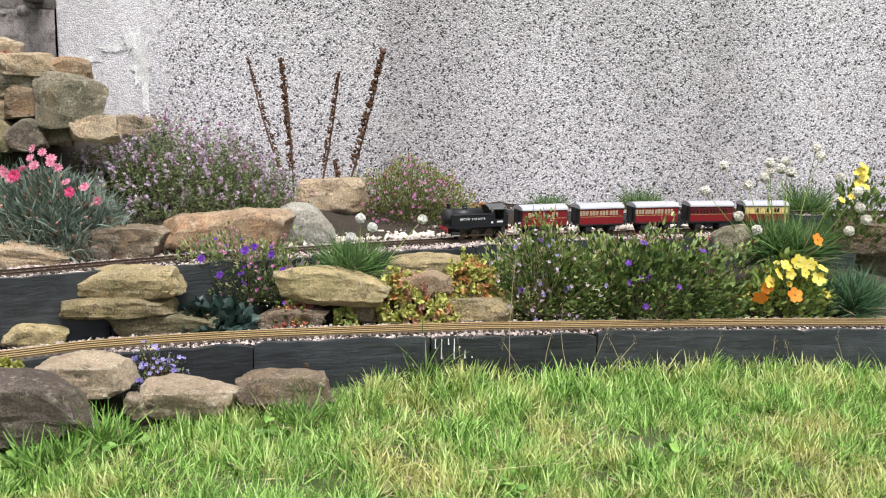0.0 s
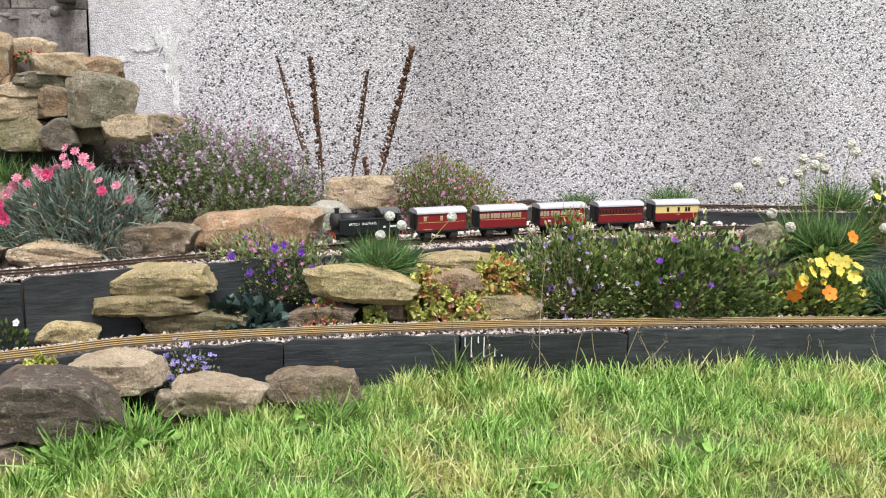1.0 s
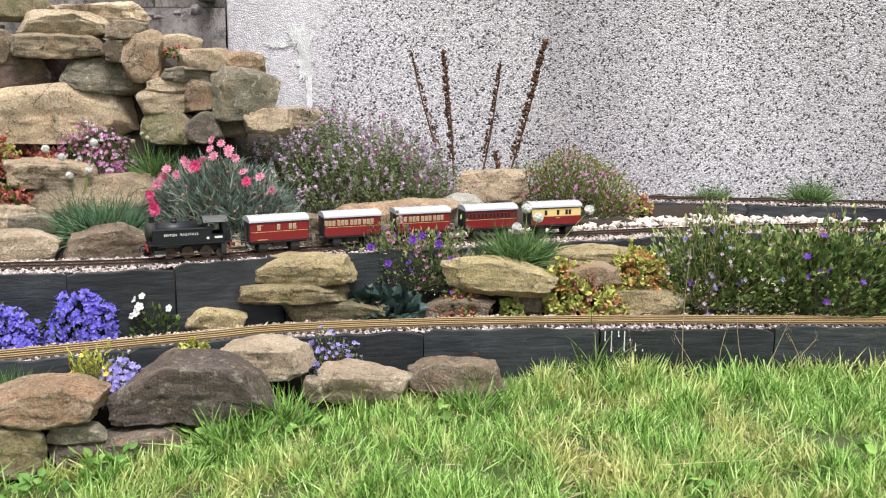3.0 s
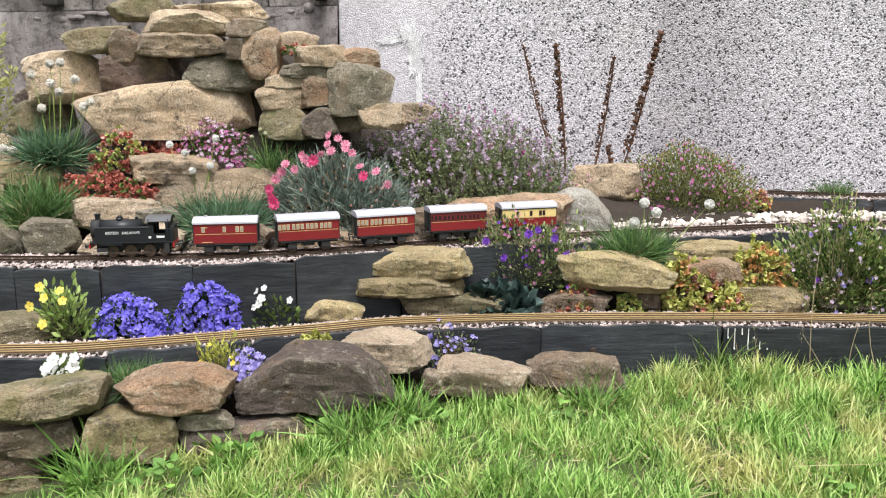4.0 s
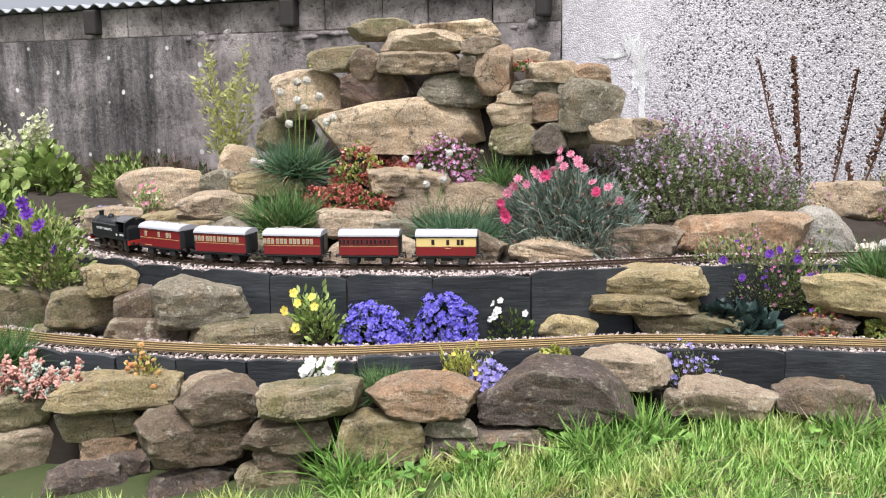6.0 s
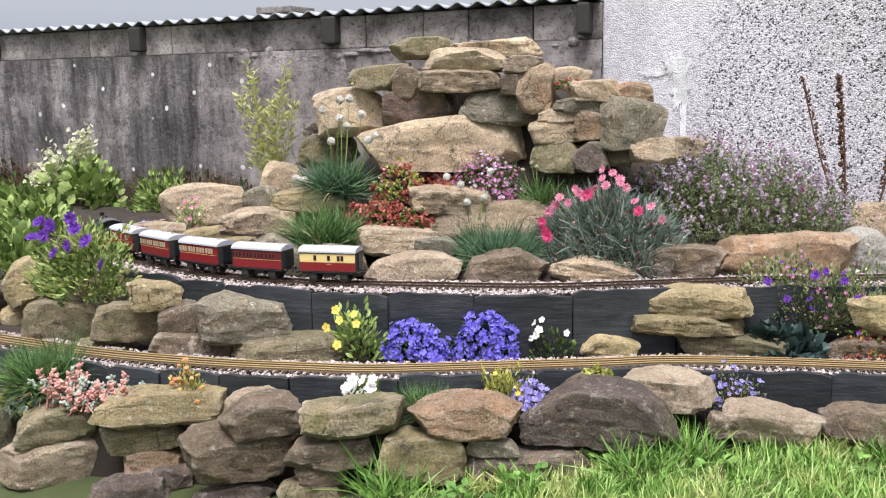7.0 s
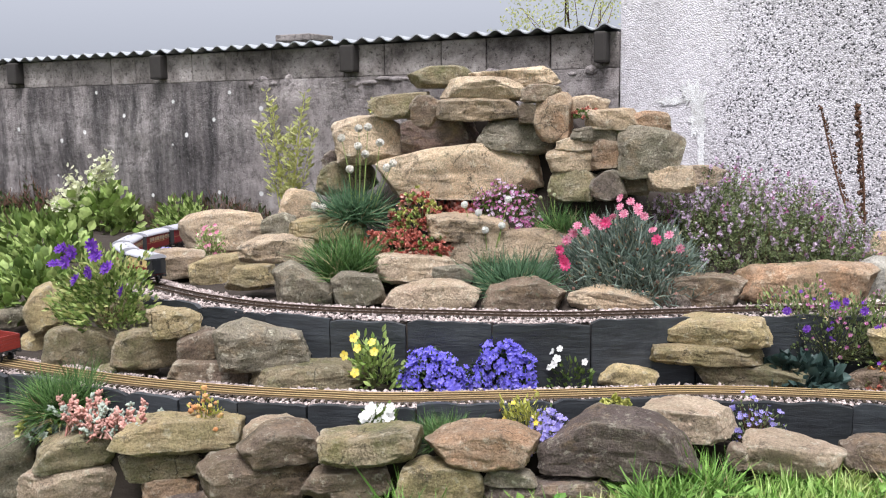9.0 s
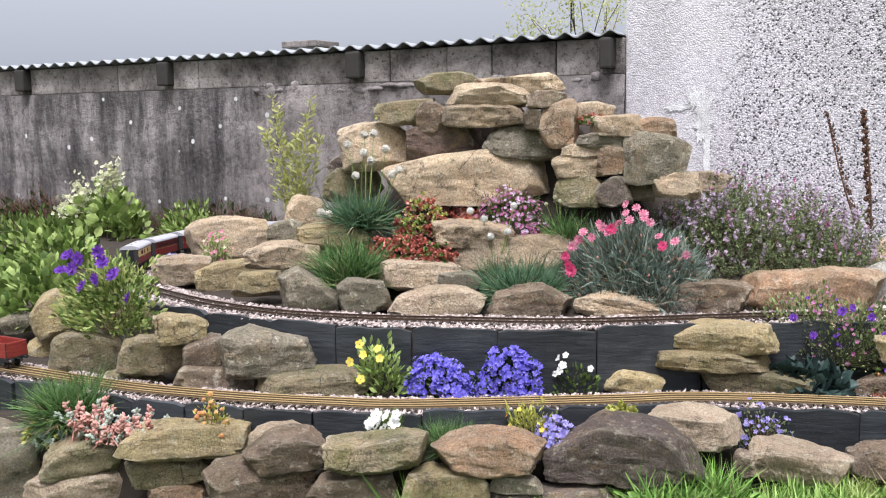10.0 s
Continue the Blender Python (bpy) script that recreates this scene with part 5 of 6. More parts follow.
F_LOB = leaf_mat("lobelia_blue_petal", (0.1, 0.08, 0.52), (0.29, 0.25, 0.82), 0.6, 0.2, 0.35)
F_LOBP = leaf_mat("faded_violet_petal", (0.2, 0.17, 0.5), (0.4, 0.36, 0.66), 0.6, 0.2, 0.35)
F_THYME = leaf_mat("pale_lilac_petal", (0.42, 0.29, 0.42), (0.74, 0.62, 0.74), 0.6, 0.2, 0.35)
F_VIOLET = leaf_mat("violet_petal", (0.1, 0.025, 0.32), (0.24, 0.08, 0.5), 0.6, 0.2, 0.35)
F_YELLOW = leaf_mat("yellow_petal", (0.76, 0.55, 0.04), (0.88, 0.76, 0.2), 0.6, 0.15, 0.35)
F_ORANGE = leaf_mat("orange_petal", (0.78, 0.2, 0.02), (0.85, 0.32, 0.04), 0.6, 0.15, 0.35)
F_WHITE = leaf_mat("white_petal", (0.7, 0.7, 0.66), (0.85, 0.85, 0.82), 0.6, 0.1, 0.35)
F_PINK = leaf_mat("pink_petal", (0.60, 0.13, 0.25), (0.80, 0.42, 0.52), 0.6, 0.2, 0.35)
F_CERISE = leaf_mat("cerise_petal", (0.62, 0.035, 0.16), (0.78, 0.14, 0.3), 0.6, 0.2, 0.35)
F_MAGENTA = leaf_mat("magenta_petal", (0.34, 0.07, 0.22), (0.55, 0.24, 0.42), 0.6, 0.2, 0.35)
F_CREAM = leaf_mat("cream_petal", (0.55, 0.58, 0.36), (0.75, 0.74, 0.55), 0.6, 0.1, 0.35)
F_POM = leaf_mat("papery_pompon", (0.66, 0.63, 0.56), (0.88, 0.86, 0.81), 0.7, 0.2, 0.3)
G_WEED = leaf_mat("lawn_weed_leaf", (0.07, 0.17, 0.03), (0.24, 0.42, 0.09))
W_LEAF = leaf_mat("pale_willow_leaf", (0.34, 0.38, 0.12), (0.62, 0.62, 0.28), 0.55, 0.2, 0.4)
STEM = leaf_mat("plant_stem", (0.1, 0.12, 0.04), (0.2, 0.2, 0.09), 0.7)
STRAW = leaf_mat("dry_stem", (0.36, 0.28, 0.15), (0.52, 0.43, 0.27), 0.8)
SEED = leaf_mat("brown_seed_pod", (0.075, 0.038, 0.025), (0.17, 0.09, 0.055), 0.85)


def wiggly(p, q, r, sag=0.1, seed=0, seg=5, sides=5):
    """A thin bent stalk from p to q, as verts and faces."""
    rng = random.Random(seed)
    p, q = Vector(p), Vector(q)
    side = Vector((rng.uniform(-1, 1), rng.uniform(-1, 1), 0)) * sag * (q - p).length
    v, f = [], []
    for k in range(seg + 1):
        t = k / seg
        c = p.lerp(q, t) + side * math.sin(math.pi * t)
        rr = r * (1 - 0.45 * t)
        for j in range(sides):
            a = math.tau * j / sides
            v.append((c.x + rr * math.cos(a), c.y + rr * math.sin(a), c.z))
    for k in range(seg):
        for j in range(sides):
            f.append((k * sides + j, k * sides + (j + 1) % sides, (k + 1) * sides + (j + 1) % sides, (k + 1) * sides + j))
    return v, f


def stalks(name, pairs, r, mat, parent, sag=0.08, seed=0):
    V, F = [], []
    for k, (p, q) in enumerate(pairs):
        v, f = wiggly(p, q, r, sag, seed * 31 + k)
        F += [tuple(i + len(V) for i in g) for g in f]
        V += v
    ob = mesh_from(name, V, F, mat, parent)
    if len(pairs) > 24:
        ob["kind"] = "stuff"
    return ob


def dome(rng, n, rx, ry, h, shell=0.55, lump=0.22, seed=0):
    """Places in a lumpy half-ellipsoid, and the outward way at each."""
    d = rng.normal(size=(n, 3))
    d /= np.linalg.norm(d, axis=1)[:, None]
    d[:, 2] = np.abs(d[:, 2])
    r = rng.uniform(shell ** 3, 1, n) ** (1 / 3)
    l = np.array([noise.noise(Vector((*(a * 2.6),)) + Vector((seed * 3.1, 0, 0))) + 0.5 * noise.noise(Vector((*(a * 6.3),)) + Vector((0, seed * 2.3, 0))) for a in d])
    r = r * (1 + lump * l)
    p = d * r[:, None] * np.array([rx, ry, h])
    return p, d / np.array([rx, ry, h]) * min(rx, h)


def plant(name, label, category, x, y, z, group=""):
    e = new(name)
    e.location = (x, y, z)
    tagged(e, label, category, group)
    return e


def bush(name, label, category, x, y, z, w, h, n, size, mat, flowers=(), deep=None, shape=LEAF, stems=40, upright=0.6, seed=1, lump=0.25, stem_mat=None, shell=0.5, loose=0.35):
    """A leafy mound: stems, foliage and flowers. flowers: rows of (mat, number, size, shape, shell)."""
    e = plant(name, label, category, x, y, z)
    rng = np.random.default_rng(seed)
    rx, ry = w / 2, (deep or w * 0.8) / 2
    p, d = dome(rng, n, rx, ry, h, shell, lump, seed)
    way = d + np.array([0, 0, upright]) + rng.normal(size=(n, 3)) * loose
    scatter("foliage", shape, p, way, size * rng.uniform(0.6, 1.3, n), mat, e, seed)
    if stems:
        k = rng.choice(n, min(stems, n), replace=False)
        stalks("stem", [((q[0] * 0.15, q[1] * 0.15, 0), tuple(q)) for q in p[k]], 0.0011, stem_mat or STEM, e, 0.06, seed)
    for j, (fm, fn, fs, fshape, fshell) in enumerate(flowers):
        p, d = dome(rng, fn, rx * 1.02, ry * 1.02, h * 1.03, fshell, lump, seed)
        way = d + np.array([0, -0.5, 0.5]) + rng.normal(size=(fn, 3)) * 0.3
        scatter("blossom", fshape, p, way, fs * rng.uniform(0.75, 1.2, fn), fm, e, seed + 5 + j)
    return e


def tuft(name, label, x, y, z, w, h, n, mat, seed=1, width=BLADE, category="grass tuft"):
    """Narrow blades springing from one root."""
    e = plant(name, label, category, x, y, z)
    n, w, h = int(n * 2.1), w * 0.9, h * 0.88
    rng = np.random.default_rng(seed)
    a, lean = rng.uniform(0, math.tau, n), np.abs(rng.normal(0, 0.72, n))
    way = np.stack([np.cos(a) * np.sin(lean), np.sin(a) * np.sin(lean), np.cos(lean)], 1)
    pos = np.stack([np.cos(a) * rng.uniform(0, 0.28, n) * w, np.sin(a) * rng.uniform(0, 0.28, n) * w, np.zeros(n)], 1)
    far = np.minimum(h / np.maximum(way[:, 2], 0.05), (w * 0.55) / np.maximum(np.hypot(way[:, 0], way[:, 1]), 0.05))
    scatter("blade_clump", width, pos, way, far * rng.uniform(0.6, 1.12, n), mat, e, seed)
    k = rng.choice(n, max(n // 14, 8), replace=False)
    scatter("dry_blade", width, pos[k], way[k] * np.array([1.25, 1.25, 0.8]), far[k] * rng.uniform(0.6, 0.95, len(k)), STRAW, e, seed + 1)
    return e


def poms(e, spots, r, mat=None, foot=0.0, seed=3, stem=None):
    """Round flower heads on thin stalks, in the plant's own space."""
    stalks("stem", [((q[0] * 0.35, q[1] * 0.35, foot), q) for q in spots], 0.0016, stem or G_LIGHT, e, 0.05, seed)
    for k, q in enumerate(spots):
        rng = np.random.default_rng(seed + k)
        d = rng.normal(size=(46, 3))
        d /= np.linalg.norm(d, axis=1)[:, None]
        hd = scatter("flower_head", FLOWER, d * r * 0.62 + np.array(q), d, r * 0.5 * rng.uniform(0.8, 1.2, 46), mat or F_POM, e, seed + k)
        hd.data.name = "flower_head"


def single(e, name, spots, r, mat, shape=FLOWER4, eye=None, seed=2, way=(0, -1, 0.45)):
    """Larger open flowers, each a part of its own, facing the lawn."""
    rng = np.random.default_rng(seed)
    for k, q in enumerate(spots):
        w = np.array([way]) + rng.normal(size=(1, 3)) * 0.35
        hd = scatter(name, shape, [q], w, r * rng.uniform(0.8, 1.15), mat, e, seed + k)
        if eye:
            scatter("flower_eye", BLOB, [np.array(q) + w[0] / np.linalg.norm(w[0]) * r * 0.12], w, r * 0.16, eye, hd, seed)


def around(n, w, h, seed, low=0.5, front=0.6):
    """Chance places on the near upper side of a plant."""
    rng = np.random.default_rng(seed)
    a = rng.uniform(math.pi * (1.5 - front), math.pi * (1.5 + front), n)
    t = rng.uniform(low, 1, n)
    r = np.sqrt(np.clip(1 - (t * 0.95) ** 2, 0, 1)) * w / 2
    return [(float(r[k] * math.cos(a[k])), float(r[k] * math.sin(a[k])), float(h * t[k])) for k in range(n)]


def sedum(name, label, x, y, z, w, h, n, mats, seed=1, leaf=0.007, deep=None):
    """A low mat of fleshy rosettes."""
    e = plant(name, label, "sedum", x, y, z)
    rng = np.random.default_rng(seed)
    p, d = dome(rng, n, w / 2, (deep or w * 0.6) / 2, h, 0.75, 0.3, seed)
    idx = rng.integers(0, len(mats), n)
    for j, m in enumerate(mats):
        c, dd = p[idx == j], d[idx == j]
        if not len(c):
            continue
        k = 11
        pos = np.repeat(c, k, 0)
        way = np.repeat(dd / (np.linalg.norm(dd, axis=1)[:, None] + 1e-9), k, 0) * 0.8 + rng.normal(size=(len(pos), 3)) * 0.75 + np.array([0, 0, 0.3])
        scatter("rosette_mat", LEAF_W, pos, way, leaf * rng.uniform(0.7, 1.3, len(pos)), m, e, seed + j)
    pp = p[rng.choice(n, min(18, n), replace=False)]
    stalks("stem", [((q[0] * 0.6, q[1] * 0.6, 0), tuple(q)) for q in pp], 0.0014, STEM, e, 0.05, seed)
    return e


def bz(x, y):
    return float(bed_z(x, y))


# behind the upper track
def thyme(x, y, z, w, deep, h, n, seed):
    """Upright woody sprigs with whorled leaves and flower heads at their tips."""
    e = plant("thyme_bush", "large grey-green thyme bush covered in pale lilac flowers", "thyme", x, y, z)
    rng = np.random.default_rng(seed)
    tip, d = dome(rng, n, w / 2, deep / 2, h, 0.72, 0.22, seed)
    tip = tip * np.array([1, 1, 1]) + rng.normal(size=tip.shape) * np.array([0.008, 0.008, 0.012])
    tip[:, 2] = np.maximum(tip[:, 2], 0.015)
    way = d / (np.linalg.norm(d, axis=1)[:, None] + 1e-9) * 0.45 + np.array([0, 0, 0.9]) + rng.normal(size=d.shape) * 0.22
    way /= np.linalg.norm(way, axis=1)[:, None]
    long = rng.uniform(0.07, 0.13, n)
    foot = tip - way * np.minimum(long, tip[:, 2] / np.maximum(way[:, 2], 0.3))[:, None]
    k = 24
    t = rng.uniform(0.05, 0.97, (n, k, 1))
    pos = (foot[:, None] * (1 - t) + tip[:, None] * t).reshape(-1, 3)
    out = rng.normal(size=pos.shape)
    out[:, 2] = np.abs(out[:, 2]) * 0.6 + 0.25
    scatter("foliage", LEAF, pos + out * 0.0012, out, 0.0085 * rng.uniform(0.6, 1.25, len(pos)), G_THYME, e, seed)
    for j, (mat, share, m, lo, size, shape) in enumerate(((F_THYME, 0.46, 9, 0.80, 0.0040, FLOWER), (SEED, 0.28, 8, 0.76, 0.0065, LEAF_N), (F_MAGENTA, 0.10, 5, 0.85, 0.0032, FLOWER))):
        q = np.where(rng.uniform(size=n) < share * (0.25 + 0.9 * tip[:, 2] / h))[0]
        t = rng.uniform(lo, 1.03, (len(q), m, 1))
        pos = (foot[q][:, None] * (1 - t) + tip[q][:, None] * t).reshape(-1, 3)
        out = rng.normal(size=pos.shape) + np.array([0, -0.5, 0.5])
        scatter("blossom", shape, pos + rng.normal(size=pos.shape) * 0.002, out, size * rng.uniform(0.75, 1.25, len(pos)), mat, e, seed + 3 + j)
    q = rng.choice(n, 240, replace=False)
    stalks("stem", [(tuple(a), tuple(b)) for a, b in zip(foot[q], tip[q])], 0.0009, SEED, e, 0.03, seed)
    q = rng.choice(n, 60, replace=False)
    stalks("stem", [((b[0] * 0.3, b[1] * 0.3, 0), tuple(b)) for b in foot[q]], 0.0022, SEED, e, 0.05, seed + 1)
    return e


thyme(-0.745, 2.58, 0.36, 0.76, 0.42, 0.285, 2300, 3)
dn = bush("dianthus", "blue-grey dianthus clump with pink double flowers", "dianthus", -0.965, 2.285, 0.335, 0.37, 0.185, 5200, 0.052, G_BLUE, [(P_SEDUM, 130, 0.0042, BLOB, 0.9), (SEED, 160, 0.004, BLOB, 0.9), (STRAW, 500, 0.03, LEAF_T, 0.75)], 0.28, LEAF_T, 60, 0.9, 4, 0.25, None, 0.4, 0.75)
PINKS = [(-0.02, -0.08, 0.215), (0.0, -0.08, 0.238), (0.035, -0.05, 0.235), (-0.06, -0.08, 0.2), (0.085, -0.09, 0.185), (-0.085, -0.09, 0.175), (-0.115, -0.1, 0.17), (0.02, -0.06, 0.25), (-0.1, -0.11, 0.19), (0.055, -0.06, 0.215), (-0.135, -0.09, 0.15), (-0.04, -0.1, 0.19), (0.012, -0.09, 0.222), (0.045, -0.08, 0.228), (-0.072, -0.07, 0.208), (0.12, -0.07, 0.172), (0.145, -0.06, 0.14), (-0.015, -0.03, 0.255)]
CERISES = [(-0.15, -0.1, 0.125), (-0.12, -0.14, 0.095), (0.1, -0.11, 0.165), (-0.03, -0.1, 0.2), (-0.128, -0.13, 0.108)]
single(dn, "flower", PINKS, 0.0122, F_PINK, DOUBLE, None, 6)
single(dn, "flower", CERISES, 0.0150, F_CERISE, DOUBLE, None, 7, (0, -1, 0.2))
stalks("flower_stalk", [((a * 0.5, b * 0.5, 0.06), (a, b, c)) for a, b, c in PINKS + CERISES], 0.0011, G_BLUE, dn, 0.05, 8)
tf = tuft("thrift_tuft", "green thrift cushion beside the upper track", -1.662, 2.03, 0.36, 0.20, 0.145, 800, G_TUFT, 5)
tuft("thrift_tuft", "low green thrift cushion behind the upper track", -1.221, 2.15, 0.345, 0.25, 0.105, 900, G_TEAL, 6)
t3 = tuft("thrift_tuft", "blue-green thrift cushion with tall papery seed heads", -1.735, 2.205, 0.507, 0.22, 0.10, 800, G_TEAL, 7)
poms(t3, [(-0.03, -0.02, 0.235), (0.025, -0.015, 0.262), (0.055, -0.015, 0.265), (0.025, -0.02, 0.213), (0.09, -0.01, 0.222), (0.042, -0.01, 0.19), (0.13, -0.01, 0.166), (0.11, -0.01, 0.153), (-0.07, -0.1, 0.05), (-0.045, -0.1, 0.045), (0.015, -0.05, 0.15)], 0.0125, None, 0, 4)
t4 = tuft("thrift_tuft", "green thrift tuft under the big boulder", -1.172, 2.38, 0.46, 0.17, 0.10, 600, G_TUFT, 8)
poms(t4, [(-0.06, -0.03, 0.115), (-0.035, -0.03, 0.135), (-0.02, -0.03, 0.125)], 0.006, F_CREAM, 0, 9)
tv = tuft("thrift_tuft", "sparse thrift with white pompon flowers", -1.33, 2.22, 0.40, 0.10, 0.05, 160, G_TUFT, 10)
poms(tv, [(-0.06, -0.02, 0.165), (-0.024, -0.01, 0.144), (0.058, 0.0, 0.181), (0.04, 0.0, 0.111), (-0.028, -0.01, 0.093), (0.0, -0.02, 0.1)], 0.0105, F_WHITE, 0, 11)
sedum("sedum_mat", "mat of red sedum rosettes between the stones", -1.565, 2.15, 0.41, 0.30, 0.085, 620, [R_SEDUM, R_SEDUM, R_SEDUM, R_SEDUM, G_MID], 12, 0.0095, 0.16)
sedum("sedum_mat", "yellow-green and red sedum spilling over stones", -1.556, 2.23, 0.49, 0.17, 0.10, 230, [Y_SEDUM, G_LIGHT, R_SEDUM, R_SEDUM, P_SEDUM], 13, 0.01)
sedum("sedum_mat", "low red sedum below the boulder", -1.477, 2.325, 0.50, 0.16, 0.06, 180, [R_SEDUM, R_SEDUM, P_SEDUM], 14, 0.01)
bush("heather", "heather clump with magenta flowers below the boulder", "heather", -1.336, 2.345, 0.485, 0.20, 0.13, 2400, 0.013, G_MID, [(F_MAGENTA, 420, 0.0045, FLOWER, 0.85), (F_THYME, 260, 0.0045, FLOWER, 0.85), (R_SEDUM, 240, 0.009, LEAF_N, 0.8)], 0.15, LEAF_N, 40, 1.0, 15, 0.4)
bush("saxifrage", "small saxifrage with pink flowers beside the loop", "saxifrage", -2.264, 2.19, 0.36, 0.10, 0.11, 500, 0.01, G_LIGHT, [(F_PINK, 60, 0.006, FLOWER, 0.8), (F_CREAM, 30, 0.006, FLOWER, 0.8)], 0.1, LEAF, 20, 0.8, 16)
bush("lobelia", "blue lobelia beside the far side of the loop", "lobelia", -2.42, 2.17, 0.335, 0.11, 0.055, 300, 0.009, G_MID, [(F_LOBP, 130, 0.0075, FLOWER, 0.8)], 0.09, LEAF, 12, 0.8, 17)
bush("dwarf_shrub", "low shrub of olive leaves tipped with pink buds", "shrub", -0.105, 2.80, 0.345, 0.40, 0.17, 6500, 0.009, G_OLIVE, [(F_MAGENTA, 300, 0.0045, FLOWER, 0.88), (P_SEDUM, 420, 0.006, LEAF_N, 0.9), (R_SEDUM, 260, 0.008, LEAF, 0.88), (G_LIGHT, 1800, 0.009, LEAF, 0.8), (G_YELLOW, 700, 0.008, LEAF, 0.85)], 0.25, LEAF, 90, 0.9, 18, 0.3)
sedum("sedum_mat", "small reddish sedum at the wall's foot", 0.10, 2.87, 0.345, 0.11, 0.05, 80, [O_SEDUM, Y_SEDUM, P_SEDUM], 19, 0.009)
for k, (xx, yy, ww, hh) in enumerate(((0.315, 2.985, 0.16, 0.05), (0.60, 2.995, 0.19, 0.075), (1.11, 3.02, 0.2, 0.10))):
    tuft("grass_tuft", "small green tuft at the foot of the house wall", xx * 1.04, yy, TOP_Z - 0.01, ww, hh, 340, G_TUFT, 20 + k)


def spire(x, y, z, dx, h, seed, thick):
    """A dead foxglove stem set with brown seed pods."""
    e = plant("foxglove_spike", "dead brown foxglove spike with dry seed pods", "foxglove", x, y, z, "dead foxglove spikes")
    rng = np.random.default_rng(seed)
    stalks("stem", [((0, 0, 0), (dx, 0, h))], 0.0034, SEED, e, 0.02, seed)
    n = int(h * 520 * thick)
    t = rng.uniform(0.12, 1.0, n) ** 0.8
    a = rng.uniform(0, math.tau, n)
    r = (0.0085 * thick) * (1.15 - 0.5 * t) * rng.uniform(0.6, 1.2, n)
    p = np.stack([dx * t + np.cos(a) * r, np.sin(a) * r, h * t], 1)
    scatter("seed_husk", BLOB, p, np.stack([np.cos(a), np.sin(a), np.full(n, 0.8)], 1), 0.0048 * thick * rng.uniform(0.6, 1.2, n), SEED, e, seed, 1.5)


spire(-0.452, 2.74, 0.43, -0.115, 0.385, 1, 0.62)
spire(-0.44, 2.755, 0.43, -0.035, 0.39, 2, 0.85)
spire(-0.365, 2.76, 0.43, 0.055, 0.355, 3, 0.7)
spire(-0.29, 2.775, 0.43, 0.105, 0.42, 4, 0.95)
spire(-0.305, 2.765, 0.43, -0.015, 0.10, 5, 0.9)

# between the tracks
bush("lobelia", "dense mound of blue lobelia between the tracks", "lobelia", -1.262, 1.76, 0.185, 0.165, 0.098, 1500, 0.012, G_DARK, [(F_LOB, 800, 0.0072, FLOWER, 0.86)], 0.11, LEAF, 30, 0.6, 31, 0.3)
bush("lobelia", "tall mound of blue lobelia against the slate", "lobelia", -1.122, 1.835, 0.185, 0.155, 0.118, 1500, 0.012, G_DARK, [(F_LOB, 800, 0.0072, FLOWER, 0.86)], 0.11, LEAF, 30, 0.6, 32, 0.3)
pv = bush("pansy", "yellow-flowered pansy in front of the slate", "pansy", -1.387, 1.715, 0.195, 0.13, 0.115, 380, 0.02, G_LIGHT, [], 0.09, LEAF, 40, 0.8, 33, 0.35)
single(pv, "flower", [(0.022, -0.04, 0.115), (-0.025, -0.04, 0.12), (-0.01, -0.05, 0.10), (-0.045, -0.05, 0.08), (-0.015, -0.055, 0.045), (0.03, -0.045, 0.095)], 0.0098, F_YELLOW, FLOWER4, None, 34)
pw = bush("pansy", "white-flowered pansy in front of the slate", "pansy", -0.99, 1.905, 0.195, 0.11, 0.075, 360, 0.014, G_MID, [], 0.08, LEAF, 40, 0.9, 35, 0.35)
single(pw, "flower", [(-0.03, -0.03, 0.085), (-0.015, -0.035, 0.07), (-0.03, -0.04, 0.05), (-0.01, -0.03, 0.092), (-0.02, -0.04, 0.058), (0.045, -0.02, 0.065)], 0.0088, F_WHITE, FLOWER4, None, 36)
aj = bush("bugle_plant", "dark bronze leafy bugle between the stones", "bugle", -0.526, 2.10, 0.19, 0.19, 0.065, 340, 0.034, G_AJUGA, [], 0.10, LEAF_W, 20, 0.1, 37, 0.2, None, 0.5, 0.4)
wv = bush("aubrieta", "straggly grey-green aubrieta with violet flowers", "aubrieta", -0.47, 2.215, 0.245, 0.40, 0.145, 2000, 0.0135, G_THYME, [(STRAW, 260, 0.02, LEAF_N, 0.9), (F_VIOLET, 60, 0.005, FLOWER, 0.9), (F_MAGENTA, 110, 0.0045, FLOWER, 0.9), (G_LIGHT, 700, 0.012, LEAF, 0.8)], 0.13, LEAF, 160, 0.9, 38, 0.55)
single(wv, "flower", [(-0.09, -0.06, 0.11), (-0.045, -0.07, 0.075), (0.01, -0.05, 0.13), (0.1, -0.06, 0.085), (0.03, -0.05, 0.14), (0.07, -0.04, 0.12)], 0.0115, F_VIOLET, DOUBLE, None, 39)
sedum("sedum_mat", "rusty green sedum against the track", -0.343, 2.15, 0.195, 0.13, 0.065, 150, [G_MID, R_SEDUM, O_SEDUM, G_OLIVE], 40, 0.008)
th = tuft("thrift_tuft", "green thrift cushion with white pompon flowers", -0.224, 2.285, 0.295, 0.19, 0.092, 900, G_TUFT, 41)
poms(th, [(0.022, -0.01, 0.145), (0.05, 0.0, 0.122), (0.172, 0.02, 0.142), (0.0, -0.02, 0.1)], 0.0135, F_WHITE, 0, 42)
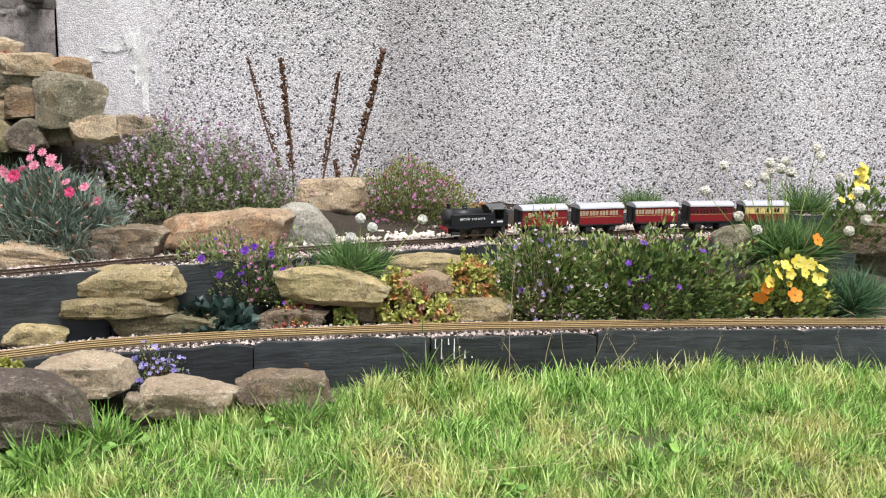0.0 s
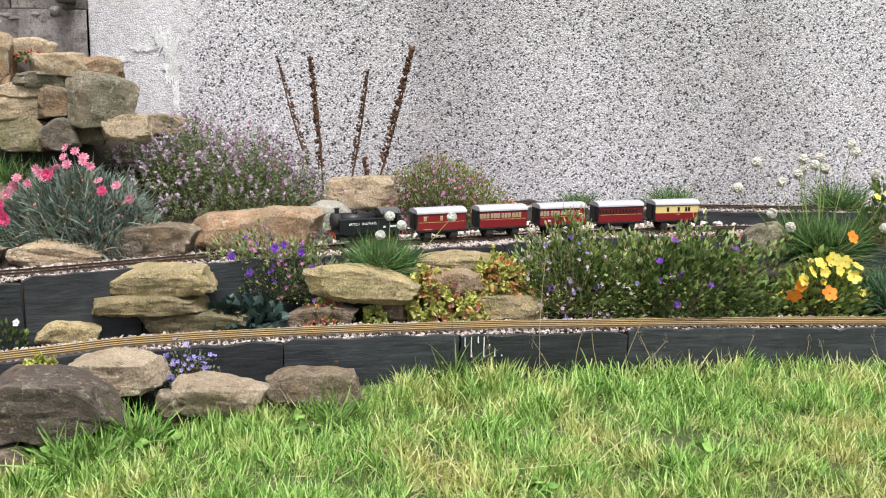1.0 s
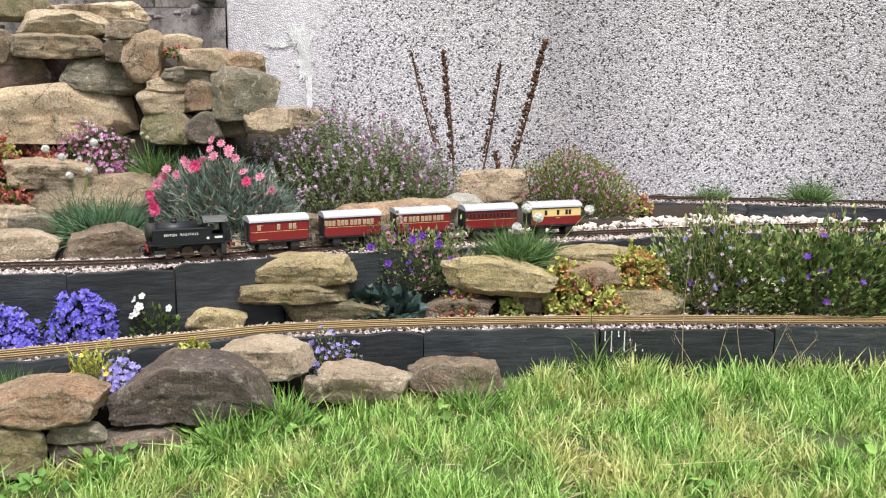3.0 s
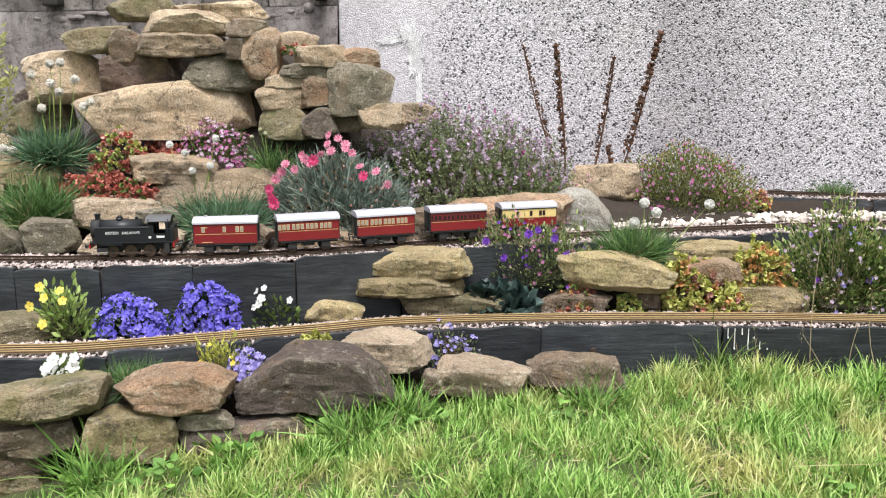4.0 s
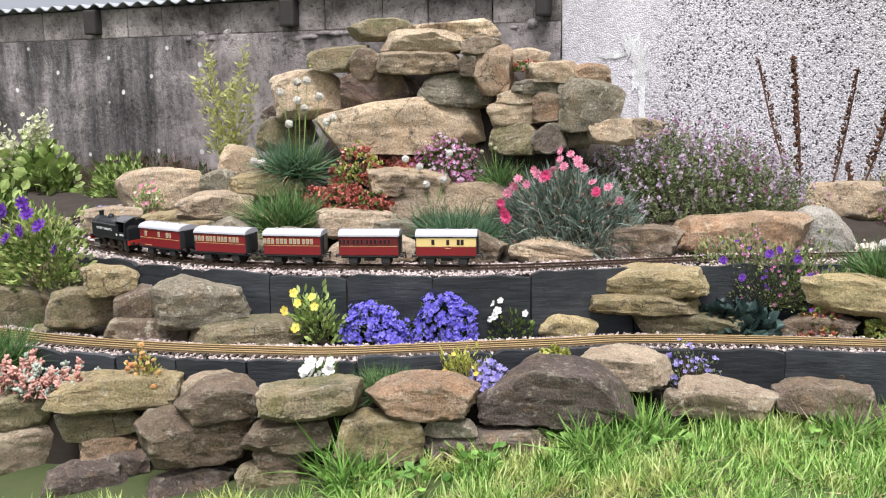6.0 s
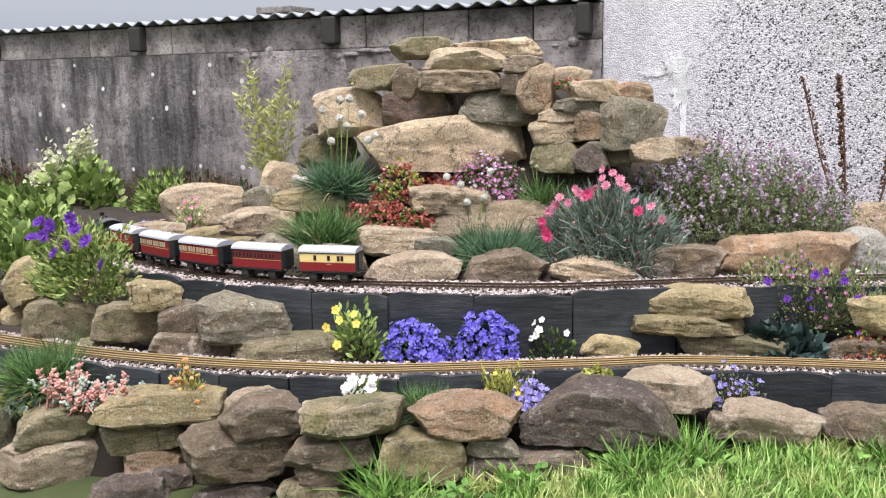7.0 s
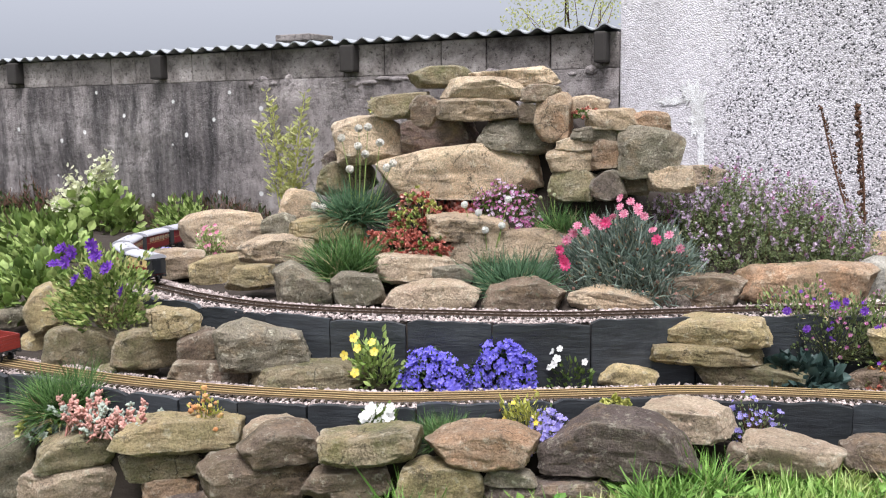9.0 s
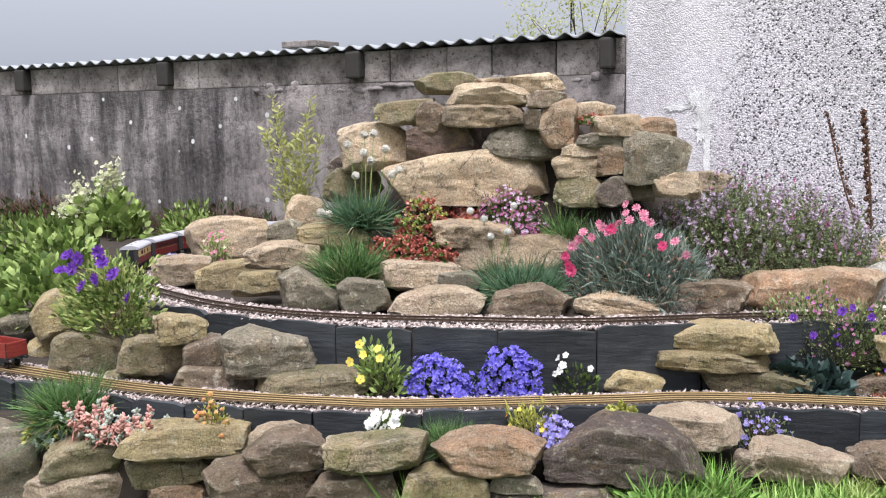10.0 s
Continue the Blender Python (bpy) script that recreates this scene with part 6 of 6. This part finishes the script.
sedum("sedum_mat", "orange and lime sedum spilling between the stones", -0.085, 2.225, 0.195, 0.25, 0.12, 720, [Y_SEDUM, Y_SEDUM, O_SEDUM, P_SEDUM, Y_SEDUM], 43, 0.0125, 0.13)
sedum("sedum_mat", "lime sedum tuft beside a gap in the stones", -0.225, 2.165, 0.195, 0.06, 0.05, 60, [Y_SEDUM, G_LIGHT], 44, 0.009)
sedum("sedum_mat", "golden sedum beside the large flowering bush", 0.07, 2.28, 0.235, 0.15, 0.11, 300, [O_SEDUM, Y_SEDUM, Y_SEDUM], 45, 0.01)
cp = bush("campanula_bush", "wide leafy bush with scattered violet bellflowers", "campanula", 0.50, 2.345, 0.19, 0.54, 0.215, 4200, 0.0215, G_BELL, [(F_VIOLET, 26, 0.009, FLOWER, 0.92), (G_OLIVE, 700, 0.016, LEAF, 0.85), (G_LIGHT, 700, 0.0175, LEAF, 0.88), (R_SEDUM, 160, 0.012, LEAF, 0.9), (STRAW, 300, 0.016, LEAF_N, 0.92), (W_LEAF, 300, 0.014, LEAF, 0.92)], 0.24, LEAF, 140, 0.7, 46, 0.55, None, 0.55, 0.6)
bush("aubrieta", "straggly dry aubrieta with pale violet flowers", "aubrieta", 0.25, 2.32, 0.19, 0.36, 0.215, 3600, 0.015, G_BELL, [(F_LOBP, 30, 0.006, FLOWER, 0.9), (F_VIOLET, 16, 0.0075, FLOWER, 0.92), (F_THYME, 150, 0.0045, FLOWER, 0.92), (G_LIGHT, 1300, 0.014, LEAF, 0.8), (STRAW, 500, 0.022, LEAF_N, 0.9), (W_LEAF, 400, 0.013, LEAF, 0.9)], 0.2, LEAF, 190, 1.0, 47, 0.5, STRAW)
po = bush("pansy", "yellow and orange pansies between the tracks", "pansy", 0.88, 2.375, 0.205, 0.24, 0.145, 900, 0.023, G_LIGHT, [(G_YELLOW, 260, 0.018, LEAF, 0.8), (F_YELLOW, 26, 0.009, FLOWER4, 0.9)], 0.14, LEAF, 60, 0.8, 48, 0.3)
single(po, "flower", [(-0.03, -0.07, 0.14), (0.0, -0.07, 0.15), (0.03, -0.07, 0.145), (-0.05, -0.08, 0.12), (-0.02, -0.08, 0.12), (0.015, -0.08, 0.125), (0.06, -0.07, 0.135), (-0.07, -0.08, 0.10), (0.05, -0.08, 0.11)], 0.0165, F_YELLOW, FLOWER4, None, 49)
single(po, "flower", [(-0.008, -0.09, 0.07), (0.045, -0.06, 0.205), (-0.075, -0.08, 0.085), (-0.09, -0.08, 0.06)], 0.0175, F_ORANGE, FLOWER4, None, 50)
tuft("thrift_tuft", "blue-green thrift cushion beside the pansies", 1.05, 2.385, 0.205, 0.17, 0.13, 900, G_TEAL, 51)
tr = tuft("thrift_tuft", "large thrift clump with many papery seed heads", 0.905, 2.47, 0.325, 0.25, 0.115, 1500, G_TUFT, 52)
poms(tr, [(-0.19, -0.03, 0.25), (-0.065, -0.01, 0.258), (-0.022, -0.005, 0.262), (0.055, 0.0, 0.297), (-0.235, -0.04, 0.185), (-0.066, -0.01, 0.235), (-0.04, -0.02, 0.245), (-0.01, -0.02, 0.235), (0.06, -0.02, 0.28), (-0.14, -0.03, 0.12), (-0.1, -0.06, 0.09), (0.12, -0.1, 0.1), (0.16, -0.1, 0.13), (0.14, -0.1, 0.16), (0.13, -0.1, 0.2), (0.1, -0.06, 0.23), (-0.12, -0.02, 0.2), (-0.08, -0.02, 0.22)], 0.0145, None, 0.02, 53)
sn = bush("snapdragon", "yellow snapdragon with white seed heads", "snapdragon", 1.10, 2.485, 0.37, 0.19, 0.20, 420, 0.022, G_MID, [], 0.14, LEAF, 60, 1.4, 54, 0.4)
single(sn, "flower", [(-0.035, -0.04, 0.2), (-0.03, -0.04, 0.17), (-0.04, -0.04, 0.15), (-0.02, -0.04, 0.185), (0.04, -0.04, 0.19), (0.05, -0.04, 0.16), (-0.05, -0.05, 0.135), (-0.075, -0.05, 0.125), (-0.03, -0.05, 0.215), (-0.045, -0.05, 0.195), (-0.015, -0.05, 0.16), (-0.025, -0.05, 0.205), (-0.04, -0.05, 0.165)], 0.0115, F_YELLOW, FLOWER4, None, 55)
pt = bush("petunia", "leafy violet-flowered petunia above the stones", "petunia", -2.135, 1.635, 0.29, 0.26, 0.19, 1200, 0.018, G_LIGHT, [(W_LEAF, 560, 0.018, LEAF, 0.75), (G_MID, 500, 0.018, LEAF, 0.5)], 0.16, LEAF, 90, 0.9, 56, 0.5)
single(pt, "flower", [(-0.07, -0.06, 0.195), (-0.03, -0.06, 0.19), (-0.045, -0.07, 0.165), (0.04, -0.06, 0.21), (0.05, -0.06, 0.185), (0.035, -0.07, 0.145), (0.075, -0.05, 0.155), (0.0, -0.08, 0.125), (-0.095, -0.06, 0.155), (0.12, -0.05, 0.10), (-0.055, -0.06, 0.2)], 0.0185, F_VIOLET, DOUBLE, None, 57)

# along the front of the lower slate
vw = bush("viola", "white-flowered viola on top of the stone wall", "viola", -1.239, 1.505, 0.158, 0.10, 0.065, 260, 0.016, G_MID, [], 0.07, LEAF, 25, 0.7, 60, 0.35)
single(vw, "flower", [(-0.015, -0.02, 0.07), (0.01, -0.025, 0.075), (-0.005, -0.03, 0.055), (0.025, -0.02, 0.06), (0.01, -0.03, 0.045), (-0.03, -0.02, 0.05), (0.03, -0.02, 0.078), (-0.02, -0.03, 0.06)], 0.0125, F_WHITE, FLOWER4, None, 61)
tuft("grass_tuft", "bright green grass tuft on the stone wall", -1.131, 1.56, 0.152, 0.13, 0.066, 420, G_TUFT, 62)
bush("groundsel", "yellow-green weed against the lower slate", "weed", -0.985, 1.64, 0.165, 0.12, 0.075, 420, 0.012, G_YELLOW, [(F_YELLOW, 14, 0.006, FLOWER, 0.9), (F_ORANGE, 4, 0.008, FLOWER, 0.9), (F_WHITE, 5, 0.007, FLOWER, 0.9)], 0.08, LEAF, 60, 0.9, 63, 0.5)
bush("lobelia", "small blue lobelia hanging over the stone wall", "lobelia", -0.940, 1.645, 0.135, 0.115, 0.08, 420, 0.010, G_DARK, [(F_LOBP, 240, 0.0068, FLOWER, 0.85)], 0.09, LEAF, 24, 0.5, 64, 0.3)
sedum("sedum_mat", "lime yellow sedum on the stone wall", -0.825, 1.73, 0.185, 0.09, 0.05, 110, [Y_SEDUM, G_YELLOW], 65, 0.008)
bush("lobelia", "half-faded lobelia with violet flowers beside the slate", "lobelia", -0.577, 1.855, 0.135, 0.12, 0.09, 420, 0.0085, G_THYME, [(F_LOBP, 90, 0.0048, FLOWER, 0.8)], 0.08, LEAF, 90, 0.6, 66, 0.45, SEED)
def stonecrop(x, y, z, w, n):
    e = plant("stonecrop", "plump pink stonecrop shoots with silvery tips", "stonecrop", x, y, z)
    rng = np.random.default_rng(67)
    base = np.stack([rng.uniform(-w / 2, w / 2, n), rng.normal(0, 0.022, n), np.full(n, 0.008)], 1)
    lean = rng.normal(size=(n, 3)) * np.array([0.45, 0.45, 0.1]) + np.array([0.15, -0.1, 1])
    lean /= np.linalg.norm(lean, axis=1)[:, None]
    tall = rng.uniform(0.02, 0.07, n)
    tips = base + lean * tall[:, None]
    stalks("stem", [(tuple(a), tuple(b)) for a, b in zip(base, tips)], 0.002, P_SEDUM, e, 0.08, 67)
    for j, m in enumerate((P_SEDUM, P_SEDUM, S_SEDUM)):
        k = np.arange(n) % 3 == j
        c, d = tips[k], lean[k]
        q = np.repeat(c, 22, 0) + np.repeat(d, 22, 0) * rng.uniform(-0.02, 0.008, 22 * len(c))[:, None]
        out = rng.normal(size=q.shape) * 0.7 + np.repeat(d, 22, 0)
        scatter("plump_leaf", BLOB, q + out * 0.003, out, 0.0035, m, e, 70 + j, 2.0, True)
    return e


stonecrop(-1.815, 1.335, 0.128, 0.22, 85)
sedum("sedum_mat", "silver stonecrop below the grass tuft", -2.02, 1.325, 0.115, 0.12, 0.04, 50, [S_SEDUM, G_BLUE, Y_SEDUM], 68, 0.011)
tuft("grass_tuft", "dense dark green grass tuft by the lower track", -2.005, 1.385, 0.145, 0.19, 0.100, 1500, G_TUFT, 69)
bush("stonecrop", "yellowing stonecrop stems against the slate", "stonecrop", -1.602, 1.40, 0.165, 0.075, 0.065, 200, 0.009, G_YELLOW, [(O_SEDUM, 30, 0.006, BLOB, 0.9)], 0.05, LEAF, 30, 1.0, 70, 0.5)

# along the shed wall
hy = bush("hydrangea", "hydrangea with cream flower panicles by the shed wall", "hydrangea", -3.45, 2.86, 0.27, 0.42, 0.25, 420, 0.05, G_LIGHT, [(G_MID, 120, 0.045, LEAF, 0.5)], 0.22, LEAF_W, 60, 0.5, 80, 0.45)
for k, (a, b, c) in enumerate(((-0.1, -0.05, 0.25), (-0.05, -0.06, 0.2), (0.08, -0.02, 0.33), (0.03, -0.03, 0.28), (-0.19, -0.05, 0.17), (-0.11, -0.07, 0.15))):
    rng = np.random.default_rng(90 + k)
    q = rng.normal(size=(70, 3)) * np.array([0.022, 0.016, 0.03]) + np.array([a, b, c])
    scatter("flower_panicle", FLOWER, q, rng.normal(size=(70, 3)) + np.array([0, -0.6, 0.4]), 0.0105, F_CREAM, hy, k)
bush("shrub", "bright green leafy shrub against the shed wall", "shrub", -2.98, 2.87, 0.30, 0.34, 0.16, 900, 0.026, G_LIGHT, [(G_MID, 160, 0.035, LEAF, 0.7)], 0.18, LEAF, 30, 0.6, 81, 0.4)
bush("shrub", "green shrub with broad leaves beside the loop", "shrub", -3.02, 2.2, 0.27, 0.46, 0.17, 420, 0.038, G_LIGHT, [(G_MID, 260, 0.045, LEAF, 0.6)], 0.3, LEAF_W, 40, 0.5, 82, 0.35)
bush("shrub", "low green weeds along the shed wall", "shrub", -3.75, 2.7, 0.25, 0.6, 0.16, 700, 0.035, G_MID, [(G_LIGHT, 160, 0.03, LEAF, 0.7)], 0.3, LEAF, 30, 0.6, 83, 0.4)

bush("shrub", "leafy green shrub beside the stones by the loop", "shrub", -2.60, 1.80, 0.25, 0.36, 0.15, 480, 0.034, G_LIGHT, [(G_MID, 260, 0.036, LEAF_W, 0.6)], 0.26, LEAF_W, 40, 0.5, 86, 0.35)
bush("dead_stems", "tangle of dark dead stems along the shed wall", "dead plant", -4.0, 2.93, 0.24, 0.95, 0.24, 1800, 0.05, SEED, [(G_DARK, 500, 0.03, LEAF, 0.6)], 0.16, LEAF_T, 120, 1.6, 87, 0.5, SEED)
bush("dead_stems", "dark dry stems behind the willowherb", "dead plant", -2.85, 2.94, 0.30, 0.8, 0.15, 1100, 0.045, SEED, [(G_DARK, 400, 0.025, LEAF, 0.6)], 0.12, LEAF_T, 80, 1.6, 88, 0.5, SEED)


def bamboo(x, y, z, w, h):
    e = plant("willowherb", "tall yellow-green willowherb with narrow leaves", "willowherb", x, y, z)
    rng = np.random.default_rng(5)
    tops = [(-0.055, 0, 0.99), (-0.035, 0, 0.9), (0.085, 0, 0.97), (0.07, 0, 0.83), (-0.085, 0, 0.72), (0.03, 0, 0.7), (-0.01, 0.02, 0.62), (0.1, 0.02, 0.66)]
    pairs, pos, way = [], [], []
    for a, b, c in tops:
        p, q = np.array((a * 0.3, b, 0.0)), np.array((a * w / 0.22, b, h * c))
        pairs.append((tuple(p), tuple(q)))
        for k in range(100):
            t = rng.uniform(0.12, 1)
            an = rng.uniform(0, math.tau)
            pos.append(p + (q - p) * t + np.array([math.cos(an), math.sin(an), 0]) * 0.012 * (1.4 - t))
            way.append((math.cos(an), math.sin(an), 0.7))
    for k, pq in enumerate(pairs):
        stalks("stem", [pq], 0.002, G_YELLOW, e, 0.03, 4 + k)
    scatter("foliage", LEAF, pos, way, 0.026 * rng.uniform(0.5, 1.2, len(pos)), W_LEAF, e, 3)


bamboo(-2.38, 2.74, 0.47, 0.27, 0.43)
bush("weed", "yellow-green weed growing from the pile's top", "weed", -1.79, 2.45, 0.80, 0.09, 0.05, 120, 0.012, G_YELLOW, [], 0.05, LEAF, 10, 0.9, 84, 0.5)
sedum("sedum_mat", "small red sedum in a crevice of the pile", -1.12, 2.40, 0.79, 0.09, 0.025, 60, [R_SEDUM, G_MID], 85, 0.007)


def far_tree(x, y, h):
    e = plant("tree", "distant broadleaf tree behind the tin roof", "tree", x, y, 0)
    rng = np.random.default_rng(9)
    limbs = [((0, 0, 0), (0.1, 0, h * 0.6))]
    tips = []
    for k in range(26):
        a = rng.uniform(0, math.tau)
        t = rng.uniform(0.35, 1.0)
        p = (0.1 * t, 0, h * 0.6 * t)
        q = (math.cos(a) * h * 0.33 * (1.2 - t * 0.4), math.sin(a) * h * 0.3, h * (0.62 + 0.38 * rng.uniform()))
        limbs.append((p, q))
        tips.append(q)
    stalks("trunk", limbs[:1], h * 0.02, SEED, e, 0.03, 2)
    stalks("limb", limbs[1:], h * 0.0035, SEED, e, 0.08, 3)
    pos = np.concatenate([np.array(q) + rng.normal(size=(80, 3)) * h * 0.06 for q in tips])
    scatter("crown", LEAF, pos, rng.normal(size=(len(pos), 3)), h * 0.019, W_LEAF, e, 4)


far_tree(-4.9, 13.0, 2.62)


# ---- lawn ----
def lawn_mat():
    m, nt, b = nodes_of("lawn_grass", 0.55, 0, 0.3)
    geo = nt.nodes.new("ShaderNodeNewGeometry")
    co, rnd = geo.outputs["Position"], geo.outputs["Random Per Island"]
    green = ramp(nt, rnd, [(0.0, (0.035, 0.115, 0.014)), (0.5, (0.20, 0.40, 0.07)), (1.0, (0.48, 0.66, 0.23))])
    dry = ramp(nt, rnd, [(0.0, (0.34, 0.36, 0.1)), (0.5, (0.55, 0.51, 0.19)), (1.0, (0.72, 0.63, 0.36))])
    patch = blend(nt, 0.5, noise_tex(nt, co, 3.2, 3, 0.6), noise_tex(nt, co, 13, 3, 0.6))
    col = blend(nt, ramp(nt, patch, [(0.48, 0.05), (0.62, 0.75)]), green, dry)
    nt.links.new(col, b.inputs["Base Color"])
    tr = nt.nodes.new("ShaderNodeBsdfTranslucent")
    nt.links.new(col, tr.inputs["Color"])
    mix = nt.nodes.new("ShaderNodeMixShader")
    mix.inputs[0].default_value = 0.3
    nt.links.new(b.outputs[0], mix.inputs[1]), nt.links.new(tr.outputs[0], mix.inputs[2])
    nt.links.new(mix.outputs[0], nt.nodes["Material Output"].inputs["Surface"])
    return m


def build_lawn():
    rng = np.random.default_rng(77)
    mat = lawn_mat()
    n = 350000
    x, y = rng.uniform(-2.0, 1.9, n), rng.uniform(0.85, 2.3, n)
    edge = EDGE_LOW.y(x) - np.interp(x, [-2.2, -1.2, -0.75, -0.25, -0.1], [0.30, 0.26, 0.17, 0.12, 0.012])
    k = y < edge
    x, y = x[k], y[k]
    clump = np.array([noise.noise(Vector((a * 9, b * 9, 0))) + 0.6 * noise.noise(Vector((a * 31, b * 31, 4))) for a, b in zip(x, y)])
    k = rng.uniform(-0.8, 0.6, len(x)) < clump + 0.05
    x, y, clump = x[k], y[k], clump[k]
    n = len(x)
    near = np.clip(1 - (EDGE_LOW.y(x) - y) / 0.3, 0, 1)
    h = (0.032 + 0.016 * clump + 0.012 * near) * rng.uniform(0.5, 1.6, n)
    # neighbouring blades lie the same way
    a = np.array([noise.noise(Vector((q * 11, r * 11, 8))) for q, r in zip(x, y)]) * 7 + rng.normal(0, 0.9, n)
    lean = np.abs(rng.normal(0.25, 0.55, n))
    way = np.stack([np.cos(a) * np.sin(lean), np.sin(a) * np.sin(lean), np.cos(lean)], 1)
    pos = np.stack([x, y, lawn_z(x, y) - 0.003], 1)
    lawn = plant("grass", "uneven green lawn grass with dry straw-coloured patches", "grass", 0, 0, 0)
    lawn["kind"] = "stuff"
    scatter("grass_sward", blade_shape(0.07, 0.5, 3), pos, way, h, mat, lawn, 1)
    m2 = 60000
    xo, yo = rng.uniform(-4.5, 4.5, m2), rng.uniform(-3.0, 2.2, m2)
    ko = ~((xo > -2.0) & (xo < 1.9) & (yo > 0.85)) & (yo < EDGE_LOW.y(xo) - 0.2)
    po = np.stack([xo, yo, lawn_z(xo, yo) - 0.003], 1)[ko]
    scatter('outer_sward', blade_shape(0.12, 0.4, 3), po, np.tile(way, (9, 1))[: len(po)], 0.05, mat, lawn, 6)
    k = rng.choice(n, 9000, replace=False)
    flat = np.stack([np.cos(a[k]), np.sin(a[k]), np.full(9000, 0.35)], 1)
    scatter("thatch", blade_shape(0.06, 0.2, 3), pos[k] + np.array([0, 0, 0.006]), flat, rng.uniform(0.03, 0.06, 9000), STRAW, lawn, 2)
    k = rng.choice(np.where(near > 0.25)[0], 900, replace=False)
    scatter("tall_grass", blade_shape(0.05, 0.5, 4), pos[k], way[k] * np.array([0.7, 0.7, 1]), rng.uniform(0.045, 0.085, 900), mat, lawn, 3)


build_lawn()


def weed(x, y, w, n, leaf, seed):
    e = plant("lawn_weed", "broad-leaved weed growing in the lawn", "weed", x, y, float(lawn_z(x, y)))
    rng = np.random.default_rng(seed)
    a = rng.uniform(0, math.tau, n)
    r = rng.uniform(0, w / 2, n)
    pos = np.stack([np.cos(a) * r, np.sin(a) * r, 0.012 + rng.uniform(0, 0.025, n)], 1)
    way = np.stack([np.cos(a), np.sin(a), rng.uniform(0.1, 0.9, n)], 1)
    scatter("foliage", LEAF_W, pos, way, leaf * 0.75 * rng.uniform(0.6, 1.2, n), G_WEED, e, seed)
    stalks("stem", [((0, 0, 0), tuple(q)) for q in pos[:12]], 0.001, STEM, e, 0.05, seed)


for k, (x, y, w, n, lf) in enumerate(((-0.72, 1.62, 0.16, 46, 0.03), (-0.58, 1.66, 0.12, 26, 0.035), (-0.9, 1.50, 0.14, 36, 0.028), (-1.12, 1.38, 0.10, 24, 0.03), (-0.35, 1.70, 0.14, 22, 0.026), (0.45, 1.62, 0.12, 14, 0.03), (0.1, 1.5, 0.1, 12, 0.03), (-0.98, 1.40, 0.1, 18, 0.03), (0.28, 2.0, 0.14, 30, 0.022))):
    weed(x, y, w, n, lf, 200 + k)


def dry_stalks():
    rng = random.Random(21)
    for x, hgt, lean in ((0.24, 0.12, 0.01), (0.30, 0.19, -0.03), (0.335, 0.16, 0.05), (0.38, 0.10, 0.06), (0.20, 0.10, -0.06), (0.05, 0.10, -0.01), (0.43, 0.11, -0.05), (0.16, 0.30, 0.0), (0.97, 0.10, -0.04), (0.77, 0.09, 0.01), (0.62, 0.10, 0.03), (0.84, 0.085, -0.03)):
        y = float(EDGE_LOW.y(x)) - rng.uniform(0.02, 0.06)
        z = float(lawn_z(x, y))
        e = plant("dry_grass_stalk", "dry pale grass stalk in front of the slate", "grass stalk", x, y, z, "dry stalks")
        stalks("stem", [((0, 0, 0), (lean, -0.01, hgt))], 0.0011, STRAW, e, 0.06, int(x * 1000) + 7)
        q = np.random.default_rng(int(x * 1000) + 9).normal(size=(16, 3)) * np.array([0.003, 0.003, 0.009]) + np.array([lean, -0.01, hgt])
        scatter("seed_head", LEAF_N, q, q * 0 + np.array([0, 0, 1.0]), 0.007, STRAW, e, 3)
    e = tuft("grass_tuft", "long arching grass leaning on the lower slate", -0.03, 2.03, 0.115, 0.16, 0.10, 28, G_MID, 91, blade_shape(0.05, 0.7, 5))
    # a dead stem lying across the lawn
    e = plant("fallen_stalk", "bent straw-coloured stalk lying on the lawn", "stalk", 0.2, 1.52, 0.14)
    stalks("stem", [((-0.14, -0.02, 0.0), (0.02, 0.0, 0.012)), ((0.02, 0.0, 0.012), (0.10, 0.10, 0.03))], 0.0013, STRAW, e, 0.06, 5)


dry_stalks()
for k, (x, y, w, h, n) in enumerate(((-0.63, 1.69, 0.15, 0.11, 110), (-0.70, 1.60, 0.18, 0.10, 120), (-0.27, 1.79, 0.2, 0.09, 90), (-1.12, 1.40, 0.2, 0.11, 110), (0.0, 1.98, 0.16, 0.08, 70))):
    tuft("grass_tuft", "long green grass growing against the front stones", x, y, float(lawn_z(x, y)) - 0.004, w, h, n, G_WEED, 300 + k, blade_shape(0.045, 0.6, 5))


# ---- what moves ----
def motions():
    times = [k * 0.2 for k in range(51)]
    tail = [float(np.polyval(TAIL_FIT, t)) for t in times]
    for k, coach in enumerate(COACHES):
        walk(coach, [(t, on_track(s + (4 - k) * 0.180, 0.076)) for t, s in zip(times, tail)])
    walk(LOCO, [(t, on_track(s + 0.924, 0.09)) for t, s in zip(times, tail)])


motions()
